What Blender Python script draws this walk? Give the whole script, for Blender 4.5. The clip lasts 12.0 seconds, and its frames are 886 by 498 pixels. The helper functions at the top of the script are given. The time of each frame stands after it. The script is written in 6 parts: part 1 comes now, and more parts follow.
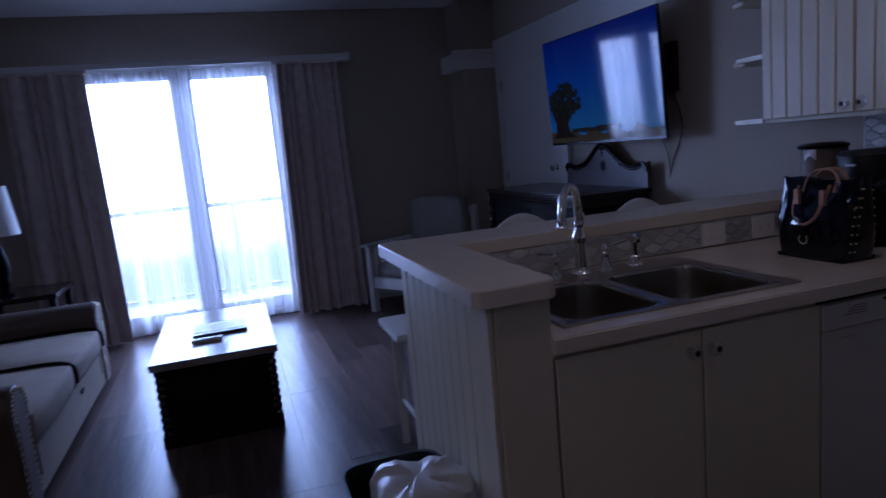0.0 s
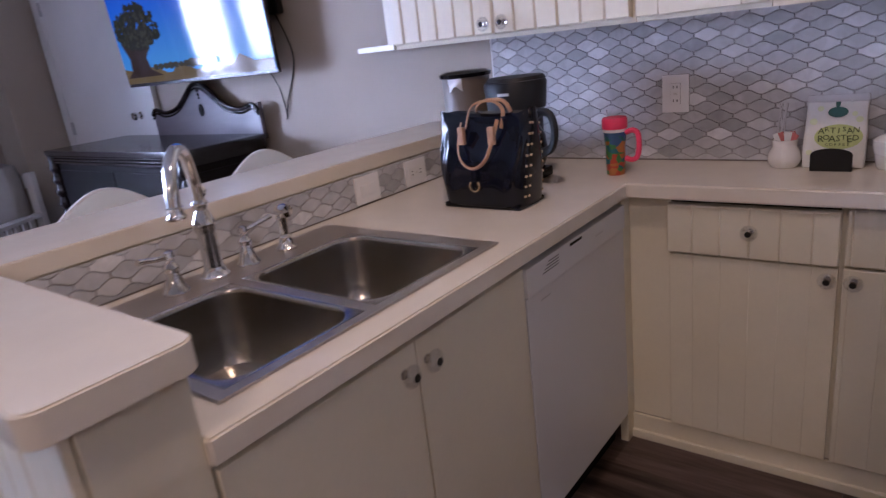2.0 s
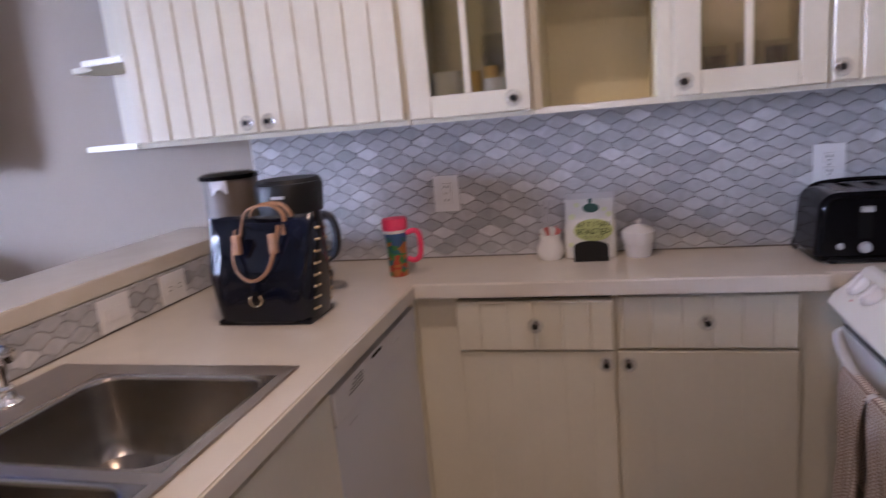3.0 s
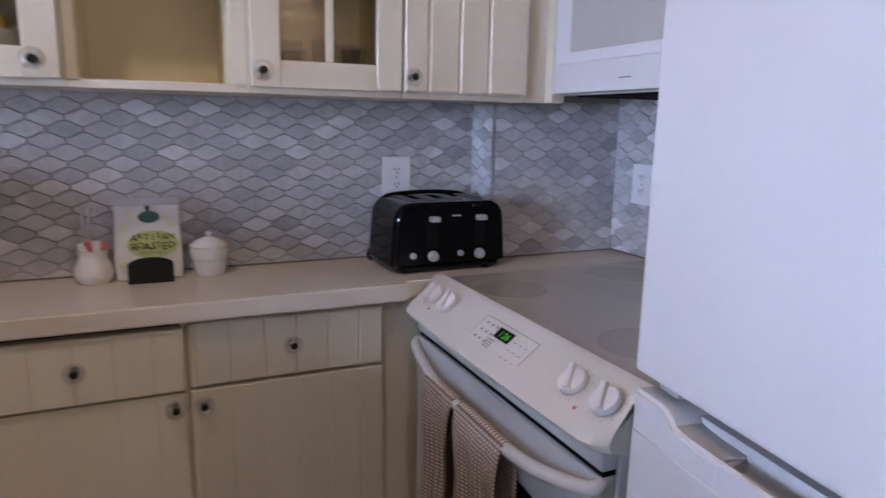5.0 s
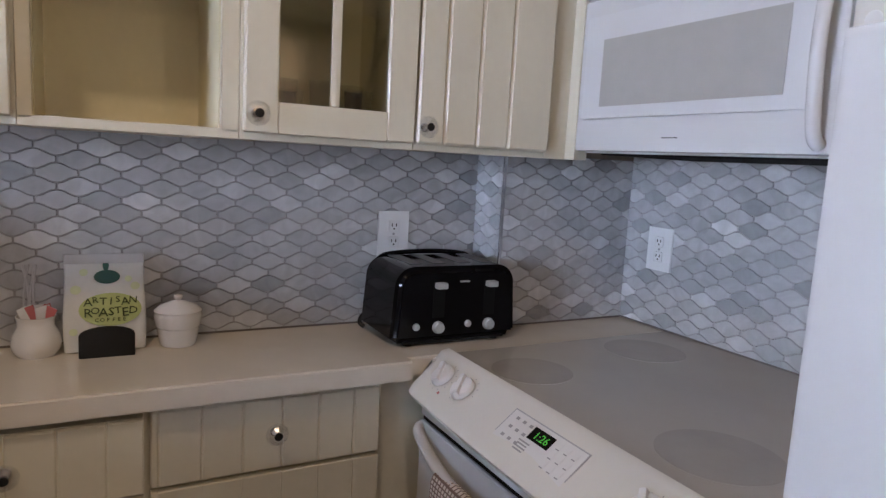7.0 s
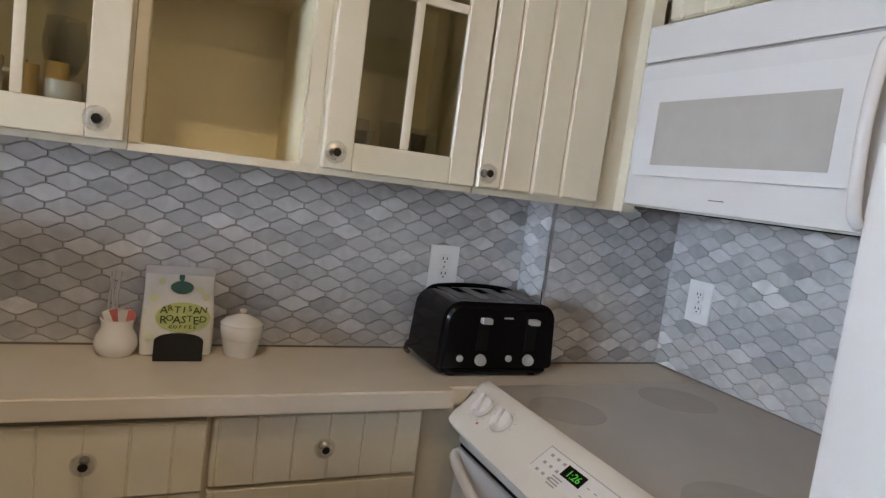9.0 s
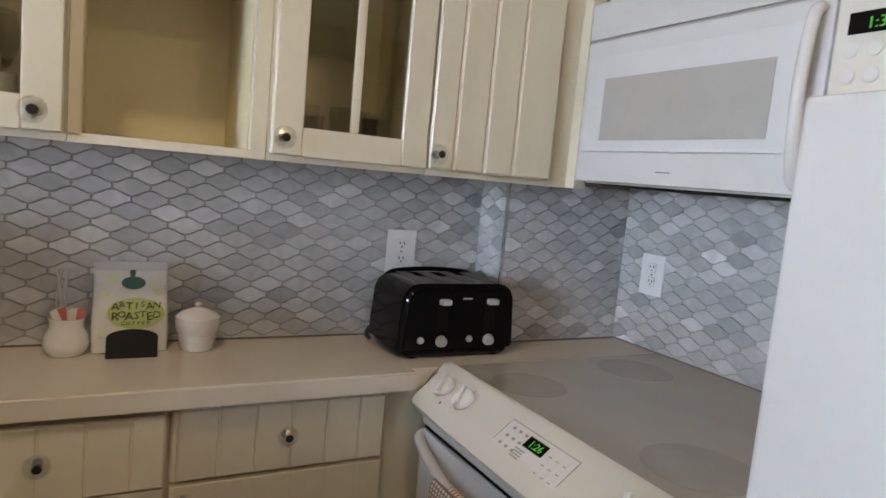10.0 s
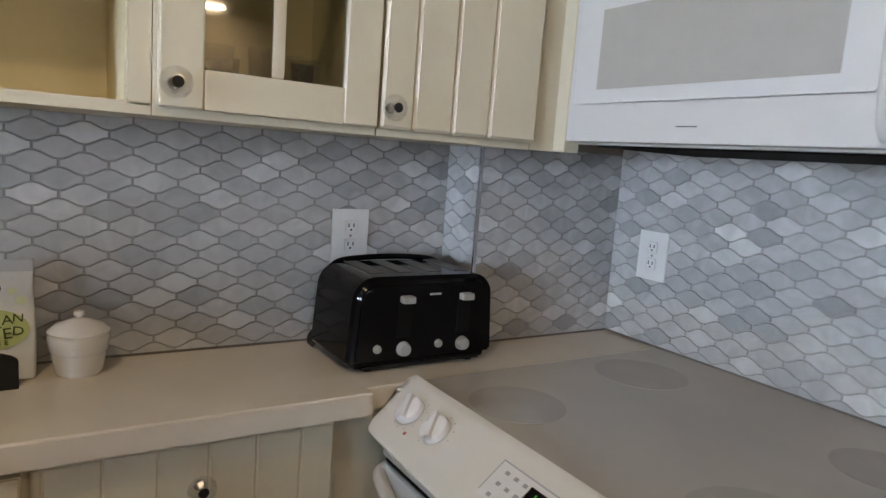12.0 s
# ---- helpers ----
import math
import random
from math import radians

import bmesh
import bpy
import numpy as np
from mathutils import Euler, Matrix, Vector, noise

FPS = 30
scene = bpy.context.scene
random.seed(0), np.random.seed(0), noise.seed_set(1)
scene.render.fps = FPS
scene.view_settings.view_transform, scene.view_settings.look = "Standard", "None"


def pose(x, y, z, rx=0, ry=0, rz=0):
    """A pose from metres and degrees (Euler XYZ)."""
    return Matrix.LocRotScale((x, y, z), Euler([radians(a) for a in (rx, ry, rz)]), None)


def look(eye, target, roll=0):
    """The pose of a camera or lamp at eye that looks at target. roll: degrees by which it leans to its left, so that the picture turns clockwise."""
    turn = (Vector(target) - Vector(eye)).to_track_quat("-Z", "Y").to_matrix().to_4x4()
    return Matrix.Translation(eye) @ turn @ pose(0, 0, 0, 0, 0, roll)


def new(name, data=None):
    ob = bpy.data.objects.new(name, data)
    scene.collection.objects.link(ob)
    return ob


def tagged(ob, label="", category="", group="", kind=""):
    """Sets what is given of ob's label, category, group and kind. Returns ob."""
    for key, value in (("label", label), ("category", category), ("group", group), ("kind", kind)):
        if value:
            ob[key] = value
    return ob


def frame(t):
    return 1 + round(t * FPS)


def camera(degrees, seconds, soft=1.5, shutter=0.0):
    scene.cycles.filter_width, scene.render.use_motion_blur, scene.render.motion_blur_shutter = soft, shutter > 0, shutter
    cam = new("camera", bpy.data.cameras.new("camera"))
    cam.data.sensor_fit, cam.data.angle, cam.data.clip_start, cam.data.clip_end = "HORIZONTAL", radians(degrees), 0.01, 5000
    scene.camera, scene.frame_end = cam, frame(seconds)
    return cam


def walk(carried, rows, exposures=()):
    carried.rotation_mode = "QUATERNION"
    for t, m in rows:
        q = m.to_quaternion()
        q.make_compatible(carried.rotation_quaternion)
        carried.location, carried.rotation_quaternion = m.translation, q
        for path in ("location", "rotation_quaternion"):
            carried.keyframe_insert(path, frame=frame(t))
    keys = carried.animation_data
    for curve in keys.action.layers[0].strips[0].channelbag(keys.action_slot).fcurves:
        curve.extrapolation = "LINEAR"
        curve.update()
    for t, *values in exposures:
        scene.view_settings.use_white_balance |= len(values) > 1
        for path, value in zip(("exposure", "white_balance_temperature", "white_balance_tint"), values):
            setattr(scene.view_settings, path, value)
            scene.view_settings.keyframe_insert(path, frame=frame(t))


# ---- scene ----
import collections

cam = camera(68.6, 12.0, soft=1.35, shutter=0.4)
PATH = [
    (0, (1.47, 0.071, 1.4), (2.071, 1.953, 1.092), -5.3),
    (0.5, (1.577, 0.273, 1.419), (2.387, 2.071, 1.086), -6.1),
    (1, (1.601, 0.455, 1.396), (2.668, 2.105, 1.024), -6.1),
    (1.5, (1.603, 0.597, 1.393), (2.922, 2.017, 0.901), -7.0),
    (2, (1.787, 0.704, 1.386), (3.278, 1.891, 0.781), -6.8),
    (2.5, (1.884, 0.806, 1.393), (3.486, 1.864, 0.832), -7.8),
    (2.7, (1.873, 0.841, 1.405), (3.626, 1.669, 0.911), -6.8),
    (4.3, (1.978, 1.036, 1.32), (3.927, 0.732, 0.991), -2.7),
    (4.5, (2.047, 1.003, 1.325), (3.961, 0.531, 0.988), -2.0),
    (5, (2.152, 0.928, 1.32), (3.94, 0.119, 0.936), 1.1),
    (5.5, (2.249, 0.961, 1.334), (3.893, -0.106, 0.933), 2.5),
    (6, (2.317, 1.009, 1.345), (3.912, -0.156, 1.033), 1.9),
    (6.5, (2.39, 0.962, 1.347), (4.077, -0.075, 1.065), 1.9),
    (6.7, (2.408, 0.95, 1.349), (4.134, -0.022, 1.074), 2.0),
    (8.3, (2.357, 1.037, 1.388), (4.133, 0.146, 1.163), 7.1),
    (8.5, (2.356, 1.039, 1.389), (4.156, 0.196, 1.166), 7.1),
    (9, (2.341, 1.032, 1.396), (4.143, 0.192, 1.187), 7.5),
    (9.5, (2.331, 1.013, 1.385), (4.101, 0.108, 1.168), 7.0),
    (9.8, (2.33, 1.023, 1.358), (4.069, 0.055, 1.16), 5.4),
    (10, (2.328, 1.022, 1.373), (4.075, 0.074, 1.155), 5.3),
    (10.5, (2.353, 1.049, 1.364), (4.211, 0.35, 1.124), 4.0),
    (11, (2.393, 0.984, 1.361), (4.213, 0.189, 1.124), 4.3),
    (11.5, (2.506, 0.843, 1.362), (4.23, -0.136, 1.105), 4.9),
    (12, (2.635, 0.861, 1.344), (4.308, -0.2, 1.069), 4.3),
]
EXPOSURES = [
    (0.0, -3.5, 4600, 30), (0.5, -3.25, 4700, 30), (1.0, -2.3, 4900, 34), (1.5, -1.2, 5200, 34), (2.0, -0.85, 5420, 29), (2.5, -0.75, 5600, 28),
    (4.5, -0.8, 5700, 23), (5.5, -1.15, 5480, 21), (6.0, -1.1, 5720, 20), (6.5, -1.06, 5850, 17), (8.5, -0.9, 6350, 8), (9.5, -0.87, 6500, 7), (12.0, -0.9, 6400, 5),
]
walk(cam, [(t, look(eye, target, roll)) for t, eye, target, roll in PATH], EXPOSURES)

# ---- world and lights ----
world = bpy.data.worlds.new("sky")
scene.world = world
world.use_nodes = True
sky = world.node_tree.nodes.new("ShaderNodeTexSky")
sky.sky_type, sky.sun_disc = "NISHITA", False
sky.sun_elevation, sky.sun_rotation = radians(52), radians(170)
world.node_tree.links.new(sky.outputs[0], world.node_tree.nodes["Background"].inputs[0])
world.node_tree.nodes["Background"].inputs[1].default_value = 0.12
sun_data = bpy.data.lights.new("sun", "SUN")
sun_data.energy, sun_data.angle, sun_data.color = 3.0, radians(0.5), (1.0, 0.95, 0.88)
sun = new("sun", sun_data)
sun.matrix_world = look((1.7, -12, 16), (3.0, 0, 0))
SKY_GLOW = 195.0
LAMP_WATTS = 18.0
HALL_WATTS = 66.0


# ---- materials ----
def nodes_of(name):
    m = bpy.data.materials.new(name)
    m.use_nodes = True
    t = m.node_tree
    return m, t, t.nodes["Principled BSDF"]


def surface(name, colour, rough=0.5, metal=0.0, vary=0.12, scale=6.0, fine=90.0, bump=0.05, coat=0.0, stretch=(1, 1, 1), second=None, random_part=0.0, spec=0.5, vary_rough=0.1):
    """Colour with broad and fine variation, roughness variation and fine relief, in metres."""
    m, t, b = nodes_of(name)
    n, link = t.nodes, t.links.new
    co = n.new("ShaderNodeTexCoord")
    mp = n.new("ShaderNodeMapping")
    mp.inputs["Scale"].default_value = stretch
    link(co.outputs["Object"], mp.inputs["Vector"])
    big, small = n.new("ShaderNodeTexNoise"), n.new("ShaderNodeTexNoise")
    big.inputs["Scale"].default_value, small.inputs["Scale"].default_value = scale, fine
    big.inputs["Detail"].default_value, small.inputs["Detail"].default_value = 4, 3
    link(mp.outputs[0], big.inputs["Vector"])
    link(mp.outputs[0], small.inputs["Vector"])
    add = n.new("ShaderNodeMath")
    add.operation = "MULTIPLY_ADD"
    link(small.outputs["Fac"], add.inputs[0])
    add.inputs[1].default_value = 0.4
    link(big.outputs["Fac"], add.inputs[2])
    ramp = n.new("ShaderNodeMapRange")
    ramp.inputs["From Min"].default_value, ramp.inputs["From Max"].default_value = 0.4, 1.0
    link(add.outputs[0], ramp.inputs["Value"])
    fac = ramp.outputs["Result"]
    if random_part:
        info = n.new("ShaderNodeObjectInfo")
        mixv = n.new("ShaderNodeMath")
        mixv.operation = "MULTIPLY_ADD"
        link(info.outputs["Random"], mixv.inputs[0])
        mixv.inputs[1].default_value = random_part
        link(fac, mixv.inputs[2])
        sub = n.new("ShaderNodeMath")
        sub.operation = "SUBTRACT"
        sub.use_clamp = True
        link(mixv.outputs[0], sub.inputs[0])
        sub.inputs[1].default_value = random_part / 2
        fac = sub.outputs[0]
    mix = n.new("ShaderNodeMix")
    mix.data_type = "RGBA"
    dark = second or tuple(c * (1 - vary) for c in colour)
    light = colour if second else tuple(min(1, c * (1 + vary * 0.5)) for c in colour)
    mix.inputs[6].default_value, mix.inputs[7].default_value = (*dark, 1), (*light, 1)
    link(fac, mix.inputs[0])
    link(mix.outputs[2], b.inputs["Base Color"])
    rr = n.new("ShaderNodeMapRange")
    rr.inputs["To Min"].default_value, rr.inputs["To Max"].default_value = max(0.02, rough - vary_rough * rough), min(1, rough + vary_rough * rough)
    link(big.outputs["Fac"], rr.inputs["Value"])
    link(rr.outputs["Result"], b.inputs["Roughness"])
    b.inputs["Metallic"].default_value = metal
    b.inputs["Specular IOR Level"].default_value = spec
    if coat:
        b.inputs["Coat Weight"].default_value = coat
    if bump:
        bp = n.new("ShaderNodeBump")
        bp.inputs["Strength"].default_value, bp.inputs["Distance"].default_value = bump, 0.004
        link(small.outputs["Fac"], bp.inputs["Height"])
        link(bp.outputs[0], b.inputs["Normal"])
    return m


def glowing(name, colour, strength):
    m, t, b = nodes_of(name)
    b.inputs["Base Color"].default_value = (*colour, 1)
    b.inputs["Emission Color"].default_value = (*colour, 1)
    b.inputs["Emission Strength"].default_value = strength
    return m


def marble(name, island=False):
    """Grey-white honed marble: each piece its own tone, with soft veins."""
    m, t, b = nodes_of(name)
    n, link = t.nodes, t.links.new
    rnd = n.new("ShaderNodeNewGeometry").outputs["Random Per Island"] if island else n.new("ShaderNodeObjectInfo").outputs["Random"]
    co = n.new("ShaderNodeTexCoord")
    geo = n.new("ShaderNodeNewGeometry")
    noi = n.new("ShaderNodeTexNoise")
    noi.inputs["Scale"].default_value, noi.inputs["Detail"].default_value, noi.inputs["Distortion"].default_value = 17, 5, 1.2
    link(geo.outputs["Position"], noi.inputs["Vector"])
    tone = n.new("ShaderNodeValToRGB")
    cr = tone.color_ramp
    cr.elements[0].position, cr.elements[0].color = 0.0, (0.38, 0.385, 0.40, 1)
    cr.elements[1].position, cr.elements[1].color = 1.0, (0.80, 0.80, 0.805, 1)
    for p, c in ((0.12, (0.48, 0.485, 0.497, 1)), (0.6, (0.55, 0.553, 0.562, 1)), (0.88, (0.61, 0.612, 0.62, 1))):
        e = cr.elements.new(p)
        e.color = c
    link(rnd, tone.inputs[0])
    vein = n.new("ShaderNodeMapRange")
    vein.inputs["From Min"].default_value, vein.inputs["From Max"].default_value = 0.35, 0.7
    vein.inputs["To Min"].default_value, vein.inputs["To Max"].default_value = 0.88, 1.08
    link(noi.outputs["Fac"], vein.inputs["Value"])
    mul = n.new("ShaderNodeVectorMath")
    mul.operation = "SCALE"
    link(tone.outputs[0], mul.inputs[0])
    link(vein.outputs["Result"], mul.inputs["Scale"])
    link(mul.outputs[0], b.inputs["Base Color"])
    b.inputs["Roughness"].default_value = 0.26
    bp = n.new("ShaderNodeBump")
    bp.inputs["Strength"].default_value, bp.inputs["Distance"].default_value = 0.12, 0.003
    link(noi.outputs["Fac"], bp.inputs["Height"])
    link(bp.outputs[0], b.inputs["Normal"])
    return m


def pane_glass(name, tint=(1, 1, 1), gloss=0.08, rough=0.03):
    m = bpy.data.materials.new(name)
    m.use_nodes = True
    t = m.node_tree
    n, link = t.nodes, t.links.new
    n.remove(n["Principled BSDF"])
    tr, gl, mx = n.new("ShaderNodeBsdfTransparent"), n.new("ShaderNodeBsdfGlossy"), n.new("ShaderNodeMixShader")
    tr.inputs[0].default_value = (*tint, 1)
    gl.inputs["Roughness"].default_value = rough
    mx.inputs[0].default_value = gloss
    link(tr.outputs[0], mx.inputs[1])
    link(gl.outputs[0], mx.inputs[2])
    link(mx.outputs[0], n["Material Output"].inputs[0])
    return m


def sheer_cloth(name, see=0.5):
    m = bpy.data.materials.new(name)
    m.use_nodes = True
    t = m.node_tree
    n, link = t.nodes, t.links.new
    n.remove(n["Principled BSDF"])
    tr, tl, df = n.new("ShaderNodeBsdfTransparent"), n.new("ShaderNodeBsdfTranslucent"), n.new("ShaderNodeBsdfDiffuse")
    tl.inputs[0].default_value, df.inputs[0].default_value = (0.86, 0.87, 0.9, 1), (0.82, 0.82, 0.84, 1)
    wv = n.new("ShaderNodeTexNoise")
    wv.inputs["Scale"].default_value, wv.inputs["Detail"].default_value = 1.0, 3
    co, mp = n.new("ShaderNodeTexCoord"), n.new("ShaderNodeMapping")
    mp.inputs["Scale"].default_value = (15, 15, 0.4)
    link(co.outputs["Object"], mp.inputs["Vector"])
    link(mp.outputs[0], wv.inputs["Vector"])
    mr = n.new("ShaderNodeMapRange")
    mr.inputs["To Min"].default_value, mr.inputs["To Max"].default_value = see - 0.55, see + 0.45
    link(wv.outputs["Fac"], mr.inputs["Value"])
    a, c = n.new("ShaderNodeMixShader"), n.new("ShaderNodeMixShader")
    a.inputs[0].default_value = 0.4
    link(tl.outputs[0], a.inputs[1])
    link(df.outputs[0], a.inputs[2])
    link(mr.outputs["Result"], c.inputs[0])
    link(a.outputs[0], c.inputs[1])
    link(tr.outputs[0], c.inputs[2])
    link(c.outputs[0], n["Material Output"].inputs[0])
    return m


def cloth(name, colour, second, scale=400.0):
    return surface(name, colour, 0.92, vary=0.2, scale=5, fine=scale, bump=0.35, second=second, spec=0.2)


def checked(name):
    """Tea-towel weave: off-white with rows of thin dark red-brown lines both ways."""
    m, t, b = nodes_of(name)
    n, link = t.nodes, t.links.new
    co = n.new("ShaderNodeTexCoord")
    out = None
    for axis, sc in (("X", 90.0), ("Z", 110.0)):
        w = n.new("ShaderNodeTexWave")
        w.wave_type, w.bands_direction, w.wave_profile = "BANDS", axis, "SIN"
        w.inputs["Scale"].default_value, w.inputs["Distortion"].default_value = sc / 3.14, 0.6
        link(co.outputs["Object"], w.inputs["Vector"])
        mr = n.new("ShaderNodeMapRange")
        mr.inputs["From Min"].default_value, mr.inputs["From Max"].default_value = 0.6, 0.9
        link(w.outputs["Fac"], mr.inputs["Value"])
        if out is None:
            out = mr.outputs["Result"]
        else:
            mx = n.new("ShaderNodeMath")
            mx.operation = "MAXIMUM"
            link(out, mx.inputs[0])
            link(mr.outputs["Result"], mx.inputs[1])
            out = mx.outputs[0]
    mix = n.new("ShaderNodeMix")
    mix.data_type = "RGBA"
    mix.inputs[6].default_value, mix.inputs[7].default_value = (0.68, 0.60, 0.52, 1), (0.20, 0.135, 0.11, 1)
    link(out, mix.inputs[0])
    link(mix.outputs[2], b.inputs["Base Color"])
    b.inputs["Roughness"].default_value = 0.95
    bp = n.new("ShaderNodeBump")
    bp.inputs["Strength"].default_value = 0.4
    link(out, bp.inputs["Height"])
    link(bp.outputs[0], b.inputs["Normal"])
    return m


def splash(name):
    """Bright printed pattern of blotches: blue, green, orange, red."""
    m, t, b = nodes_of(name)
    n, link = t.nodes, t.links.new
    co = n.new("ShaderNodeTexCoord")
    v = n.new("ShaderNodeTexVoronoi")
    v.inputs["Scale"].default_value = 55
    link(co.outputs["Object"], v.inputs["Vector"])
    sep = n.new("ShaderNodeSeparateColor")
    link(v.outputs["Color"], sep.inputs[0])
    z = n.new("ShaderNodeSeparateXYZ")
    link(co.outputs["Object"], z.inputs[0])
    ma = n.new("ShaderNodeMath")
    ma.operation = "MULTIPLY_ADD"
    link(z.outputs["Z"], ma.inputs[0])
    ma.inputs[1].default_value = 4.2
    link(sep.outputs[0], ma.inputs[2])
    mb = n.new("ShaderNodeMath")
    mb.operation = "MULTIPLY"
    link(ma.outputs[0], mb.inputs[0])
    mb.inputs[1].default_value = 0.62
    r = n.new("ShaderNodeValToRGB")
    r.color_ramp.interpolation = "CONSTANT"
    e = r.color_ramp.elements
    e[0].position, e[0].color = 0.0, (0.4, 0.05, 0.02, 1)
    e[1].position, e[1].color = 0.9, (0.05, 0.1, 0.3, 1)
    for p, c in ((0.22, (0.4, 0.14, 0.03, 1)), (0.38, (0.05, 0.2, 0.05, 1)), (0.55, (0.02, 0.14, 0.16, 1)), (0.7, (0.04, 0.1, 0.22, 1))):
        k = e.new(p)
        k.color = c
    link(mb.outputs[0], r.inputs[0])
    link(r.outputs[0], b.inputs["Base Color"])
    b.inputs["Roughness"].default_value = 0.3
    return m


WALL = surface("taupe_wall_paint", (0.385, 0.328, 0.264), 0.75, vary=0.07, scale=1.5, fine=220, bump=0.12)
CEIL = surface("white_ceiling_paint", (0.72, 0.71, 0.69), 0.9, vary=0.04, scale=2, fine=160, bump=0.2)
TRIM = surface("white_trim_paint", (0.74, 0.73, 0.71), 0.4, vary=0.05, scale=4, fine=80, bump=0.03)
CREAM = surface("cream_cabinet_paint", (0.72, 0.67, 0.53), 0.34, vary=0.06, scale=5, fine=70, bump=0.04)
CREAM_IN = surface("cream_cabinet_inside", (0.74, 0.67, 0.45), 0.5, vary=0.08, scale=4, fine=60, bump=0.04)
COUNTER = surface("beige_solid_countertop", (0.76, 0.70, 0.60), 0.14, vary=0.07, scale=9, fine=420, bump=0.008, second=(0.69, 0.635, 0.545))
GROUT = surface("grey_grout", (0.41, 0.402, 0.395), 0.9, vary=0.12, scale=12, fine=300, bump=0.3)
MARBLE, MARBLE_JOINED = marble("marble_tile"), marble("marble_tile_joined", True)
WHITE_PLASTIC = surface("white_plastic", (0.76, 0.75, 0.73), 0.35, vary=0.03, scale=5, fine=120, bump=0.02)
APPLIANCE = surface("white_enamel", (0.67, 0.67, 0.675), 0.26, vary=0.012, scale=3, fine=240, bump=0.03, vary_rough=0.04)
BISQUE = surface("bisque_enamel_panel", (0.74, 0.72, 0.66), 0.3, vary=0.03, scale=4, fine=150, bump=0.02)
CERAMIC_TOP = surface("grey_white_ceramic_glass", (0.66, 0.632, 0.585), 0.05, coat=1.0, spec=1.0, vary=0.05, scale=8, fine=500, bump=0.0)
BURNER = surface("darker_burner_print", (0.565, 0.543, 0.508), 0.06, coat=1.0, spec=1.0, vary=0.06, scale=20, fine=500, bump=0.0)
BLACK_GLOSS = surface("black_gloss_plastic", (0.005, 0.005, 0.006), 0.10, spec=0.13, vary=0.2, scale=8, fine=90, bump=0.01)
BLACK = surface("black_matt_plastic", (0.011, 0.011, 0.011), 0.42, spec=0.3, vary=0.2, scale=10, fine=120, bump=0.05)
# near-black parts, and shade put in as strips in gaps and slits
DARK = surface("dark_parts_and_shade", (0.006, 0.006, 0.006), 0.8, spec=0.1, bump=0.0)
GREY_SLOT = surface("grey_slot", (0.14, 0.14, 0.145), 0.7, bump=0.0)
KNOB_WHITE = surface("white_knob_plastic", (0.85, 0.85, 0.85), 0.28, vary=0.02, bump=0.0)
RIM_STEEL = surface("satin_steel_rim", (0.50, 0.45, 0.40), 0.38, 1.0, vary=0.06, scale=5, fine=80, bump=0.006, stretch=(1, 12, 12))
MARK_GREY = surface("print_and_gap_shade", (0.36, 0.355, 0.35), 0.5, bump=0.0)
GREY_PLASTIC = surface("grey_plastic", (0.45, 0.45, 0.45), 0.4, bump=0.02)
CHROME = surface("chrome", (0.82, 0.82, 0.83), 0.07, 1.0, vary=0.04, scale=20, fine=90, bump=0.0)
STEEL = surface("brushed_stainless", (0.47, 0.435, 0.39), 0.24, 1.0, vary=0.08, scale=3, fine=60, bump=0.008, stretch=(1, 14, 14), vary_rough=0.25)
CRYSTAL = pane_glass("crystal_knob", (0.99, 0.99, 0.98), 0.22, 0.14)
GLASS = pane_glass("window_pane", (0.97, 0.98, 0.98), 0.06)
# this pane's grey tint stands in for shade inside the glazed cabinets
CAB_GLASS = pane_glass("cabinet_pane_shade", (0.71, 0.72, 0.67), 0.06)
TUMBLER = pane_glass("drinking_glass", (0.98, 0.985, 0.98), 0.08)
MW_GLASS = surface("perforated_microwave_window", (0.43, 0.42, 0.395), 0.3, vary=0.06, scale=20, fine=900, bump=0.05)
MW_WHITE = surface("white_microwave_glass", (0.71, 0.715, 0.725), 0.12, vary=0.03, scale=3, fine=200, bump=0.0)
CERAMIC = surface("white_glazed_ceramic", (0.80, 0.79, 0.77), 0.06, vary=0.04, scale=20, fine=100, bump=0.0)
PINK = surface("pink_plastic", (0.85, 0.06, 0.14), 0.35, vary=0.06, scale=30, fine=200, bump=0.02)
PRINT = splash("printed_cup_wrap")
PAPER = surface("white_paper_bag", (0.76, 0.77, 0.75), 0.45, vary=0.08, scale=18, fine=120, bump=0.1)
PALE_LIME = surface("pale_lime_print", (0.72, 0.78, 0.52), 0.5, vary=0.1, bump=0.0)
LIME = surface("lime_green_print", (0.50, 0.57, 0.22), 0.55, vary=0.1, scale=60, fine=300, bump=0.0)
INK = surface("dark_olive_ink", (0.05, 0.075, 0.02), 0.6, bump=0.0)
TEAL = surface("dark_teal_print", (0.01, 0.09, 0.075), 0.5, bump=0.0)
RED = surface("red_print", (0.55, 0.16, 0.15), 0.5, bump=0.0)
PATENT = surface("navy_black_patent_leather", (0.003, 0.004, 0.009), 0.07, vary=0.2, scale=9, fine=24, bump=0.09, spec=0.34)
TAN = surface("tan_leather_strap", (0.36, 0.19, 0.09), 0.5, vary=0.15, scale=40, fine=300, bump=0.1)
GOLD = surface("pale_gold_metal", (0.75, 0.62, 0.40), 0.22, 1.0, bump=0.0)
BUCKET = surface("taupe_plastic_bucket", (0.15, 0.125, 0.10), 0.5, vary=0.08, scale=12, fine=90, bump=0.04)
BAG_FILM = surface("white_plastic_film", (0.60, 0.60, 0.61), 0.32, vary=0.08, scale=14, fine=60, bump=0.3)
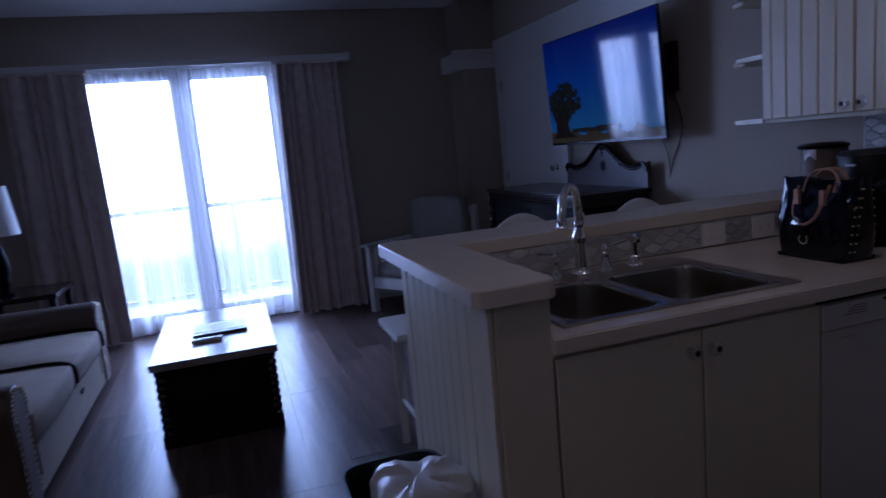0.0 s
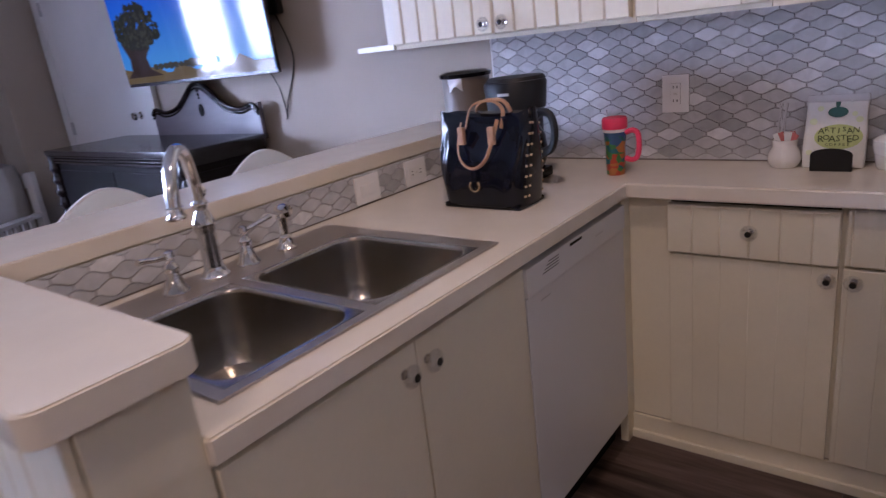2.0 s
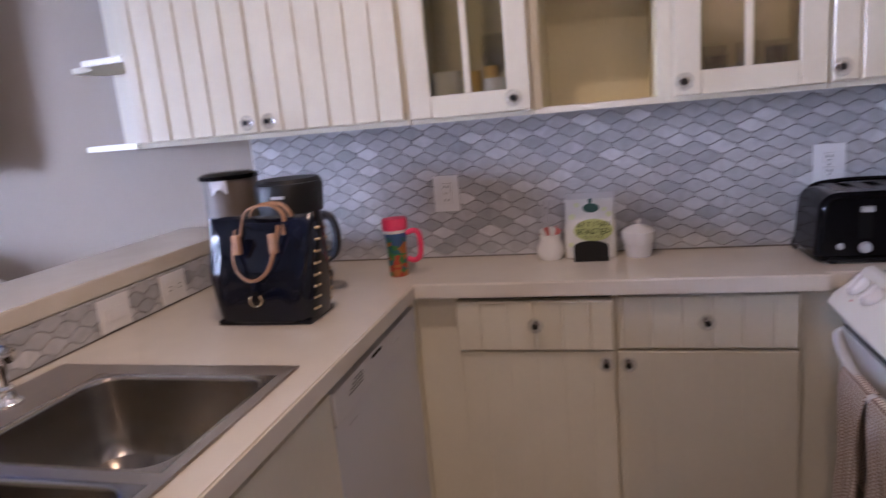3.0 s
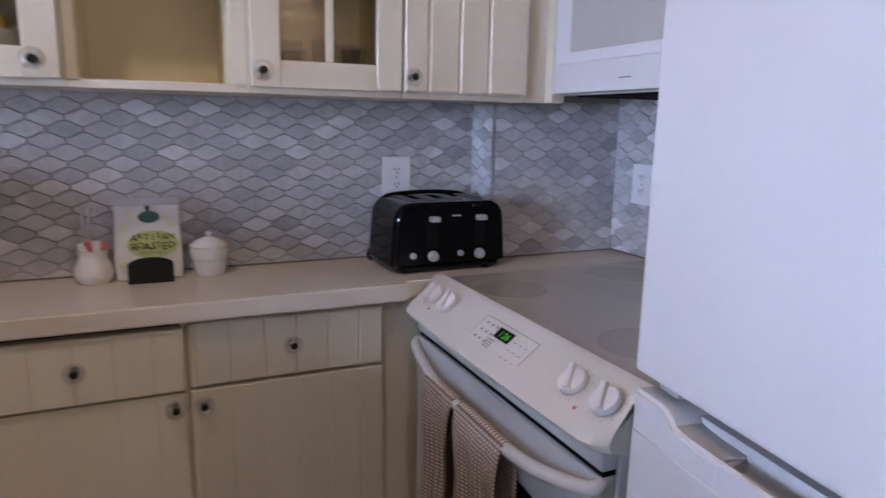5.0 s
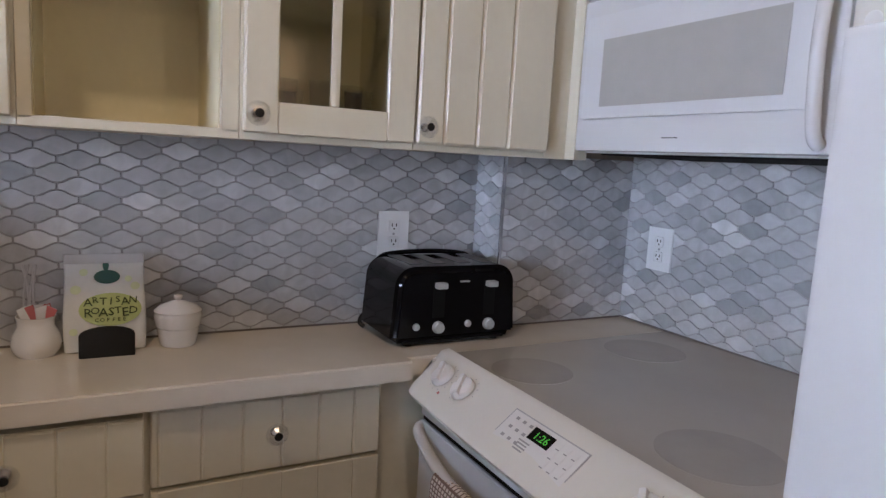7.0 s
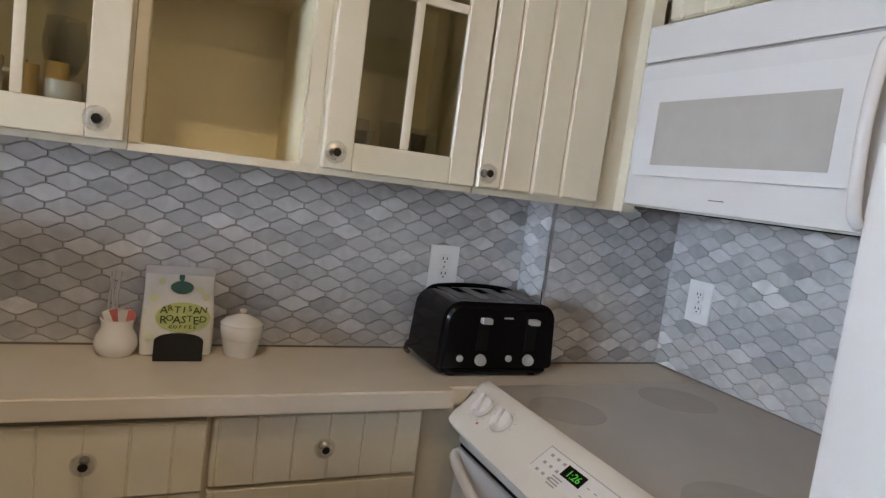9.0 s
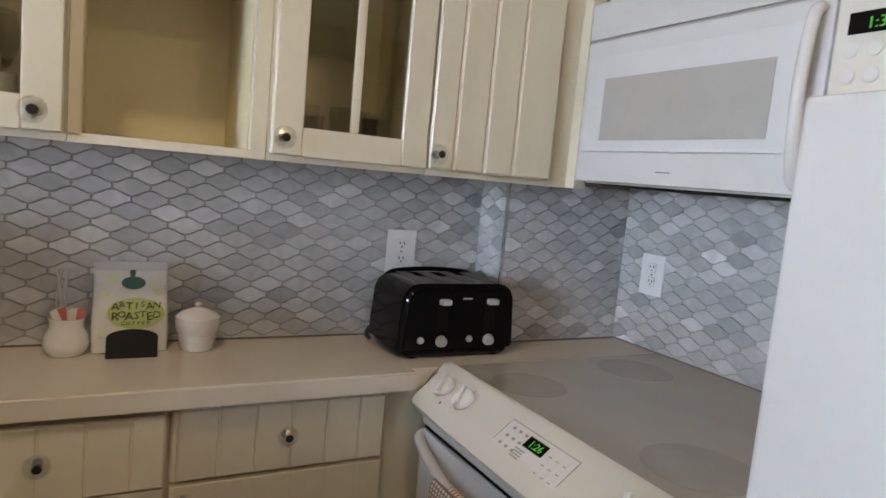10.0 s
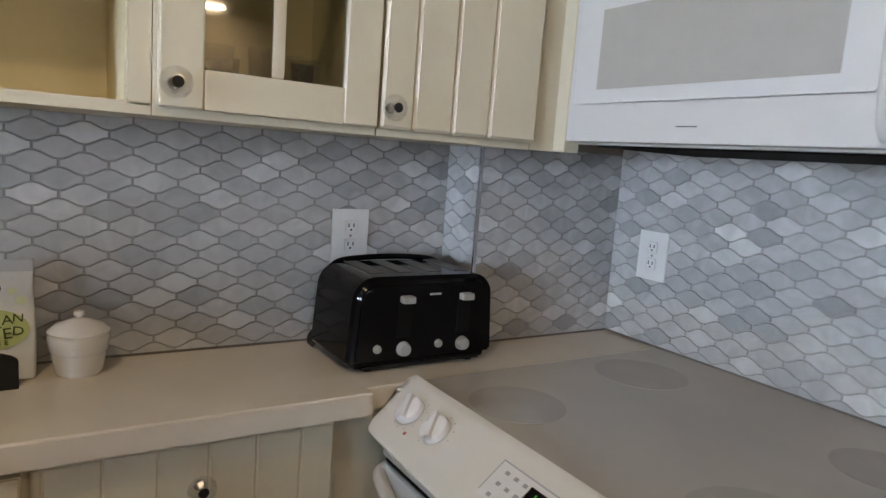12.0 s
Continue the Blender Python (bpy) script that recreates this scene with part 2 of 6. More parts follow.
TOWEL = checked("checked_tea_towel")
# darker matt copy of the dresser wood, with the front's shade in its colour
DARKWOOD_SHADE = surface("dark_espresso_matt_shade", (0.007, 0.005, 0.004), 0.6, spec=0.06, vary=0.3, scale=4, fine=60, bump=0.03, stretch=(1, 6, 6))
# dresser wood lightened: the board's lilac reflection is put into the colour
BOARD_SHEEN = surface("espresso_board_sheen", (0.075, 0.058, 0.062), 0.3, vary=0.25, scale=4, fine=60, bump=0.03, stretch=(6, 1, 6))
DARKWOOD = surface("dark_espresso_wood", (0.011, 0.007, 0.006), 0.17, spec=0.4, vary=0.4, scale=4, fine=60, bump=0.05, stretch=(1, 6, 6))
# the window's sheen on the coffee table is put into this paler colour
TABLETOP = surface("wood_top_with_sheen", (0.24, 0.21, 0.19), 0.2, vary=0.35, scale=6, fine=60, bump=0.05, spec=0.28, stretch=(8, 0.8, 8))
PLANK = surface("dark_oak_vinyl_plank", (0.15, 0.105, 0.088), 0.31, spec=0.19, scale=2.2, fine=14, bump=0.0, stretch=(9, 0.7, 9), second=(0.018, 0.012, 0.010), random_part=0.5, vary_rough=0.24)
UNDERFLOOR = surface("plank_joint", (0.02, 0.015, 0.012), 0.9, bump=0.0)
SOFA = cloth("beige_sofa_fabric", (0.31, 0.26, 0.21), (0.24, 0.20, 0.16))
SOFA_ARM = surface("brown_leather_arm", (0.085, 0.058, 0.042), 0.5, vary=0.2, scale=12, fine=160, bump=0.12)
DRAPE = surface("taupe_drape", (0.78, 0.70, 0.66), 0.9, scale=14, fine=250, bump=0.3, second=(0.57, 0.50, 0.47), spec=0.2)
SHEER = sheer_cloth("white_sheer", 0.72)
LAMPSHADE = surface("white_lamp_shade", (0.72, 0.71, 0.70), 0.8, vary=0.05, scale=10, fine=400, bump=0.15)
ARMCHAIR_CUSHION = cloth("grey_chair_cushion", (0.30, 0.285, 0.26), (0.25, 0.235, 0.215))
WHITE_WOOD = surface("white_painted_wood", (0.70, 0.69, 0.67), 0.4, vary=0.06, scale=6, fine=60, bump=0.05)
BINBLACK = surface("black_green_bin", (0.012, 0.02, 0.018), 0.35, bump=0.03)
BEZEL = surface("black_tv_bezel", (0.01, 0.01, 0.012), 0.2, bump=0.0)
CANDLE = surface("yellow_wax", (0.85, 0.60, 0.18), 0.5, vary=0.1, scale=30, fine=200, bump=0.02)
DISPLAY_GREEN = glowing("green_led_digits", (0.10, 0.6, 0.05), 0.26)
LENS = glowing("warm_lamp_lens", (1.0, 0.86, 0.68), 9.0)
SKY_BACK = glowing("bright_hazy_sky", (0.73, 0.83, 1.0), SKY_GLOW)
# hazy land below the horizon, dimmer than the sky
_t = SKY_BACK.node_tree
_geo, _sep, _ramp, _mul = (_t.nodes.new(k) for k in ("ShaderNodeNewGeometry", "ShaderNodeSeparateXYZ", "ShaderNodeMapRange", "ShaderNodeMath"))
_t.links.new(_geo.outputs["Position"], _sep.inputs[0])
_t.links.new(_sep.outputs["Z"], _ramp.inputs["Value"])
_ramp.interpolation_type = "SMOOTHSTEP"
for _k, _v in (("From Min", 0.1), ("From Max", 1.6), ("To Min", 0.035), ("To Max", 1.0)):
    _ramp.inputs[_k].default_value = _v
_mul.operation = "MULTIPLY"
_mul.inputs[1].default_value = SKY_GLOW
_t.links.new(_ramp.outputs["Result"], _mul.inputs[0])
_t.links.new(_mul.outputs[0], _t.nodes["Principled BSDF"].inputs["Emission Strength"])
RAIL = surface("pale_balcony_rail", (0.55, 0.55, 0.55), 0.6, bump=0.05)
BALCONY = surface("grey_balcony_concrete", (0.42, 0.41, 0.39), 0.85, vary=0.15, scale=4, fine=60, bump=0.2)
PLATE = surface("outlet_white", (0.86, 0.86, 0.86), 0.3, vary=0.02, scale=20, fine=100, bump=0.0)


def screen_part(name, colour, strength):
    """A lit screen behind glossy glass."""
    m, t, b = nodes_of(name)
    n, link = t.nodes, t.links.new
    b.inputs["Base Color"].default_value = (0.01, 0.01, 0.012, 1)
    b.inputs["Roughness"].default_value = 0.06
    b.inputs["Specular IOR Level"].default_value = 0.28
    b.inputs["Emission Color"].default_value = (*colour, 1)
    b.inputs["Emission Strength"].default_value = strength
    return m


def screen_sky(name):
    m = screen_part(name, (0.05, 0.3, 0.9), 0.95)
    t = m.node_tree
    n, link = t.nodes, t.links.new
    co, z, r = n.new("ShaderNodeTexCoord"), n.new("ShaderNodeSeparateXYZ"), n.new("ShaderNodeValToRGB")
    link(co.outputs["Generated"], z.inputs[0])
    link(z.outputs["Z"], r.inputs[0])
    e = r.color_ramp.elements
    e[0].position, e[0].color = 0.05, (0.10, 0.42, 0.80, 1)
    e[1].position, e[1].color = 1.0, (0.01, 0.03, 0.45, 1)
    k = e.new(0.55)
    k.color = (0.02, 0.16, 0.75, 1)
    link(r.outputs[0], n["Principled BSDF"].inputs["Emission Color"])
    return m


SCREEN_SKY = screen_sky("screen_blue_sky")
SCREEN_LEAF = screen_part("screen_tree_green", (0.030, 0.036, 0.020), 0.6)
SCREEN_LEAF_LIGHT = screen_part("screen_tree_light_green", (0.075, 0.075, 0.035), 0.6)
SCREEN_TRUNK = screen_part("screen_trunk_brown", (0.06, 0.035, 0.02), 0.6)
SCREEN_LAND = screen_part("screen_dry_grass", (0.28, 0.2, 0.07), 0.6)


# ---- building helpers ----
def place_of(ob):
    p = Vector((0, 0, 0))
    while ob is not None:
        p += ob.location
        ob = ob.parent
    return p


def smooth_by_angle(me, limit=0.6):
    for p in me.polygons:
        p.use_smooth = True
    areas = [p.area for p in me.polygons]
    if len(areas) > 420 or max(areas) < 15 * min(areas):
        me.set_sharp_from_angle(angle=limit)
        return
    # bevelled solids: broad faces stay flat, only the narrow rims turn softly
    around = collections.defaultdict(list)
    for p in me.polygons:
        for v in p.vertices:
            around[v].append(p)
    turned = []
    for p in me.polygons:
        n = p.normal.copy()
        for v in p.vertices:
            turned.append(sum((q.normal * q.area for q in around[v] if q.normal.dot(n) > 0.8), Vector((0, 0, 0))).normalized())
    me.normals_split_custom_set(turned)


def part(name, bm, material, parent=None, label="", smooth=True):
    """Links a bmesh, made in world places, as one mesh object under its thing or part."""
    bmesh.ops.recalc_face_normals(bm, faces=bm.faces)
    me = bpy.data.meshes.new(name)
    if parent is not None:
        bmesh.ops.translate(bm, verts=bm.verts, vec=-place_of(parent))
    bm.to_mesh(me)
    bm.free()
    if smooth:
        smooth_by_angle(me)
    me.materials.append(material)
    ob = new(name, me)
    ob.parent = parent
    if label:
        ob["label"] = label
    return ob


def thing(name, place, label, category, group="", kind=""):
    return tagged(new(name), label, category, group, kind) if place is None else put_at(tagged(new(name), label, category, group, kind), place)


def put_at(ob, place):
    ob.location = place
    return ob


def structure(name, bm, material, label="", category=""):
    return tagged(part(name, bm, material, smooth=False), label, category, kind="structure")


def box(lo, hi, bevel=0.0, bm=None, segments=2):
    bm2 = bmesh.new()
    bmesh.ops.create_cube(bm2, size=1)
    lo, hi = Vector(lo), Vector(hi)
    for v in bm2.verts:
        v.co = Vector([lo[i] + (v.co[i] + 0.5) * (hi[i] - lo[i]) for i in range(3)])
    if bevel:
        bmesh.ops.bevel(bm2, geom=list(bm2.edges), offset=bevel, segments=segments, affect="EDGES", profile=0.7)
    return merge(bm, bm2)


def merge(bm, bm2):
    if bm is None:
        return bm2
    me = bpy.data.meshes.new("joined")
    bm2.to_mesh(me)
    bm2.free()
    bm.from_mesh(me)
    bpy.data.meshes.remove(me)
    return bm


def rod(a, b, r0, r1=None, seg=16, bm=None):
    bm = bm or bmesh.new()
    a, b = Vector(a), Vector(b)
    r1 = r0 if r1 is None else r1
    turn = (b - a).to_track_quat("Z", "Y").to_matrix().to_4x4()
    bmesh.ops.create_cone(bm, cap_ends=True, segments=seg, radius1=r0, radius2=r1, depth=(b - a).length, matrix=Matrix.Translation((a + b) / 2) @ turn)
    return bm


def lathe(profile, centre, seg=28, axis="z", bm=None):
    """Turns (radius, height) pairs round an axis through centre."""
    bm = bm or bmesh.new()
    c, rings = Vector(centre), []
    for r, h in profile:
        ring = []
        for i in range(seg):
            a = 2 * math.pi * i / seg
            u, v = r * math.cos(a), r * math.sin(a)
            o = {"z": (u, v, h), "x": (h, u, v), "y": (u, h, v)}[axis]
            ring.append(bm.verts.new(c + Vector(o)))
        rings.append(ring)
    for p, q in zip(rings, rings[1:]):
        for i in range(seg):
            bm.faces.new((p[i], p[(i + 1) % seg], q[(i + 1) % seg], q[i]))
    if profile[0][0] > 1e-4:
        bm.faces.new(rings[0][::-1])
    if profile[-1][0] > 1e-4:
        bm.faces.new(rings[-1])
    return bm


def tube(points, radius, seg=10, bm=None, radii=None, flat=1.0):
    """A tube along a smooth line through points."""
    bm = bm or bmesh.new()
    pts = [Vector(p) for p in points]
    fine = []
    for i in range(len(pts) - 1):
        p0, p1, p2, p3 = pts[max(i - 1, 0)], pts[i], pts[i + 1], pts[min(i + 2, len(pts) - 1)]
        for k in range(6):
            u = k / 6
            fine.append(0.5 * (2 * p1 + (p2 - p0) * u + (2 * p0 - 5 * p1 + 4 * p2 - p3) * u * u + (3 * p1 - p0 - 3 * p2 + p3) * u ** 3))
    fine.append(pts[-1])
    rings, side = [], None
    for i, p in enumerate(fine):
        d = (fine[min(i + 1, len(fine) - 1)] - fine[max(i - 1, 0)]).normalized()
        if side is None:
            side = d.orthogonal().normalized()
        side = (side - d * side.dot(d)).normalized()
        up = d.cross(side)
        r = radius if radii is None else radii[0] + (radii[1] - radii[0]) * i / (len(fine) - 1)
        rings.append([bm.verts.new(p + r * (math.cos(a) * side + flat * math.sin(a) * up)) for a in (2 * math.pi * k / seg for k in range(seg))])
    for p, q in zip(rings, rings[1:]):
        for i in range(seg):
            bm.faces.new((p[i], p[(i + 1) % seg], q[(i + 1) % seg], q[i]))
    bm.faces.new(rings[0][::-1])
    bm.faces.new(rings[-1])
    return bm


def prism(outline, lo, hi, axis, bevel=0.0, bm=None):
    """A flat outline (pairs) drawn out along an axis from lo to hi."""
    bm2 = bmesh.new()
    def at(u, v, w):
        return {"x": (w, u, v), "y": (u, w, v), "z": (u, v, w)}[axis]
    a = [bm2.verts.new(at(u, v, lo)) for u, v in outline]
    b = [bm2.verts.new(at(u, v, hi)) for u, v in outline]
    bm2.faces.new(a[::-1])
    bm2.faces.new(b)
    for i in range(len(a)):
        j = (i + 1) % len(a)
        bm2.faces.new((a[i], a[j], b[j], b[i]))
    if bevel:
        bmesh.ops.recalc_face_normals(bm2, faces=bm2.faces)
        sharp = [e for e in bm2.edges if len(e.link_faces) == 2 and e.calc_face_angle(0) > 0.7]
        bmesh.ops.bevel(bm2, geom=sharp, offset=bevel, segments=3, affect="EDGES")
    return merge(bm, bm2)


def slab(xs, ys, keep, z0, z1, bevel=0.006):
    """A flat slab made of the cells of a grid that keep() picks, with rounded rims."""
    bm = bmesh.new()
    vs = {}
    def v(i, j, z):
        if (i, j, z) not in vs:
            vs[i, j, z] = bm.verts.new((xs[i], ys[j], z))
        return vs[i, j, z]
    cells = {(i, j) for i in range(len(xs) - 1) for j in range(len(ys) - 1) if keep((xs[i] + xs[i + 1]) / 2, (ys[j] + ys[j + 1]) / 2)}
    for i, j in cells:
        bm.faces.new((v(i, j, z1), v(i + 1, j, z1), v(i + 1, j + 1, z1), v(i, j + 1, z1)))
        bm.faces.new((v(i, j + 1, z0), v(i + 1, j + 1, z0), v(i + 1, j, z0), v(i, j, z0)))
        for di, dj, a, b in ((-1, 0, (i, j + 1), (i, j)), (1, 0, (i + 1, j), (i + 1, j + 1)), (0, -1, (i, j), (i + 1, j)), (0, 1, (i + 1, j + 1), (i, j + 1))):
            if (i + di, j + dj) not in cells:
                bm.faces.new((v(*a, z0), v(*b, z0), v(*b, z1), v(*a, z1)))
    bmesh.ops.recalc_face_normals(bm, faces=bm.faces)
    if bevel:
        sharp = [e for e in bm.edges if len(e.link_faces) == 2 and e.calc_face_angle(0) > 0.7]
        bmesh.ops.bevel(bm, geom=sharp, offset=bevel, segments=3, affect="EDGES")
    return bm


def soft_box(lo, hi, r, bulge=0.0, bm=None):
    """A cushion: a box with well rounded edges and slightly swollen faces."""
    bm2 = box(lo, hi)
    bmesh.ops.subdivide_edges(bm2, edges=list(bm2.edges), cuts=5, use_grid_fill=True)
    lo, hi = Vector(lo), Vector(hi)
    c, h = (lo + hi) / 2, (hi - lo) / 2
    for v in bm2.verts:
        q = v.co - c
        core = Vector([max(-(h[i] - r), min(h[i] - r, q[i])) for i in range(3)])
        d = q - core
        if d.length > 1e-6:
            d = d.normalized() * r
        n = Vector([q[i] / h[i] for i in range(3)])
        swell = Vector([bulge * n[i] * (1 - n[(i + 1) % 3] ** 2) * (1 - n[(i + 2) % 3] ** 2) if abs(n[i]) > 0.99 else 0 for i in range(3)])
        v.co = c + core + d + swell
    return merge(bm, bm2)


def writing(name, text, size, m, material, parent, label=""):
    """Flat lettering as a thin mesh, its base line at the pose m."""
    cu = bpy.data.curves.new(name, "FONT")
    cu.body, cu.size, cu.extrude, cu.align_x, cu.resolution_u = text, size, 0.0003, "CENTER", 2
    tmp = bpy.data.objects.new(name, cu)
    scene.collection.objects.link(tmp)
    bpy.context.view_layer.update()
    me = bpy.data.meshes.new_from_object(tmp.evaluated_get(bpy.context.evaluated_depsgraph_get()))
    bpy.data.objects.remove(tmp)
    me.transform(m)
    me.transform(Matrix.Translation(-place_of(parent)))
    me.materials.clear()
    me.materials.append(material)
    ob = new(name, me)
    ob.parent = parent
    if label:
        ob["label"] = label
    return ob


FACING_WEST = Matrix(((0, 0, -1, 0), (-1, 0, 0, 0), (0, 1, 0, 0), (0, 0, 0, 1)))   # text reads to someone who looks east
FACING_NORTH = Matrix(((-1, 0, 0, 0), (0, 0, 1, 0), (0, 1, 0, 0), (0, 0, 0, 1)))   # text reads to someone who looks south

# ---- the rooms ----
EAST, SOUTH, NORTH, WEST, CEILING = 4.0, -0.455, 6.2, -1.3, 2.72
CTR = 0.915

structure("wall_east", box((EAST, SOUTH - 0.15, 0), (EAST + 0.15, NORTH + 0.15, CEILING)), WALL, "taupe painted wall behind kitchen and television", "wall")
structure("wall_chase", box((3.859, SOUTH, 0), (EAST, -0.004, CEILING)), WALL, "boxed-out wall corner beside the range", "wall")
structure("wall_south", box((1.98, SOUTH - 0.15, 0), (EAST, SOUTH, CEILING)), WALL, "painted wall behind range and fridge", "wall")
structure("wall_hall_east", box((1.98, -3.0, 0), (2.1, SOUTH - 0.15, CEILING)), WALL, "plain painted wall of the entrance hall", "wall")
structure("wall_hall_south", box((WEST, -3.15, 0), (2.1, -3.0, CEILING)), WALL, "plain painted end wall of the hall", "wall")
structure("wall_west", box((WEST - 0.15, -3.15, 0), (WEST, NORTH + 0.15, CEILING)), WALL, "plain taupe painted side wall", "wall")
GX0, GX1, GTOP = 0.30, 2.10, 2.34
north = box((WEST, NORTH, 0), (GX0, NORTH + 0.15, CEILING))
box((GX1, NORTH, 0), (EAST, NORTH + 0.15, CEILING), bm=north)
box((GX0, NORTH, GTOP), (GX1, NORTH + 0.15, CEILING), bm=north)
structure("wall_north", north, WALL, "taupe painted wall round the sliding balcony door", "wall")
structure("ceiling", box((WEST - 0.15, -3.15, CEILING), (EAST + 0.15, NORTH + 0.15, CEILING + 0.12)), CEIL, "flat white painted ceiling", "ceiling")
structure("wall_corner_pier", box((3.66, 5.83, 0), (EAST, NORTH, CEILING)), WALL, "boxed-out taupe pier in the room corner", "wall")

# skirting boards of the living room
skirt = box((2.72, NORTH - 0.015, 0), (3.66, NORTH, 0.11), 0.003)
box((WEST, NORTH - 0.015, 0), (-0.35, NORTH, 0.11), 0.003, bm=skirt)
structure("baseboard", skirt, TRIM, "white painted baseboard", "baseboard")

# white picture-rail board along the east wall, returned round the pier
board = box((3.972, 2.9, 2.10), (EAST, 5.83, 2.325), 0.004)
box((3.58, 5.80, 2.09), (EAST, 5.83, 2.24), 0.004, bm=board)
box((3.56, 5.77, 2.225), (EAST, 5.83, 2.255), 0.004, bm=board)
box((3.58, 5.83, 2.09), (3.66, NORTH, 2.24), 0.004, bm=board)
structure("trim_board", board, TRIM, "wide white painted header board on the wall", "trim")

# ---- sliding balcony door ----
sliding = thing("door_1", (1.2, NORTH, 0), "white framed glass sliding balcony door", "door", kind="structure")
fr = box((GX0, NORTH + 0.02, 0), (GX0 + 0.07, NORTH + 0.13, GTOP), 0.004)
box((GX1 - 0.07, NORTH + 0.02, 0), (GX1, NORTH + 0.13, GTOP), 0.004, bm=fr)
box((GX0 + 0.07, NORTH + 0.02, GTOP - 0.07), (GX1 - 0.07, NORTH + 0.13, GTOP), 0.004, bm=fr)
box((GX0 + 0.07, NORTH + 0.02, 0.0), (GX1 - 0.07, NORTH + 0.13, 0.06), 0.004, bm=fr)
part("door_frame", fr, TRIM, sliding)
for name, x0, x1, yy in (("door_leaf", 0.37, 1.215, NORTH + 0.035), ("door_leaf", 1.185, 2.03, NORTH + 0.08)):
    lf = box((x0, yy, 0.06), (x0 + 0.105, yy + 0.04, GTOP - 0.07), 0.003)
    box((x1 - 0.105, yy, 0.06), (x1, yy + 0.04, GTOP - 0.07), 0.003, bm=lf)
    box((x0 + 0.105, yy, 0.06), (x1 - 0.105, yy + 0.04, 0.17), 0.003, bm=lf)
    box((x0 + 0.105, yy, GTOP - 0.16), (x1 - 0.105, yy + 0.04, GTOP - 0.07), 0.003, bm=lf)
    leaf = part(name, lf, TRIM, sliding)
    pane = part("pane", box((x0 + 0.105, yy + 0.016, 0.17), (x1 - 0.105, yy + 0.022, GTOP - 0.16)), GLASS, leaf, smooth=False)
    pane.visible_shadow = False

# balcony, rail and bright haze beyond
structure("ground", box((-60, NORTH + 0.15, -6.2), (60, 90, -6.0)), BALCONY, "hazy ground far below the balcony", "ground")
structure("balcony_floor", box((-1.2, NORTH + 0.15, -0.15), (4.2, 7.75, -0.02)), BALCONY, "grey concrete balcony floor", "balcony")
rail = thing("balcony_rail", (1.2, 7.7, -0.02), "pale metal balcony railing outside the glass door", "railing")
for k in range(33):
    x = -1.0 + k * 0.155
    part("baluster", rod((x, 7.68, 0.06), (x, 7.68, 0.98), 0.007, seg=8), RAIL, rail)
part("top_rail", box((-1.2, 7.65, 0.98), (4.2, 7.71, 1.03), 0.008), RAIL, rail)
part("bottom_rail", box((-1.2, 7.66, 0.03), (4.2, 7.70, 0.06), 0.004), RAIL, rail)
for x in (-1.19, 1.5, 4.17):
    part("post", box((x - 0.03, 7.65, -0.02), (x + 0.03, 7.71, 0.98), 0.004), RAIL, rail)
back = bmesh.new()
bmesh.ops.create_grid(back, x_segments=1, y_segments=1, size=1, matrix=Matrix.Translation((1.2, 9.6, 2.2)) @ Matrix.Rotation(radians(90), 4, "X") @ Matrix.Diagonal((5.5, 4.0, 1, 1)))
structure("backdrop", back, SKY_BACK, "bright hazy white sky", "sky")


# ---- living room ----
def wavy(x0, x1, z0, z1, y, depth, folds, seed, pinch=1.0, thick=0.0):
    """A hanging cloth with uneven folds, gathered a little at the top."""
    rnd = random.Random(seed)
    n, rows = folds * 10, 14
    phase = [rnd.uniform(-0.5, 0.5) for _ in range(folds + 2)]
    bm = bmesh.new()
    grid = []
    for j in range(rows + 1):
        w = j / rows
        z = z0 + (z1 - z0) * w
        line = []
        for i in range(n + 1):
            u = i / n
            f = (u + 0.35 / folds * math.sin(7 * u + seed) + 0.2 / folds * math.sin(17 * u + 2 * seed)) * folds
            k = int(f)
            a = 2 * math.pi * f + phase[min(k, folds)] * (f - k) + phase[min(k + 1, folds)] * 0.6 * (1 - w)
            x = x0 + (x1 - x0) * u + 0.004 * math.sin(3 * a + j * 0.3) * (1 - w)
            cx = (x0 + x1) / 2
            x = cx + (x - cx) * (1 + (pinch - 1) * w)
            line.append(bm.verts.new((x, y + depth * (0.75 + 0.25 * (1 - w)) * math.sin(a) + 0.01 * math.sin(5 * u + 4 * w), z)))
        grid.append(line)
    for j in range(rows):
        for i in range(n):
            bm.faces.new((grid[j][i], grid[j][i + 1], grid[j + 1][i + 1], grid[j + 1][i]))
    if thick:
        bmesh.ops.recalc_face_normals(bm, faces=bm.faces)
        bmesh.ops.solidify(bm, geom=list(bm.faces), thickness=thick)
    return bm


for label, x0, x1, seed in (("taupe floor-length drape drawn to one side", -0.12, 0.55, 3), ("taupe floor-length drape gathered beside the wall", 1.95, 2.58, 5)):
    d = thing("curtain", ((x0 + x1) / 2, 6.03, 0.015), label, "curtain", "pair of drapes")
    part("drape", wavy(x0, x1, 0.015, 2.25, 6.03, 0.045, 6, seed, 0.88, 0.004), DRAPE, d)
    part("heading", box((x0 + 0.02, 6.0, 2.235), (x1 - 0.02, 6.06, 2.262), 0.006), DRAPE, d)
sh = thing("sheer_curtain", (1.2, 6.13, 0.03), "white translucent sheer curtain before the glass door", "curtain")
part("sheer", wavy(0.28, 1.26, 0.03, 2.25, 6.13, 0.022, 9, 11), SHEER, sh)
part("sheer", wavy(1.20, 2.14, 0.03, 2.25, 6.125, 0.022, 9, 12), SHEER, sh)
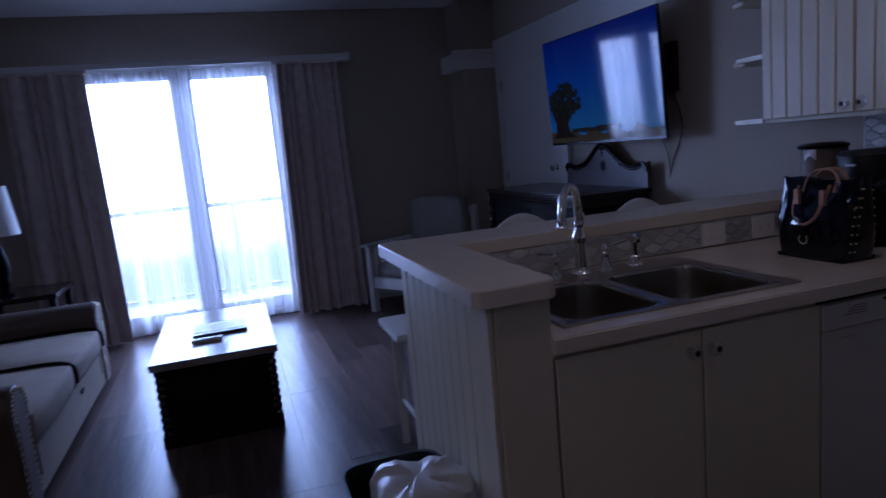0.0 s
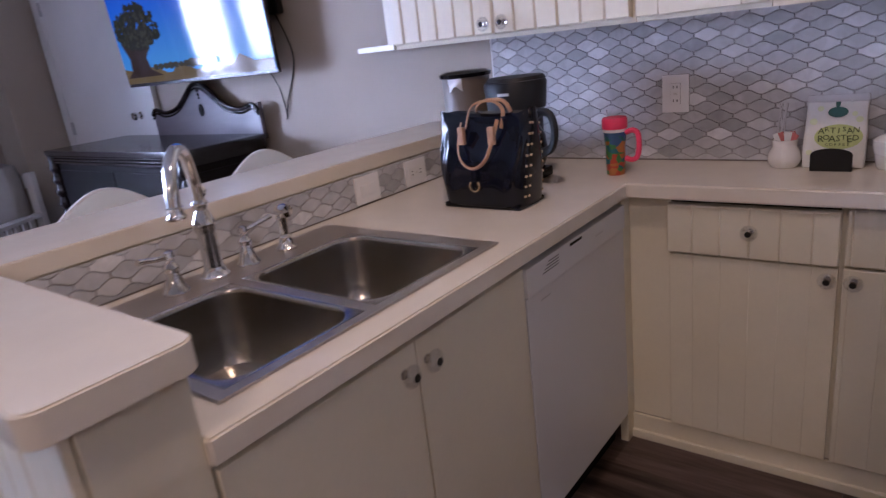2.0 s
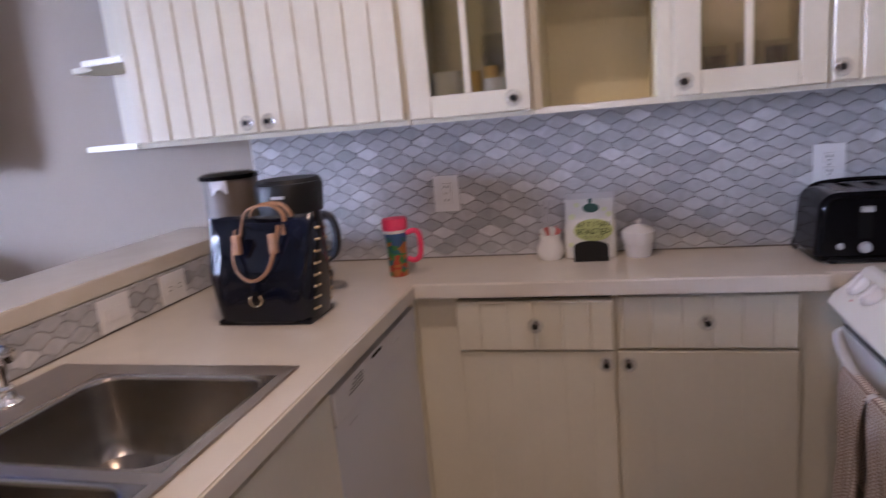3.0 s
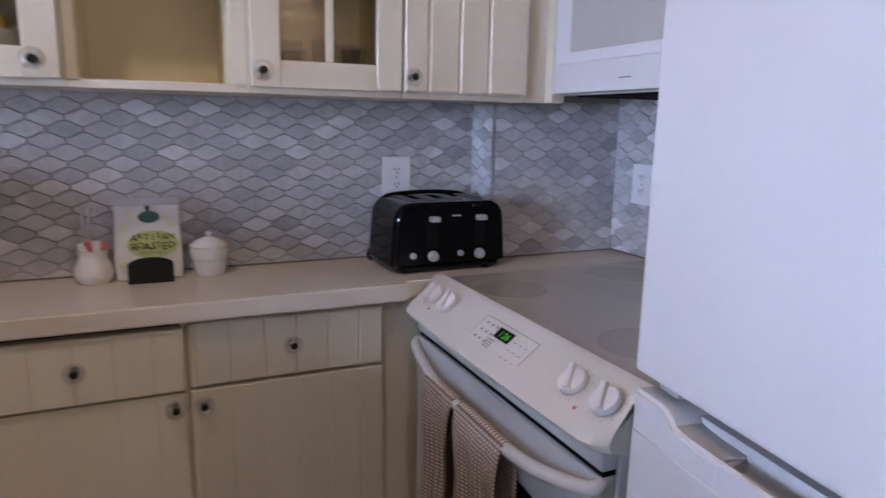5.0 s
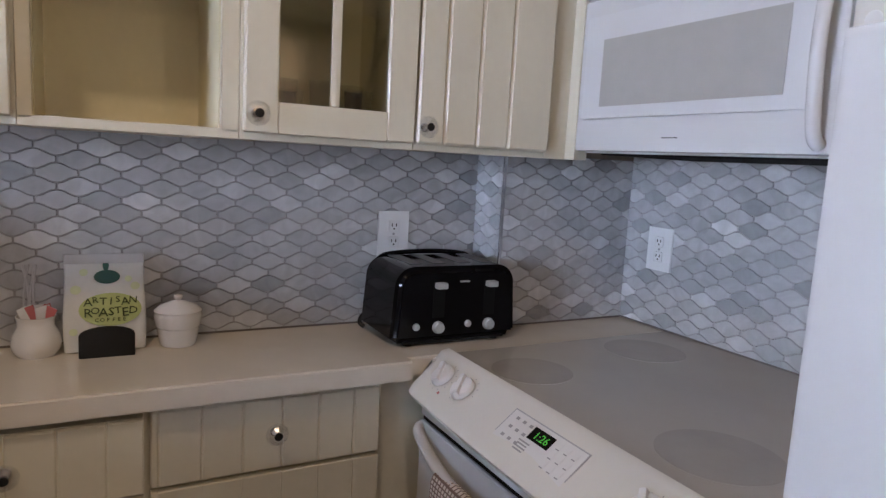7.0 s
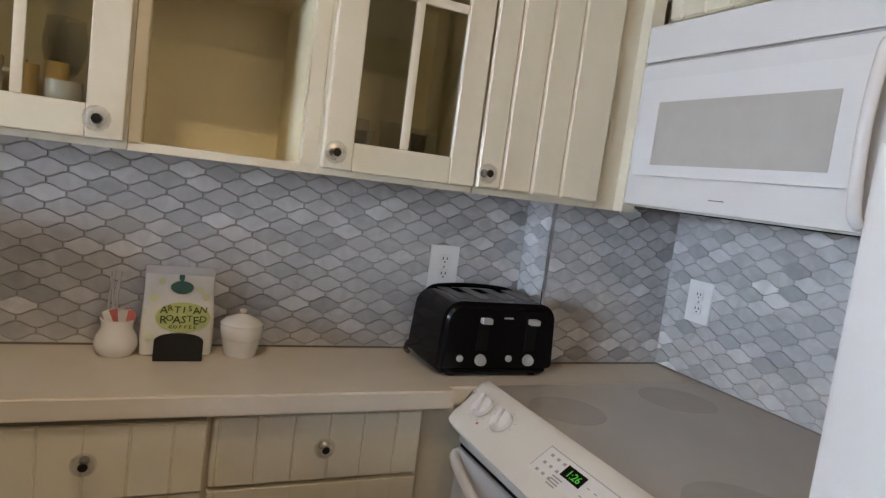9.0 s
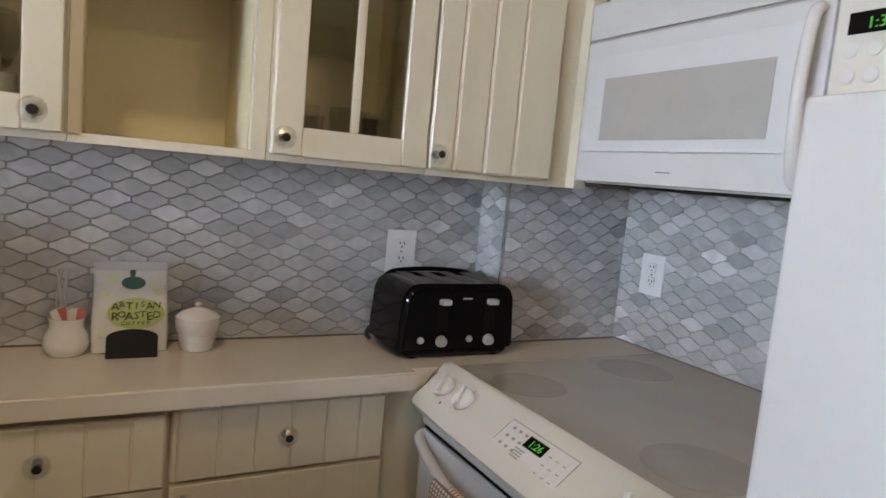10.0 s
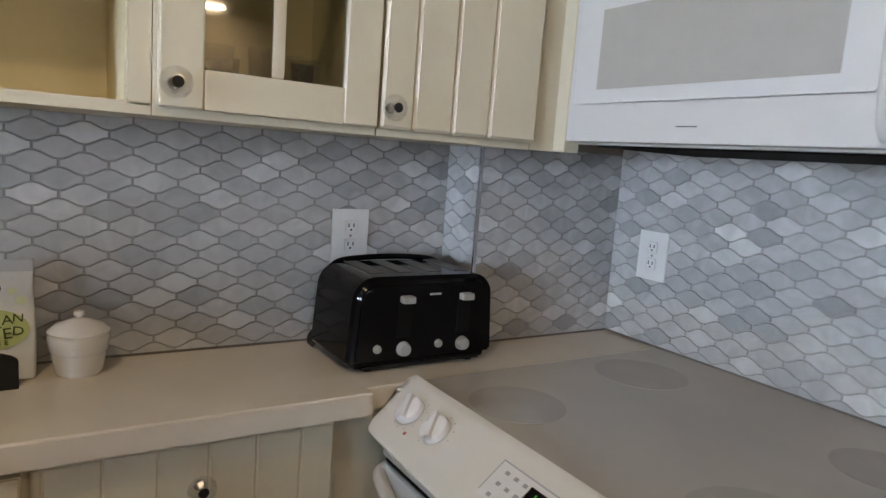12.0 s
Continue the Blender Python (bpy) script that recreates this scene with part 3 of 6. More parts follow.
cr = thing("curtain_rail", (1.2, 6.08, 2.262), "white curtain rail with squared ends", "curtain rail")
part("rail", box((-0.35, 6.0, 2.262), (2.64, 6.04, 2.31), 0.006), TRIM, cr)
part("rail_back", box((-0.35, 6.09, 2.262), (2.64, 6.12, 2.31), 0.004), TRIM, cr)
for x in (-0.33, 2.63):
    part("end_bracket", box((x - 0.02, 5.99, 2.255), (x + 0.025, NORTH, 2.318), 0.006), TRIM, cr)

# coffee table
ct = thing("coffee_table", (1.29, 4.05, 0), "dark carved coffee table, window sheen put into its paler top", "table")
part("tabletop", box((0.975, 3.49, 0.425), (1.605, 4.62, 0.465), 0.008), TABLETOP, ct, "wooden top, window sheen put into its paler colour")
part("apron", box((1.01, 3.55, 0.07), (1.57, 4.56, 0.425), 0.006), DARKWOOD, ct)
part("plinth", box((0.985, 3.525, 0.0), (1.595, 4.585, 0.075), 0.012), DARKWOOD, ct)
for x in (1.015, 1.565):
    for y in (3.555, 4.555):
        prof = [(0.026, 0.075)]
        for k in range(8):
            z = 0.09 + k * 0.041
            prof += [(0.021, z), (0.028, z + 0.012), (0.029, z + 0.022), (0.026, z + 0.032)]
        part("turned_corner", lathe(prof + [(0.026, 0.425)], (x, y, 0), 16), DARKWOOD, ct)
mg = thing("magazine", (1.32, 4.1, 0.466), "pale glossy magazine lying on the coffee table", "magazine")
part("cover", box((1.17, 3.98, 0.4665), (1.46, 4.22, 0.471), 0.001), PAPER, mg)
part("printed_circle", lathe([(0.0, 0.0), (0.075, 0.0), (0.075, 0.0008), (0.0, 0.0008)], (1.33, 4.1, 0.4712), 24), GREY_PLASTIC, mg)
mt = thing("tray", (1.32, 3.93, 0.466), "slim dark tray under the magazine edge", "tray")
part("base", box((1.17, 3.90, 0.4662), (1.47, 3.972, 0.482), 0.004), BLACK, mt)
rc = thing("remote_control", (1.25, 3.80, 0.466), "grey remote control on the coffee table", "remote")
part("body", box((1.17, 3.775, 0.4662), (1.33, 3.82, 0.486), 0.007), GREY_PLASTIC, rc)
for k in range(5):
    part("button", box((1.195 + k * 0.024, 3.79, 0.4862), (1.208 + k * 0.024, 3.803, 0.489), 0.001), BLACK, rc)

# sofa: long side to the room
so = thing("sofa", (0.05, 4.1, 0), "beige fabric sofa with rolled brown arms and nailheads", "sofa")
part("base", box((-0.42, 3.05, 0.05), (0.52, 4.93, 0.27), 0.012), SOFA, so)
for y0, y1 in ((3.20, 3.985), (3.995, 4.78)):
    c = part("seat_cushion", soft_box((-0.25, y0, 0.27), (0.55, y1, 0.44), 0.05, 0.012), SOFA, so)
    # near-black tube drawn along the cushion seam
    part("cushion_seam_line", tube([(-0.2, y1 + 0.004, 0.436), (0.25, y1 + 0.004, 0.440), (0.46, y1 + 0.002, 0.436), (0.535, y1 - 0.004, 0.41), (0.548, y1 - 0.006, 0.37), (0.549, y1 - 0.008, 0.31)], 0.010, 8), DARK, c)
part("backrest", soft_box((-0.55, 3.1, 0.1), (-0.25, 4.88, 0.80), 0.08, 0.02), SOFA, so)
for y0, y1 in ((2.98, 3.2), (4.78, 4.99)):
    yc, prof = (y0 + y1) / 2, []
    for k in range(13):
        a = math.pi * k / 12
        prof.append((yc + (y1 - y0) / 2 * math.cos(a), 0.49 + 0.105 * math.sin(a)))
    arm = part("arm", prism([(y1 - 0.02, 0.04)] + prof + [(y0 + 0.02, 0.04)], -0.5, 0.53, "x", 0.012), SOFA_ARM, so, "rolled brown leather arm")
    for k in range(15):
        a = math.pi * k / 14
        part("nailhead", lathe([(0.008, 0), (0.006, 0.004), (0.0, 0.006)], (0.5305, yc + 0.09 * math.cos(a), 0.49 + 0.09 * math.sin(a)), 8, "x"), GOLD, arm)
    for k in range(14):
        for yy in (y0 + 0.035, y1 - 0.035):
            part("nailhead", lathe([(0.008, 0), (0.006, 0.004), (0.0, 0.006)], (0.5305, yy, 0.09 + k * 0.028), 8, "x"), GOLD, arm)
    part("arm_front", box((0.53, y0 + 0.05, 0.1), (0.5325, y1 - 0.05, 0.46), 0.001), SOFA_ARM, arm)
# near-black strips laid on the base as the shade of the arm slits
for y in (3.235, 4.745):
    part("slit_shade", box((0.519, y - 0.011, 0.13), (0.5215, y + 0.011, 0.265), 0.001), DARK, so, "dark strip standing in for the shaded slit beside the arm")
part("pull_tab", box((0.521, 4.12, 0.2), (0.532, 4.18, 0.222), 0.004), BLACK, so, "dark pull strap")
for x in (-0.38, 0.46):
    for y in (3.1, 4.88):
        part("foot", rod((x, y, 0), (x, y, 0.055), 0.022, 0.03), DARKWOOD, so)

# side table and lamp beyond the sofa
st = thing("side_table", (0.0, 5.35, 0), "dark wooden side table beside the sofa", "table")
part("tabletop", box((-0.28, 5.08, 0.62), (0.26, 5.62, 0.655), 0.008), DARKWOOD, st)
part("shelf", box((-0.24, 5.12, 0.18), (0.22, 5.58, 0.2), 0.004), DARKWOOD, st)
for x in (-0.24, 0.22):
    for y in (5.12, 5.58):
        part("leg", rod((x, y, 0), (x, y, 0.62), 0.018, 0.026), DARKWOOD, st)
tl = thing("table_lamp", (-0.1, 5.3, 0.655), "table lamp with white shade and dark base, unlit", "lamp")
part("base", lathe([(0.0, 0.0), (0.075, 0.0), (0.075, 0.018), (0.03, 0.03), (0.045, 0.10), (0.06, 0.2), (0.035, 0.32), (0.015, 0.36), (0.012, 0.44), (0.0, 0.44)], (-0.1, 5.3, 0.655)), BLACK_GLOSS, tl)
part("shade", lathe([(0.155, 0.42), (0.158, 0.42), (0.118, 0.76), (0.115, 0.76)], (-0.1, 5.3, 0.655), 32), LAMPSHADE, tl, "white drum lamp shade")

# armchair
AX, AY = 3.05, 5.58
ac = thing("armchair", (AX, AY, 0), "white slatted armchair with grey cushions", "armchair")
for y in (AY - 0.35, AY + 0.35):
    part("front_leg", box((AX - 0.36, y - 0.028, 0), (AX - 0.30, y + 0.028, 0.59), 0.004), WHITE_WOOD, ac)
    part("back_leg", box((AX + 0.30, y - 0.025, 0), (AX + 0.35, y + 0.025, 0.88), 0.004), WHITE_WOOD, ac)
    part("armrest", box((AX - 0.40, y - 0.045, 0.59), (AX + 0.30, y + 0.045, 0.615), 0.008), WHITE_WOOD, ac)
    part("side_rail", box((AX - 0.30, y - 0.015, 0.22), (AX + 0.30, y + 0.015, 0.30), 0.003), WHITE_WOOD, ac)
    for k in range(8):
        x = AX - 0.27 + k * 0.068
        part("slat", box((x, y - 0.008, 0.30), (x + 0.036, y + 0.008, 0.59), 0.002), WHITE_WOOD, ac)
part("front_rail", box((AX - 0.345, AY - 0.32, 0.22), (AX - 0.315, AY + 0.32, 0.32), 0.003), WHITE_WOOD, ac)
part("back_rail", box((AX + 0.315, AY - 0.325, 0.78), (AX + 0.345, AY + 0.325, 0.86), 0.003), WHITE_WOOD, ac)
part("seat_cushion", soft_box((AX - 0.31, AY - 0.31, 0.30), (AX + 0.18, AY + 0.31, 0.45), 0.05, 0.015), ARMCHAIR_CUSHION, ac)
part("back_cushion", soft_box((AX + 0.16, AY - 0.32, 0.42), (AX + 0.31, AY + 0.31, 0.96), 0.05, 0.02), ARMCHAIR_CUSHION, ac)
ac.rotation_euler = (0, 0, radians(30))

# closet door in the east wall
cd = thing("door_2", (3.985, 5.15, 0), "white painted closet door, shut", "door", kind="structure")
part("leaf", box((3.972, 4.62, 0.01), (3.996, 5.70, 2.06), 0.003), TRIM, cd)
jb = box((3.962, 5.70, 0), (EAST, 5.79, 2.10), 0.003)
box((3.962, 4.53, 0), (EAST, 4.62, 2.10), 0.003, bm=jb)
box((3.962, 4.62, 2.06), (EAST, 5.70, 2.10), 0.003, bm=jb)
part("casing", jb, TRIM, cd)
for z in (0.25, 1.09, 1.9):
    part("hinge", box((3.962, 5.668, z - 0.045), (3.973, 5.70, z + 0.045), 0.002), GREY_PLASTIC, cd)
part("knob", lathe([(0.0, -0.06), (0.022, -0.056), (0.026, -0.045), (0.02, -0.032), (0.01, -0.028), (0.01, -0.008), (0.024, -0.006), (0.024, 0.0)], (3.972, 4.72, 1.16), 20, "x"), CHROME, cd)

# dresser with an arched back board
dr = thing("dresser", (3.7, 4.2, 0), "dark espresso dresser with a carved arched back board", "dresser")
part("top", box((3.43, 3.49, 1.01), (3.955, 4.92, 1.04), 0.008), DARKWOOD, dr)
part("body", box((3.47, 3.53, 0.08), (3.95, 4.88, 0.955), 0.006), DARKWOOD_SHADE, dr)
part("apron", box((3.455, 3.52, 0.955), (3.95, 4.89, 1.01), 0.004), DARKWOOD, dr)
for z in (0.968, 0.985, 1.002):
    part("reeding", rod((3.452, 3.53, z), (3.452, 4.88, z), 0.009, seg=10), DARKWOOD, dr)
part("plinth", box((3.45, 3.51, 0), (3.955, 4.90, 0.08), 0.008), DARKWOOD, dr)
arch = [(3.50, 1.04), (3.50, 1.16)]
for k in range(25):
    u = k / 24
    arch.append((3.50 + 1.0 * u, 1.17 + 0.15 * math.exp(-((u - 0.5) / 0.17) ** 2) + 0.03 * math.exp(-((u - 0.0) / 0.07) ** 2) + 0.03 * math.exp(-((u - 1.0) / 0.07) ** 2)))
arch += [(4.50, 1.16), (4.50, 1.04)]
part("back_board", prism(arch, 3.93, 3.955, "x"), BOARD_SHEEN, dr, "espresso back board, lilac sheen put into its colour")
for drop, r in ((0.0, 0.012), (0.022, 0.006)):
    part("back_moulding", tube([(3.924, p[0], p[1] - drop) for p in arch[1:-1:2]], r, 8), DARKWOOD, dr)
for z, r in ((1.285, 0.012), (1.262, 0.010), (1.243, 0.008)):
    part("carved_bead", lathe([(0.0, -r), (0.7 * r, -0.7 * r), (r, 0.0)], (3.93, 4.0, z), 12, "x"), DARKWOOD, dr)
part("inlay", prism([(4.0 + 0.021 * math.cos(a), 1.175 + 0.034 * math.sin(a)) for a in (2 * math.pi * i / 20 for i in range(20))], 3.926, 3.931, "x"), DARK, dr, "black oval inlay")
for y in (3.49, 4.92):
    prof = [(0.03, 0.08)]
    for k in range(12):
        z = 0.1 + k * 0.073
        prof += [(0.022, z), (0.036, z + 0.02), (0.038, z + 0.036), (0.03, z + 0.056)]
    part("turned_post", lathe(prof + [(0.03, 1.01)], (3.46, y + (0.03 if y < 4 else -0.03), 0), 14), DARKWOOD, dr)
# front panels coloured near black to read as a shadowed recess
for y0, y1 in ((3.57, 4.19), (4.23, 4.85)):
    part("front_panel", box((3.462, y0, 0.13), (3.475, y1, 0.92), 0.005), DARKWOOD_SHADE, dr)
part("side_panel", box((3.53, 3.522, 0.14), (3.88, 3.532, 0.92), 0.004), DARKWOOD_SHADE, dr)

# television on an arm, turned a little to the room
tv = thing("television", (3.83, 3.82, 1.70), "large flat television showing a tree under blue sky", "television")
TVT = Matrix.Translation((3.806, 3.798, 1.335)) @ Matrix.Rotation(radians(2.6), 4, "Z") @ Matrix.Rotation(radians(-3), 4, "Y")


def tv_part(name, bm, material, label=""):
    bmesh.ops.transform(bm, matrix=TVT, verts=bm.verts)
    return part(name, bm, material, tv, label, smooth=name in ("housing", "bezel", "wall_arm"))


part_w, part_h = 0.62, 0.73
tv_part("housing", box((0.004, -part_w, 0.0), (0.022, part_w, part_h), 0.004), BEZEL)
tv_part("rear_housing", box((0.022, -0.42, 0.06), (0.05, 0.42, 0.5), 0.008), BEZEL)
tv_part("screen", box((0.0005, -part_w + 0.008, 0.018), (0.0035, part_w - 0.008, part_h - 0.008)), SCREEN_SKY, "bright blue sky picture")
land = [(-part_w + 0.008, 0.018), (part_w - 0.008, 0.018), (part_w - 0.008, 0.10)] + [(part_w - 0.05 * k, 0.075 + 0.018 * math.sin(k * 1.3) + (0.02 if k % 5 == 0 else 0)) for k in range(1, 23)] + [(-part_w + 0.008, 0.07)]
tv_part("pictured_land", prism(land, -0.0006, 0.0004, "x"), SCREEN_LAND)
rt = random.Random(4)
tv_part("pictured_trunk", prism([(0.26, 0.05), (0.59, 0.05), (0.54, 0.085), (0.53, 0.15), (0.58, 0.24), (0.48, 0.20), (0.43, 0.27), (0.41, 0.20), (0.28, 0.24), (0.375, 0.15), (0.355, 0.085)], -0.0012, -0.0007, "x"), SCREEN_TRUNK)
for mat_leaf, count, xx in ((SCREEN_LEAF, 210, -0.0018), (SCREEN_LEAF_LIGHT, 130, -0.0052)):
    crown = bmesh.new()
    for k in range(count):
        ta = rt.uniform(0, 6.283)
        tr = rt.uniform(0, 1) ** 0.6
        cy, cz, r = 0.395 + 0.190 * tr * math.cos(ta), 0.285 + 0.135 * tr * math.sin(ta) * (0.6 if math.sin(ta) < 0 else 1.0), rt.uniform(0.006, 0.020) * (1.3 if mat_leaf is SCREEN_LEAF else 0.6)
        prism([(cy + r * (1 + 0.3 * math.sin(5 * a + k)) * math.cos(a), cz + r * (1 + 0.3 * math.cos(4 * a + k)) * math.sin(a)) for a in (2 * math.pi * i / 12 for i in range(12))], xx - 0.00001 * k, xx + 0.0004 - 0.00001 * k, "x", bm=crown)
    tv_part("pictured_leaves", crown, mat_leaf)
bushes = bmesh.new()
for k in range(12):
    cy, r = 0.3 - k * 0.045, rt.uniform(0.012, 0.024)
    prism([(cy + 1.5 * r * math.cos(a), 0.095 + r * math.sin(a)) for a in (2 * math.pi * i / 10 for i in range(10))], -0.0072 - 0.00002 * k, -0.0068 - 0.00002 * k, "x", bm=bushes)
tv_part("pictured_bushes", bushes, SCREEN_LEAF_LIGHT)
tv_part("wall_arm", box((0.05, -0.16, 0.24), (0.12, 0.16, 0.5), 0.01), BLACK)
part("wall_plate", box((3.93, 3.6, 1.55), (EAST, 3.98, 1.85), 0.004), BLACK, tv)
part("arm", box((3.86, 3.76, 1.66), (3.94, 3.84, 1.74), 0.006), BLACK, tv)
part("side_box", box((3.958, 3.252, 1.60), (3.994, 3.33, 1.875), 0.006), BLACK, tv)
part("cable", tube([(3.97, 3.42, 1.36), (3.992, 3.38, 1.25), (3.993, 3.36, 1.12)], 0.003, 8), BLACK, tv)
part("cable", tube([(3.97, 3.30, 1.62), (3.993, 3.24, 1.40), (3.993, 3.33, 1.2), (3.993, 3.37, 1.1)], 0.003, 8), BLACK, tv)


# ---- kitchen ----
def crystal_knob(parent, place, axis, out):
    """A faceted glass knob with a dark screw cap; out is -1 or 1 along the axis."""
    k = part("knob", lathe([(0.008, 0.0), (0.008, 0.010 * out), (0.016, 0.012 * out), (0.0235, 0.019 * out), (0.0235, 0.024 * out), (0.0195, 0.029 * out), (0.012, 0.0335 * out), (0.0, 0.034 * out)], place, 12, axis), CRYSTAL, parent, "faceted clear glass knob", smooth=False)
    o = Vector(place) + Vector((0.0335 * out if axis == "x" else 0, 0.0335 * out if axis == "y" else 0, 0))
    part("screw_cap", lathe([(0.0, 0.0022 * out), (0.0075, 0.0016 * out), (0.0088, 0.0)], o, 12, axis), BLACK, k)
    part("collar", lathe([(0.010, 0.0), (0.010, 0.003 * out), (0.008, 0.004 * out)], place, 14, axis), CHROME, k)


def boards(parent, x_face, y0, y1, z0, z1, pitch, thick=0.012, material=None, axis="x", first=None, edge=0.0058):
    """Tongue-and-groove boards side by side, each a piece with rounded edges."""
    edges = [y0]
    e = y0 + (first or pitch)
    while e < y1 - 0.012:
        edges.append(e)
        e += pitch
    edges.append(y1)
    for a, b in zip(edges, edges[1:]):
        if axis == "x":
            bm = box((x_face, a, z0), (x_face + thick, b, z1), edge, segments=1)
        else:
            bm = box((a, x_face, z0), (b, x_face + thick, z1), edge, segments=1)
        part("board", bm, material or CREAM, parent)


# countertop: peninsula, east run and the corner behind the range
SX0, SX1, SY0, SY1 = 2.262, 2.998, 1.538, 2.082
KNEE = 2.157
slab_xs, slab_ys = [2.17, SX0, SX1, 3.645, 3.672, 3.859, EAST], [SOUTH, -0.004, 0.343, 1.447, SY0, SY1, KNEE]


def on_counter(x, y):
    if SX0 < x < SX1 and SY0 < y < SY1:
        return False
    if y > 1.447:
        return True
    if y > 0.343:
        return x > 3.645
    if y > -0.004:
        return x > 3.672
    return 3.672 < x < 3.859


cn = thing("countertop", (3.5, 1.6, CTR - 0.045), "beige solid countertop running round the kitchen corner", "countertop")
part("slab", slab(slab_xs, slab_ys, on_counter, CTR - 0.045, CTR, 0.004), COUNTER, cn)

# base cabinet of the east run
bc = thing("base_cabinet", (3.84, 0.87, 0), "cream beadboard base cabinet, one drawer slightly open", "cabinet")
body = box((3.70, 0.262, 0.0), (3.858, 0.30, CTR - 0.046))
box((3.70, 0.30, 0.09), (3.995, 1.47, CTR - 0.046), bm=body)
part("body", body, CREAM, bc, smooth=False)
part("toe_board", box((3.688, 0.36, 0.0), (3.70, 1.474, 0.088), 0.003), CREAM, bc)
part("toe_moulding", box((3.676, 0.36, 0.0), (3.688, 1.474, 0.03), 0.004), CREAM, bc)
for y0, y1, ky, out, top in ((0.884, 1.334, 1.10, 0.014, 0.851), (0.404, 0.872, 0.638, 0.0, 0.857)):
    d = part("drawer", box((3.690 - out, y0, 0.703), (3.700, y1, top), 0.002), CREAM, bc)
    boards(d, 3.678 - out, y0, y1, 0.703, top, 0.0785, first=0.062, edge=0.0036)
    crystal_knob(d, (3.678 - out, ky, 0.786), "x", -1)
for y0, y1, ky in ((0.884, 1.330, 0.907), (0.404, 0.872, 0.846)):
    d = part("door", box((3.690, y0, 0.095), (3.700, y1, 0.694), 0.002), CREAM, bc)
    boards(d, 3.678, y0, y1, 0.095, 0.694, 0.0785, first=0.062, edge=0.0014)
    crystal_knob(d, (3.678, ky, 0.664), "x", -1)
# dark strip put in as the shade above the pulled-out drawer
part("drawer_shadow_gap", box((3.6985, 0.888, 0.8515), (3.7015, 1.33, 0.8685)), DARK, bc)

# peninsula: sink cabinet and dishwasher under one top, end wall with boards, raised bar
sc = thing("sink_cabinet", (2.6, 1.8, 0), "cream sink cabinet with two plain doors", "cabinet")
part("body", slab([2.175, 2.24, 3.015, 3.024], [1.475, 2.15], lambda x, y: x < 2.24 or x > 3.015, 0.09, CTR - 0.046, 0), CREAM, sc, smooth=False)
part("back_panel", box((2.24, 2.13, 0.09), (3.015, 2.15, CTR - 0.046)), CREAM, sc)
part("bottom", box((2.24, 1.475, 0.09), (3.015, 2.13, 0.11)), CREAM, sc)
part("front_rail", box((2.24, 1.475, 0.83), (3.015, 1.495, CTR - 0.046)), CREAM, sc)
part("toe_board", box((2.18, 1.53, 0), (3.02, 1.545, 0.09)), DARK, sc)
for x0, x1, kx in ((2.178, 2.611, 2.571), (2.615, 3.022, 2.640)):
    d = part("door", box((x0, 1.456, 0.10), (x1, 1.475, 0.858), 0.004), CREAM, sc)
    crystal_knob(d, (kx, 1.456, 0.809), "y", -1)

dw = thing("dishwasher", (3.33, 1.8, 0), "white built-in dishwasher with vent slots", "dishwasher")
part("tub", box((3.028, 1.49, 0.1), (3.64, 2.1, CTR - 0.047)), APPLIANCE, dw)
dd = part("door", box((3.03, 1.458, 0.115), (3.636, 1.49, 0.775), 0.006), APPLIANCE, dw)
cp = part("control_panel", box((3.03, 1.452, 0.778), (3.636, 1.49, 0.852), 0.005), APPLIANCE, dw)
# near-black filler for the shade between control panel and countertop
part("top_gap_shade", box((3.03, 1.478, 0.853), (3.636, 1.489, 0.867)), DARK, dw)
for k in range(4):
    x0 = 3.105 + k * 0.011
    part("vent_slot", prism([(x0, 0.814 + k * 0.0075), (3.192, 0.814 + k * 0.0075), (3.195, 0.8165 + k * 0.0075), (x0 + 0.004, 0.8165 + k * 0.0075)], 1.4512, 1.4535, "y"), GREY_SLOT, cp)
part("handle_slot", box((3.26, 1.4505, 0.838), (3.33, 1.4535, 0.845)), DARK, cp)
part("marking", box((3.42, 1.4508, 0.815), (3.47, 1.4535, 0.819)), GREY_PLASTIC, cp)
part("marking", box((3.10, 1.4568, 0.745), (3.15, 1.4595, 0.748)), GREY_PLASTIC, dd)
part("kick_plate", box((3.03, 1.51, 0.0), (3.636, 1.53, 0.1)), DARK, dw)
part("corner_filler", box((3.64, 1.462, 0.0), (3.70, 1.49, CTR - 0.047), 0.003), CREAM, dw)

pw = box((2.20, KNEE + 0.006, 0), (EAST, KNEE + 0.105, 1.02))
box((2.022, 1.475, 0), (2.165, KNEE + 0.105, 1.02), bm=pw)
pwall = structure("wall_peninsula", pw, CREAM, "cream boarded half wall under the raised bar", "wall")
boards(pwall, 2.010, 1.54, 2.20, 0.0, 1.02, 0.082)
part("corner_stile", box((2.008, 1.468, 0.0), (2.022, 1.538, 1.02), 0.003), CREAM, pwall)
part("corner_stile", box((2.008, 2.202, 0.0), (2.022, 2.266, 1.02), 0.003), CREAM, pwall)
part("end_stile", box((2.024, 1.460, 0.0), (2.172, 1.475, 1.02), 0.003), CREAM, pwall)
for x0 in (2.024, 2.35, 2.68, 3.0, 3.33, 3.66):
    part("bar_side_panel", box((x0, KNEE + 0.105, 0.0), (min(x0 + 0.325, 3.99), KNEE + 0.117, 1.02), 0.003), CREAM, pwall)

bt = thing("bar_ledge", (2.8, 2.3, 1.02), "raised beige bar top with a rounded end", "countertop")
ledge, RD = [], 0.03
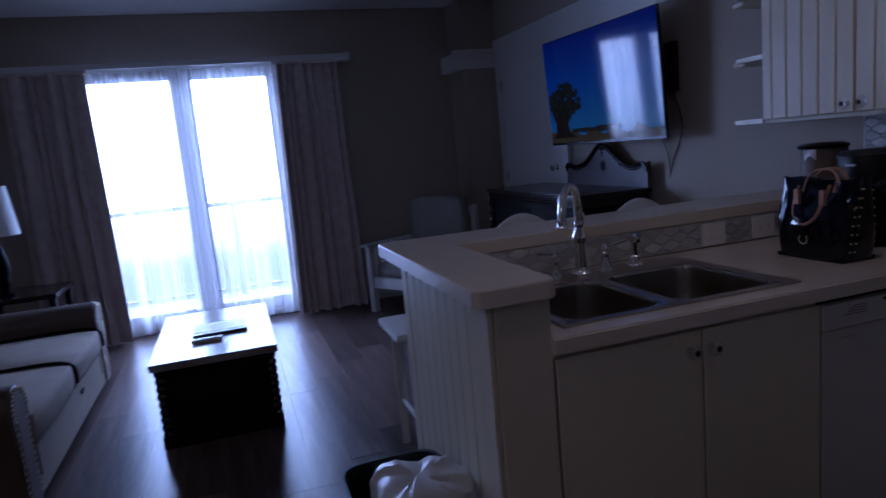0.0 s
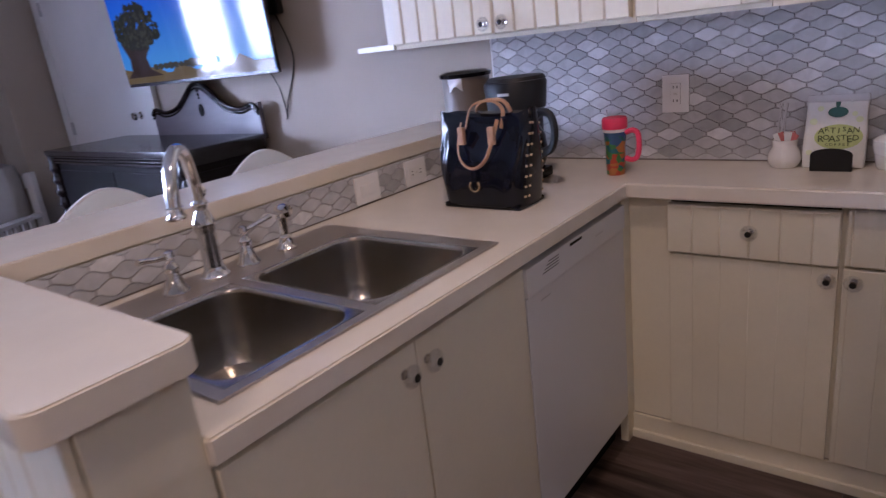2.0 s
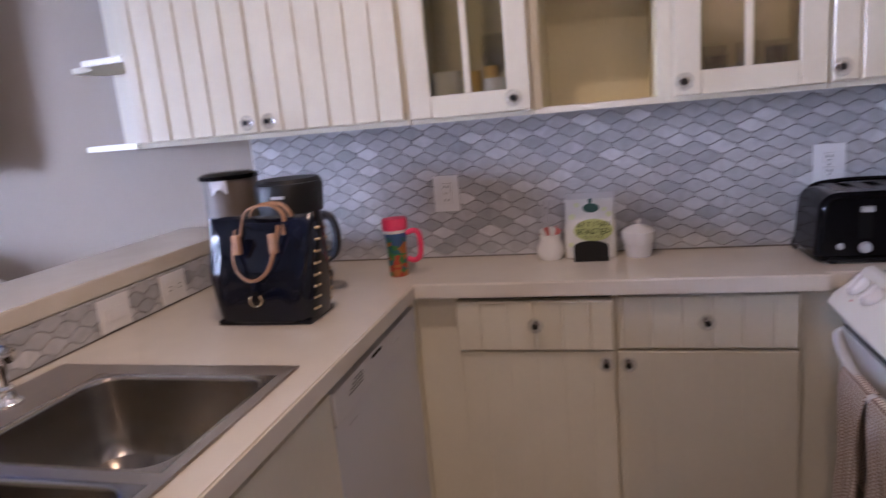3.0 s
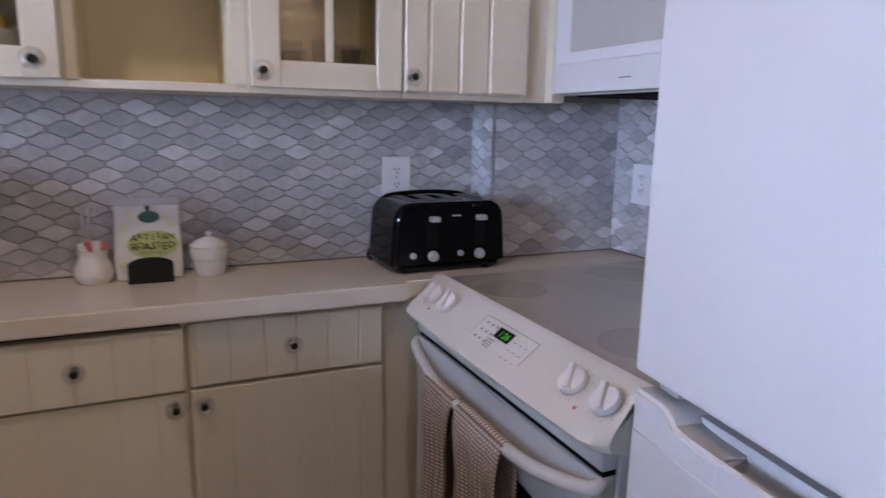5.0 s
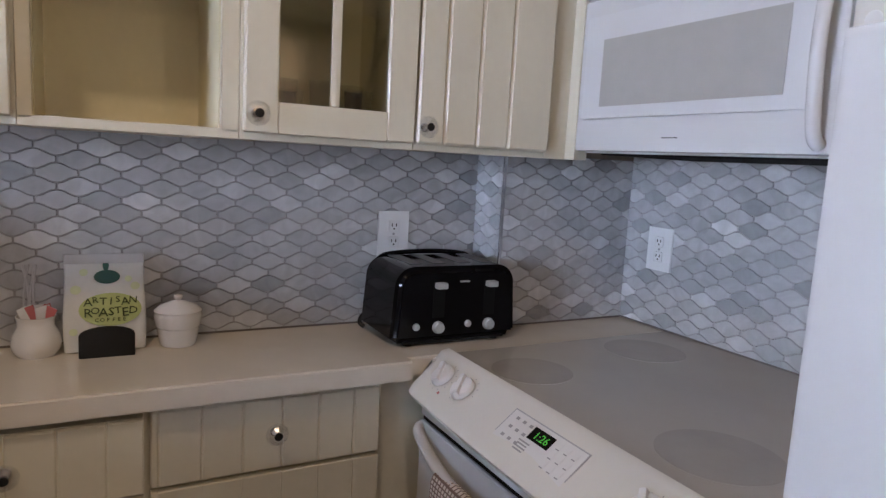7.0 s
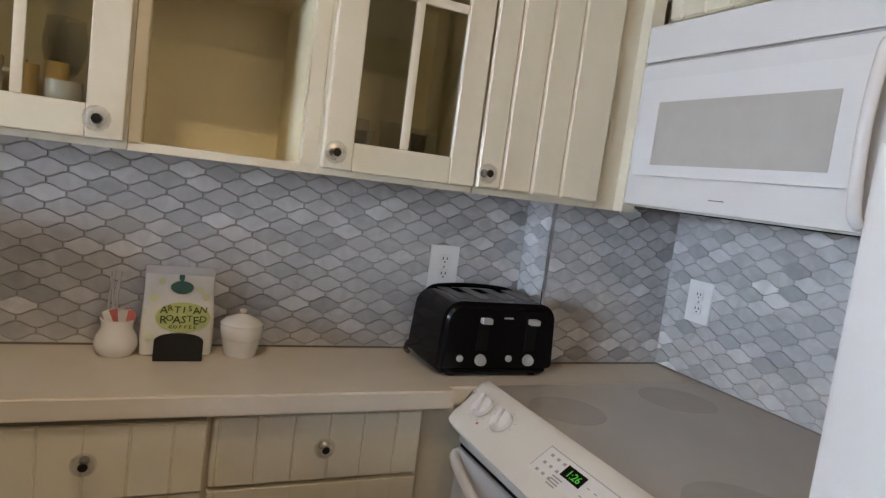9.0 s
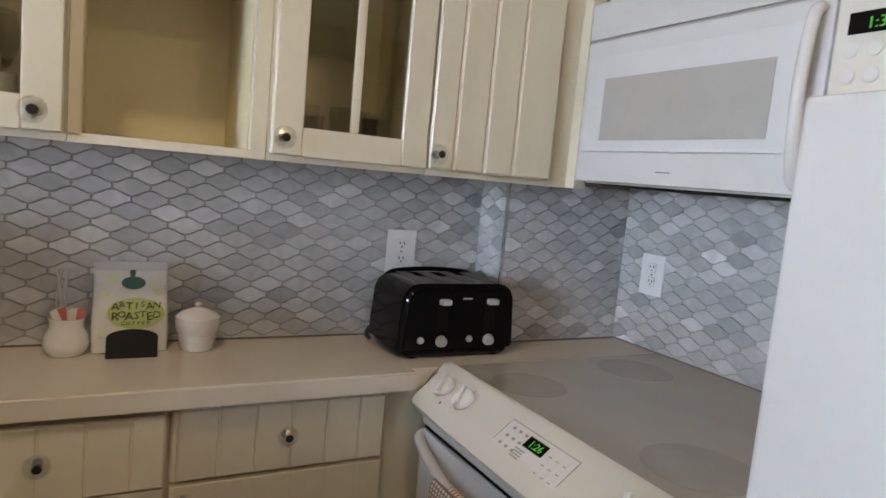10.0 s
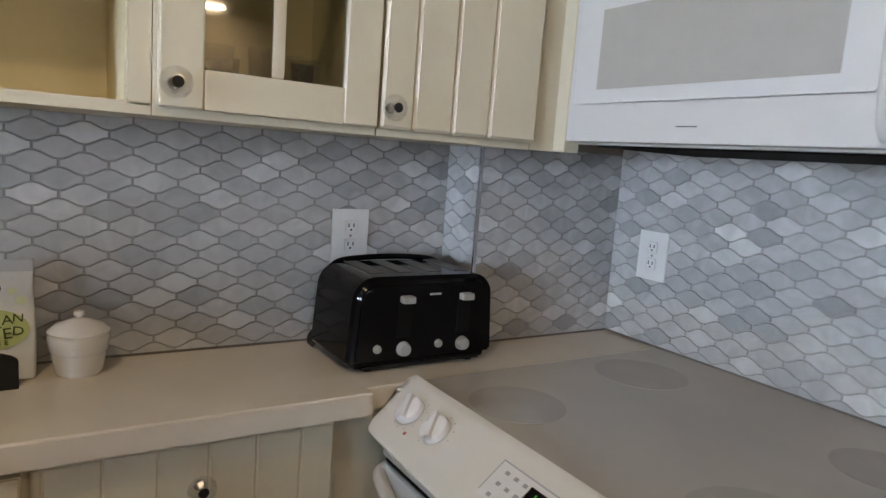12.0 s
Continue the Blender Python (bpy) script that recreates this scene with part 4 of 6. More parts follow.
for cx, cy, a0 in ((1.968 + RD, 1.432 + RD, 180), (2.187 - RD, 1.432 + RD, 270)):
    ledge += [(cx + RD * math.cos(radians(a0 + 15 * k)), cy + RD * math.sin(radians(a0 + 15 * k))) for k in range(7)]
ledge += [(2.187, 2.156), (EAST - 0.001, 2.156), (EAST - 0.001, 2.445)]
ledge += [(1.968 + RD + RD * math.cos(radians(90 + 15 * k)), 2.445 - RD + RD * math.sin(radians(90 + 15 * k))) for k in range(7)]
bar = prism(ledge, 1.021, 1.067, "z", 0.003)
part("slab", bar, COUNTER, bt)

# sink
sk = thing("kitchen_sink", (2.63, 1.81, CTR), "double-bowl stainless steel drop-in sink", "sink")
B1, B2, BY0, BY1 = (2.268, 2.576), (2.614, 2.965), 1.544, 1.955


def bowl_wall(x0, x1, y0, y1, top, depth, r=0.06):
    """A pressed bowl: rounded rectangle rings that go down and close in a dished floor."""
    bm = bmesh.new()
    rings = []
    for inset, z, rr in ((-0.005, top + 0.0012, 0.001), (0.002, top + 0.0012, r), (0.005, top - 0.001, r), (0.008, top - 0.010, r), (0.012, top - depth * 0.5, r), (0.018, top - depth + 0.035, r), (0.030, top - depth + 0.010, r), (0.055, top - depth, r), (0.12, top - depth - 0.004, 0.03)):
        ring = []
        a0, a1, b0, b1 = x0 + inset, x1 - inset, y0 + inset, y1 - inset
        for cx, cy, s in ((a1 - rr, b1 - rr, 0), (a0 + rr, b1 - rr, 1), (a0 + rr, b0 + rr, 2), (a1 - rr, b0 + rr, 3)):
            for k in range(7):
                a = math.pi / 2 * (s + k / 6)
                ring.append(bm.verts.new((cx + rr * math.cos(a), cy + rr * math.sin(a), z)))
        rings.append(ring)
    for p, q in zip(rings, rings[1:]):
        for i in range(len(p)):
            bm.faces.new((p[i], p[(i + 1) % len(p)], q[(i + 1) % len(p)], q[i]))
    bm.faces.new(rings[-1])
    return bm


rim = slab([2.235, B1[0], B1[1], B2[0], B2[1], 3.022], [1.515, BY0, BY1, 2.105], lambda x, y: not (BY0 < y < BY1 and (B1[0] < x < B1[1] or B2[0] < x < B2[1])), CTR + 0.0005, CTR + 0.005, 0.002)
part("rim", rim, RIM_STEEL, sk)
for b in (B1, B2):
    w = part("bowl", bowl_wall(b[0], b[1], BY0, BY1, CTR + 0.004, 0.175), STEEL, sk)
    cx, cy = (b[0] + b[1]) / 2, (BY0 + BY1) / 2
    part("drain", lathe([(0.0, 0.002), (0.018, 0.002), (0.030, 0.006), (0.043, 0.005), (0.043, 0.0)], (cx, cy, CTR - 0.177), 24), CHROME, w)

# tap set
FY = 2.035
fc = thing("tap", (2.594, FY, CTR + 0.005), "chrome gooseneck kitchen tap with turned base", "tap")
part("base", lathe([(0.034, 0.0), (0.034, 0.008), (0.026, 0.016), (0.022, 0.03), (0.021, 0.11), (0.025, 0.125), (0.027, 0.135), (0.02, 0.15), (0.014, 0.165), (0.018, 0.175), (0.018, 0.182), (0.012, 0.19)], (2.594, FY, CTR + 0.005)), CHROME, fc)
part("spout", tube([(2.594, FY, CTR + 0.19), (2.588, FY - 0.006, CTR + 0.25), (2.562, FY - 0.036, CTR + 0.305), (2.515, FY - 0.086, CTR + 0.322), (2.468, FY - 0.134, CTR + 0.30), (2.446, FY - 0.158, CTR + 0.255), (2.441, FY - 0.163, CTR + 0.222)], 0.013, 14), CHROME, fc)
part("spout_end", lathe([(0.013, 0.022), (0.016, 0.02), (0.015, 0.008), (0.019, 0.0), (0.017, -0.004), (0.0, -0.004)], (2.441, FY - 0.163, CTR + 0.205), 20), CHROME, fc)
part("finial", lathe([(0.012, 0.19), (0.016, 0.197), (0.017, 0.206), (0.012, 0.215), (0.006, 0.219), (0.009, 0.226), (0.007, 0.234), (0.0, 0.236)], (2.606, FY + 0.010, CTR + 0.005), 20), CHROME, fc)
for x, tip in ((2.491, (-0.085, -0.03)), (2.69, (0.075, -0.02))):
    h = part("handle", lathe([(0.030, 0.0), (0.030, 0.006), (0.024, 0.014), (0.017, 0.034), (0.014, 0.05), (0.017, 0.056), (0.017, 0.062), (0.011, 0.07), (0.010, 0.078), (0.014, 0.084), (0.012, 0.096), (0.0, 0.10)], (x, FY, CTR + 0.005), 22), CHROME, fc)
    part("lever", tube([(x, FY, CTR + 0.09), (x + tip[0] * 0.3, FY + tip[1] * 0.3, CTR + 0.094), (x + tip[0], FY + tip[1], CTR + 0.108)], 0.006, 10, radii=(0.0045, 0.0065)), CHROME, h)
sp = thing("side_spray", (2.812, FY, CTR + 0.005), "chrome side spray standing in its holder", "tap spray")
part("holder", lathe([(0.027, 0.0), (0.027, 0.006), (0.019, 0.014), (0.015, 0.03), (0.017, 0.035), (0.013, 0.04)], (2.812, FY, CTR + 0.005)), CHROME, sp)
part("wand", lathe([(0.011, 0.04), (0.013, 0.07), (0.015, 0.085), (0.012, 0.09)], (2.812, FY, CTR + 0.005)), CHROME, sp)
part("head", lathe([(0.0, -0.026), (0.016, -0.024), (0.019, -0.01), (0.016, 0.01), (0.008, 0.02), (0.0, 0.022)], (2.812, FY - 0.006, CTR + 0.108), 20, "y"), CHROME, sp)

# ---- upper cabinets ----
UZ, UT, UX = 1.375, 2.13, 3.69


def upper_box(name, y0, y1, label, floor_z=UZ, closed_top=UT, inside=CREAM_IN):
    """A cabinet box, open to the west, with sides, floor, back, top and a face frame."""
    c = thing(name, (3.85, (y0 + y1) / 2, floor_z), label, "cabinet", "upper cabinets on the east wall")
    part("side", box((UX + 0.012, y0 + 0.0005, UZ + 0.012), (3.994, y0 + 0.016, UT)), inside, c)
    part("side", box((UX + 0.012, y1 - 0.016, UZ + 0.012), (3.994, y1 - 0.0005, UT)), inside, c)
    part("back", box((3.985, y0 + 0.016, UZ + 0.012), (3.994, y1 - 0.016, UT - 0.02)), inside, c)
    part("floor", box((UX + 0.012, y0 + 0.016, UZ + 0.012), (3.985, y1 - 0.016, UZ + 0.022)), inside, c)
    part("top", box((UX + 0.012, y0 + 0.016, UT - 0.02), (3.985, y1 - 0.016, UT)), CREAM, c)
    part("underside", box((UX + 0.012, y0 + 0.0005, UZ + 0.002), (3.994, y1 - 0.0005, UZ + 0.0115)), CREAM, c)
    part("bottom_rail", box((UX, y0 + 0.0005, UZ), (UX + 0.012, y1 - 0.0005, UZ + 0.024), 0.0015), CREAM, c)
    part("top_rail", box((UX, y0 + 0.0005, UT - 0.05), (UX + 0.012, y1 - 0.0005, UT), 0.0015), CREAM, c)
    part("stile", box((UX, y0 + 0.0005, UZ + 0.024), (UX + 0.012, y0 + 0.024, UT - 0.05), 0.0015), CREAM, c)
    part("stile", box((UX, y1 - 0.024, UZ + 0.024), (UX + 0.012, y1 - 0.0005, UT - 0.05), 0.0015), CREAM, c)
    return c


def board_door(c, y0, y1, knob_y, pitch=0.0755, first=None):
    d = part("door", box((UX - 0.008, y0, UZ + 0.014), (UX - 0.001, y1, UT - 0.02), 0.002), CREAM, c)
    boards(d, UX - 0.02, y0, y1, UZ + 0.014, UT - 0.02, pitch, first=first)
    crystal_knob(d, (UX - 0.02, knob_y, 1.424), "x", -1)


def glass_door(c, y0, y1, knob_y):
    x0, x1, z0, z1, w = UX - 0.02, UX - 0.001, UZ + 0.014, UT - 0.02, 0.064
    bm = box((x0, y0, z0), (x1, y0 + w, z1), 0.0065, segments=3)
    box((x0, y1 - w, z0), (x1, y1, z1), 0.0065, bm=bm, segments=3)
    d = part("door", bm, CREAM, c)
    part("door_rail", box((x0, y0 + w, z0), (x1, y1 - w, z0 + 0.06), 0.004), CREAM, d)
    part("door_rail", box((x0, y0 + w, z1 - 0.06), (x1, y1 - w, z1), 0.004), CREAM, d)
    m = (y0 + y1) / 2
    part("glazing_bar", box((x0 + 0.003, m - 0.010, z0 + 0.06), (x1 - 0.003, m + 0.010, z1 - 0.06), 0.0065), CREAM, d)
    part("glazing_bar", box((x0 + 0.003, y0 + w, 1.76), (x1 - 0.003, y1 - w, 1.78), 0.004), CREAM, d)
    for a, b in ((y0 + w, m - 0.010), (m + 0.010, y1 - w)):
        p = part("pane", box((x0 + 0.008, a, z0 + 0.06), (x0 + 0.011, b, z1 - 0.06)), CAB_GLASS, d, smooth=False)
        p.visible_shadow = False
    crystal_knob(d, (x0, knob_y, 1.424), "x", -1)


u0 = upper_box("wall_cabinet", 1.422, 2.325, "cream upper cabinet with two beadboard doors, shut")
board_door(u0, 1.432, 1.886, 1.845)
board_door(u0, 1.890, 2.320, 1.915)
u1 = upper_box("wall_cabinet", 1.070, 1.421, "cream upper cabinet with a glazed door, cups inside")
glass_door(u1, 1.076, 1.417, 1.120)
u3 = upper_box("wall_cabinet", 0.352, 0.716, "cream upper cabinet with a glazed door, glasses inside")
glass_door(u3, 0.357, 0.710, 0.689)
u4 = upper_box("wall_cabinet", -0.06, 0.351, "cream upper cabinet with a beadboard door, shut")
board_door(u4, 0.004, 0.351, 0.336, 0.083, 0.116)
part("filler", box((UX - 0.002, -0.06, UZ + 0.001), (UX, 0.003, UT)), CREAM, u4)
part("corner_filler", box((3.654, -0.10, UZ + 0.001), (3.702, -0.061, UT), 0.001), CREAM, u4)

# open cubby between the glazed doors
cb = thing("open_shelf_unit", (3.85, 0.893, UZ), "cream open cubby between the glazed cabinets", "shelf", "upper cabinets on the east wall")
part("side", box((UX, 0.7165, UZ + 0.012), (3.994, 0.748, UT), 0.0015), CREAM, cb)
part("side", box((UX, 1.048, UZ + 0.012), (3.994, 1.0695, UT), 0.0015), CREAM, cb)
part("back", box((3.984, 0.748, UZ + 0.012), (3.994, 1.048, UT)), CREAM_IN, cb)
part("floor", box((UX, 0.7165, UZ), (3.984, 1.0695, UZ + 0.018), 0.0015), CREAM, cb)
part("inner_side", box((UX + 0.02, 0.748, UZ + 0.018), (3.984, 0.750, 1.74)), CREAM_IN, cb)
part("inner_side", box((UX + 0.02, 1.046, UZ + 0.018), (3.984, 1.048, 1.74)), CREAM_IN, cb)
part("top", box((UX, 0.7485, 1.74), (3.984, 1.0475, 1.765), 0.0015), CREAM, cb)
part("upper_panel", box((UX, 0.7485, 1.765), (UX + 0.015, 1.0475, UT), 0.0015), CREAM, cb)

# end shelves on the north side of the cabinets
es = thing("end_shelves", (3.85, 2.45, UZ), "white open end shelves beside the upper cabinet", "shelf")
for z in (UZ + 0.001, 1.645, 1.915):
    ol = [(EAST - 0.002, 2.3265)] + [(3.68, 2.3265)] + [(3.70 + 0.0 * k, 2.50) for k in range(1)] + [(3.71 + 0.13 * math.sin(a), 2.50 + 0.135 * (1 - math.cos(a)) + 0.01 * k) for k, a in enumerate(0.3 * i for i in range(1, 6))] + [(EAST - 0.002, 2.66)]
    part("shelf", prism(ol, z, z + 0.02, "z", 0.003), CREAM, es)
part("back_panel", box((3.985, 2.327, UZ + 0.021), (3.996, 2.62, UT)), CREAM, es)

# what stands in the glazed cabinets
def mug(place, label, lid=None, hand=1, r=0.042, h=0.118):
    m = thing("mug", place, label, "mug", "cups in the glazed cabinet")
    part("cup_body", lathe([(r * 0.82, 0.0), (r, 0.008), (r, h), (r - 0.004, h), (r - 0.004, 0.008), (0.0, 0.006)], place, 22), CERAMIC, m)
    x, y, z = place
    part("handle", tube([(x, y + hand * r * 0.95, z + h * 0.8), (x, y + hand * (r + 0.022), z + h * 0.72), (x, y + hand * (r + 0.022), z + h * 0.35), (x, y + hand * r * 0.95, z + h * 0.22)], 0.005, 8), CERAMIC, m)
    return m


SHELF_Z = UZ + 0.022
for k, (x, y) in enumerate(((3.775, 1.325), (3.90, 1.36))):
    mug((x, y, SHELF_Z), "white ceramic mug on the cabinet floor", hand=1 if k % 2 else -1)
for x, y in ((3.757, 1.184), (3.760, 1.112)):
    v = thing("cup", (x, y, SHELF_Z), "plain white cup behind the glass door", "cup", "white cups")
    part("cup_body", lathe([(0.027, 0.0), (0.031, 0.004), (0.032, 0.088), (0.029, 0.088), (0.028, 0.006), (0.0, 0.005)], (x, y, SHELF_Z), 22), CERAMIC, v)
for x, y, h in ((3.845, 1.207, 0.128), (3.845, 1.258, 0.118)):
    v = thing("pillar_candle", (x, y, SHELF_Z), "yellow pillar candle behind the white cups", "candle", "yellow candles")
    part("wax", lathe([(0.0, 0.0), (0.021, 0.0), (0.022, 0.003), (0.022, h - 0.003), (0.020, h), (0.010, h - 0.003), (0.0, h - 0.004)], (x, y, SHELF_Z), 20), CANDLE, v)
    part("wick", rod((x, y, SHELF_Z + h - 0.005), (x + 0.001, y, SHELF_Z + h + 0.006), 0.0012, seg=6), DARK, v)


def wine_glass(x, y, z, label):
    w = thing("wine_glass", (x, y, z), label, "glass", "glasses in the cabinets")
    part("foot", lathe([(0.0, 0.0), (0.036, 0.0), (0.034, 0.003), (0.005, 0.009), (0.004, 0.09), (0.007, 0.098), (0.0, 0.098)], (x, y, z), 20), TUMBLER, w)
    part("bowl", lathe([(0.004, 0.098), (0.028, 0.118), (0.041, 0.155), (0.042, 0.180), (0.036, 0.225), (0.0345, 0.225), (0.0405, 0.180), (0.039, 0.155), (0.027, 0.121), (0.0, 0.103)], (x, y, z), 24), TUMBLER, w)


for x, y in ((3.925, 1.205), (3.920, 1.118)):
    wine_glass(x, y, SHELF_Z, "clear stemmed wine glass behind the cups")


def tumbler(x, y, z, h):
    g = thing("tumbler", (x, y, z), "clear drinking glass in the glazed cabinet", "glass", "glasses in the cabinets")
    part("glass_body", lathe([(0.0, 0.0), (0.026, 0.0), (0.033, h), (0.031, h), (0.024, 0.008), (0.0, 0.008)], (x, y, z), 18), TUMBLER, g)


for x, y, h in ((3.80, 0.44, 0.10), (3.86, 0.50, 0.12), (3.82, 0.59, 0.09), (3.91, 0.42, 0.12), (3.90, 0.58, 0.12)):
    tumbler(x, y, SHELF_Z, h)
pl = thing("plate_stack", (3.83, 0.655, SHELF_Z), "small stack of white plates", "plates")
part("plates", lathe([(0.03, 0.0), (0.04, 0.004), (0.048, 0.012), (0.042, 0.014), (0.048, 0.020), (0.042, 0.022), (0.048, 0.028), (0.0, 0.018)], (3.83, 0.655, SHELF_Z), 24), CERAMIC, pl)

# ---- microwave over the range ----
mw = thing("microwave", (3.27, -0.26, 1.40), "white over-range microwave with a grey window", "microwave")
MX0, MX1, MY = 2.89, 3.652, -0.06
part("body", box((MX0, SOUTH + 0.002, 1.412), (MX1, MY - 0.035, 1.832), 0.004), APPLIANCE, mw)
part("vent_grille", box((MX0, MY - 0.034, 1.744), (MX1, MY, 1.832), 0.006), APPLIANCE, mw, "white top vent cover")
# grey filler for the shade between vent cover and door
part("grille_gap_shade", box((MX0 + 0.004, MY - 0.03, 1.7385), (MX1 - 0.004, MY - 0.006, 1.7435)), MARK_GREY, mw)
md = part("door", box((3.026, MY - 0.034, 1.398), (MX1, MY, 1.738), 0.007), APPLIANCE, mw)
part("door_glass", prism([(3.075, 1.470), (3.632, 1.470), (3.636, 1.476), (3.636, 1.694), (3.630, 1.700), (3.075, 1.700), (3.069, 1.694), (3.069, 1.476)], MY, MY + 0.003, "y", 0.0015), MW_WHITE, md, "pale white glass panel")
part("window_mesh", box((3.121, MY + 0.003, 1.497), (3.574, MY + 0.0042, 1.645)), MW_GLASS, md, "grey perforated window")
part("handle", tube([(3.048, MY + 0.002, 1.72), (3.044, MY + 0.03, 1.695), (3.042, MY + 0.045, 1.57), (3.044, MY + 0.03, 1.44), (3.048, MY + 0.002, 1.412)], 0.0115, 14, flat=0.8), APPLIANCE, md)
writing("script_mark", "~~~~", 0.018, Matrix.Translation((3.36, MY + 0.0006, 1.422)) @ FACING_NORTH, DARK, md)
mc = part("control_panel", box((MX0, MY - 0.034, 1.398), (3.022, MY, 1.738), 0.005), BISQUE, mw, "cream control panel")
part("display", box((2.905, MY, 1.665), (3.000, MY + 0.0015, 1.70)), BLACK_GLOSS, mc)
writing("clock_digits", "1:3", 0.026, Matrix.Translation((2.955, MY + 0.0018, 1.672)) @ FACING_NORTH, DISPLAY_GREEN, mc, "green glowing clock digits")
for i in range(4):
    for j in range(3):
        part("button", lathe([(0.013, 0.0), (0.013, 0.0015), (0.011, 0.0025), (0.0, 0.0025)], (2.915 + j * 0.038, MY, 1.64 - i * 0.042), 14, "y"), WHITE_PLASTIC, mc)
# near-black plate under the body, set in from its edges
part("underside", box((MX0 + 0.02, SOUTH + 0.02, 1.391), (MX1 - 0.03, MY - 0.055, 1.4115), 0.004), DARK, mw, "near-black underside plate")
part("bottom_lip", box((MX0, MY - 0.05, 1.394), (MX1, MY - 0.034, 1.412), 0.002), APPLIANCE, mw)
mu = thing("wall_cabinet", (3.27, -0.29, 1.845), "cream cabinet above the microwave", "cabinet")
part("body", box((2.80, SOUTH + 0.002, 1.845), (3.688, -0.14, UT), 0.003), CREAM, mu)
for x0, x1, kx in ((2.81, 3.235, 3.20), (3.24, 3.66, 3.275)):
    d = part("door", box((x0, -0.139, 1.86), (x1, -0.128, UT - 0.02), 0.003), CREAM, mu)
    boards(d, -0.128, x0, x1, 1.86, UT - 0.02, 0.0755, axis="y", thick=0.010)

# ---- range ----
rg = thing("range", (3.27, -0.08, 0), "white slide-in electric range with sloped controls", "range")
RX0, RX1 = 2.885, 3.655
part("body", box((RX0, -0.42, 0.02), (RX1, 0.285, 0.905), 0.004), APPLIANCE, rg)
part("cooktop", box((RX0 - 0.008, SOUTH + 0.004, 0.906), (3.6705, 0.25, 0.9175), 0.003), CERAMIC_TOP, rg, "pale grey ceramic glass cooktop")
for x, y, r in ((3.50, 0.13, 0.088), (3.54, -0.24, 0.098), (3.05, 0.09, 0.10), (3.06, -0.25, 0.08)):
    part("burner_mark", lathe([(0.0, 0.0), (r, 0.0), (r, 0.0006), (0.0, 0.0006)], (x, y, 0.9176), 40), BURNER, rg)
# sloped control console, its ends cut back
CB, CF = (0.235, 0.928), (0.352, 0.848)
con = bmesh.new()
sec = [(0.235, 0.918), (0.243, 0.929), (0.262, 0.925), (0.345, 0.862), (0.355, 0.846), (0.345, 0.832), (0.285, 0.822), (0.285, 0.906)]
sta = []
for x, k in ((2.868, 0.55), (2.885, 0.9), (2.905, 1.0), (3.10, 1.08), (3.27, 1.1), (3.45, 1.08), (3.635, 1.0), (3.655, 0.9), (3.671, 0.55)):
    sta.append([con.verts.new((x, 0.285 + (y - 0.285) * (k if y > 0.285 else 1), z)) for y, z in sec])
for p, q in zip(sta, sta[1:]):
    for i in range(len(sec)):
        con.faces.new((p[i], p[(i + 1) % len(sec)], q[(i + 1) % len(sec)], q[i]))
con.faces.new(sta[0])
con.faces.new(sta[-1][::-1])
console = part("console", con, BISQUE, rg, "sloped cream control console")
SL = Vector((0, 0.089, -0.0675)).normalized()
SN = Vector((0, 0.0675, 0.089)).normalized()


def on_slope(x, s, lift=0.0):
    """A place on the console's sloped face: s metres down from its upper rim."""
    p = Vector((x, 0.262, 0.925)) + SL * s + SN * (lift + 0.0012)
    return p


def slope_frame(p):
    m = Matrix((( -1, 0, 0), (SL.x * -1, SL.y * -1, SL.z * -1), (SN.x, SN.y, SN.z))).transposed().to_4x4()
    return Matrix.Translation(p) @ m


def slope_patch(name, x, s, w, h, lift, thick, material, parent, label="", r=0.0):
    bm = box((-w / 2, -h / 2, 0), (w / 2, h / 2, thick), r)
    bmesh.ops.transform(bm, matrix=slope_frame(on_slope(x, s, lift)), verts=bm.verts)
    return part(name, bm, material, parent, label)


for x in (3.578, 3.492, 2.990, 2.905):
    bm = lathe([(0.020, 0.0), (0.020, 0.003), (0.0275, 0.004), (0.0275, 0.008), (0.0255, 0.014), (0.021, 0.017), (0.0, 0.018)], (0, 0, 0), 26)
    box((-0.006, -0.0262, 0.010), (0.006, 0.0262, 0.025), 0.004, bm=bm)
    bmesh.ops.transform(bm, matrix=slope_frame(on_slope(x, 0.050)) @ Matrix.Rotation(radians(35), 4, "Z"), verts=bm.verts)
    part("knob", bm, KNOB_WHITE, console, "white control knob")
    for k in range(9):
        a = radians(-120 + 30 * k)
        bm = box((-0.0015, -0.0006, 0), (0.0015, 0.0006, 0.0003))
        bmesh.ops.transform(bm, matrix=slope_frame(on_slope(x, 0.050)) @ Matrix.Rotation(a, 4, "Z") @ Matrix.Translation((0.034, 0, 0)), verts=bm.verts)
        part("dial_mark", bm, MARK_GREY, console)
for x in (3.55, 2.95):
    slope_patch("indicator", x, 0.085, 0.006, 0.006, 0.0, 0.001, RED, console, "small red indicator")
slope_patch("keypad_border", 3.235, 0.058, 0.205, 0.075, -0.0001, 0.0012, GREY_PLASTIC, console)
pad = slope_patch("keypad", 3.235, 0.058, 0.20, 0.070, 0.0, 0.0014, WHITE_PLASTIC, console, "white key panel", 0.0006)
slope_patch("display", 3.236, 0.044, 0.056, 0.026, 0.0014, 0.0012, BLACK_GLOSS, pad, "black clock display")
writing("clock_digits", "1:26", 0.022, slope_frame(on_slope(3.234, 0.052, 0.0029)), DISPLAY_GREEN, pad, "green glowing clock digits")
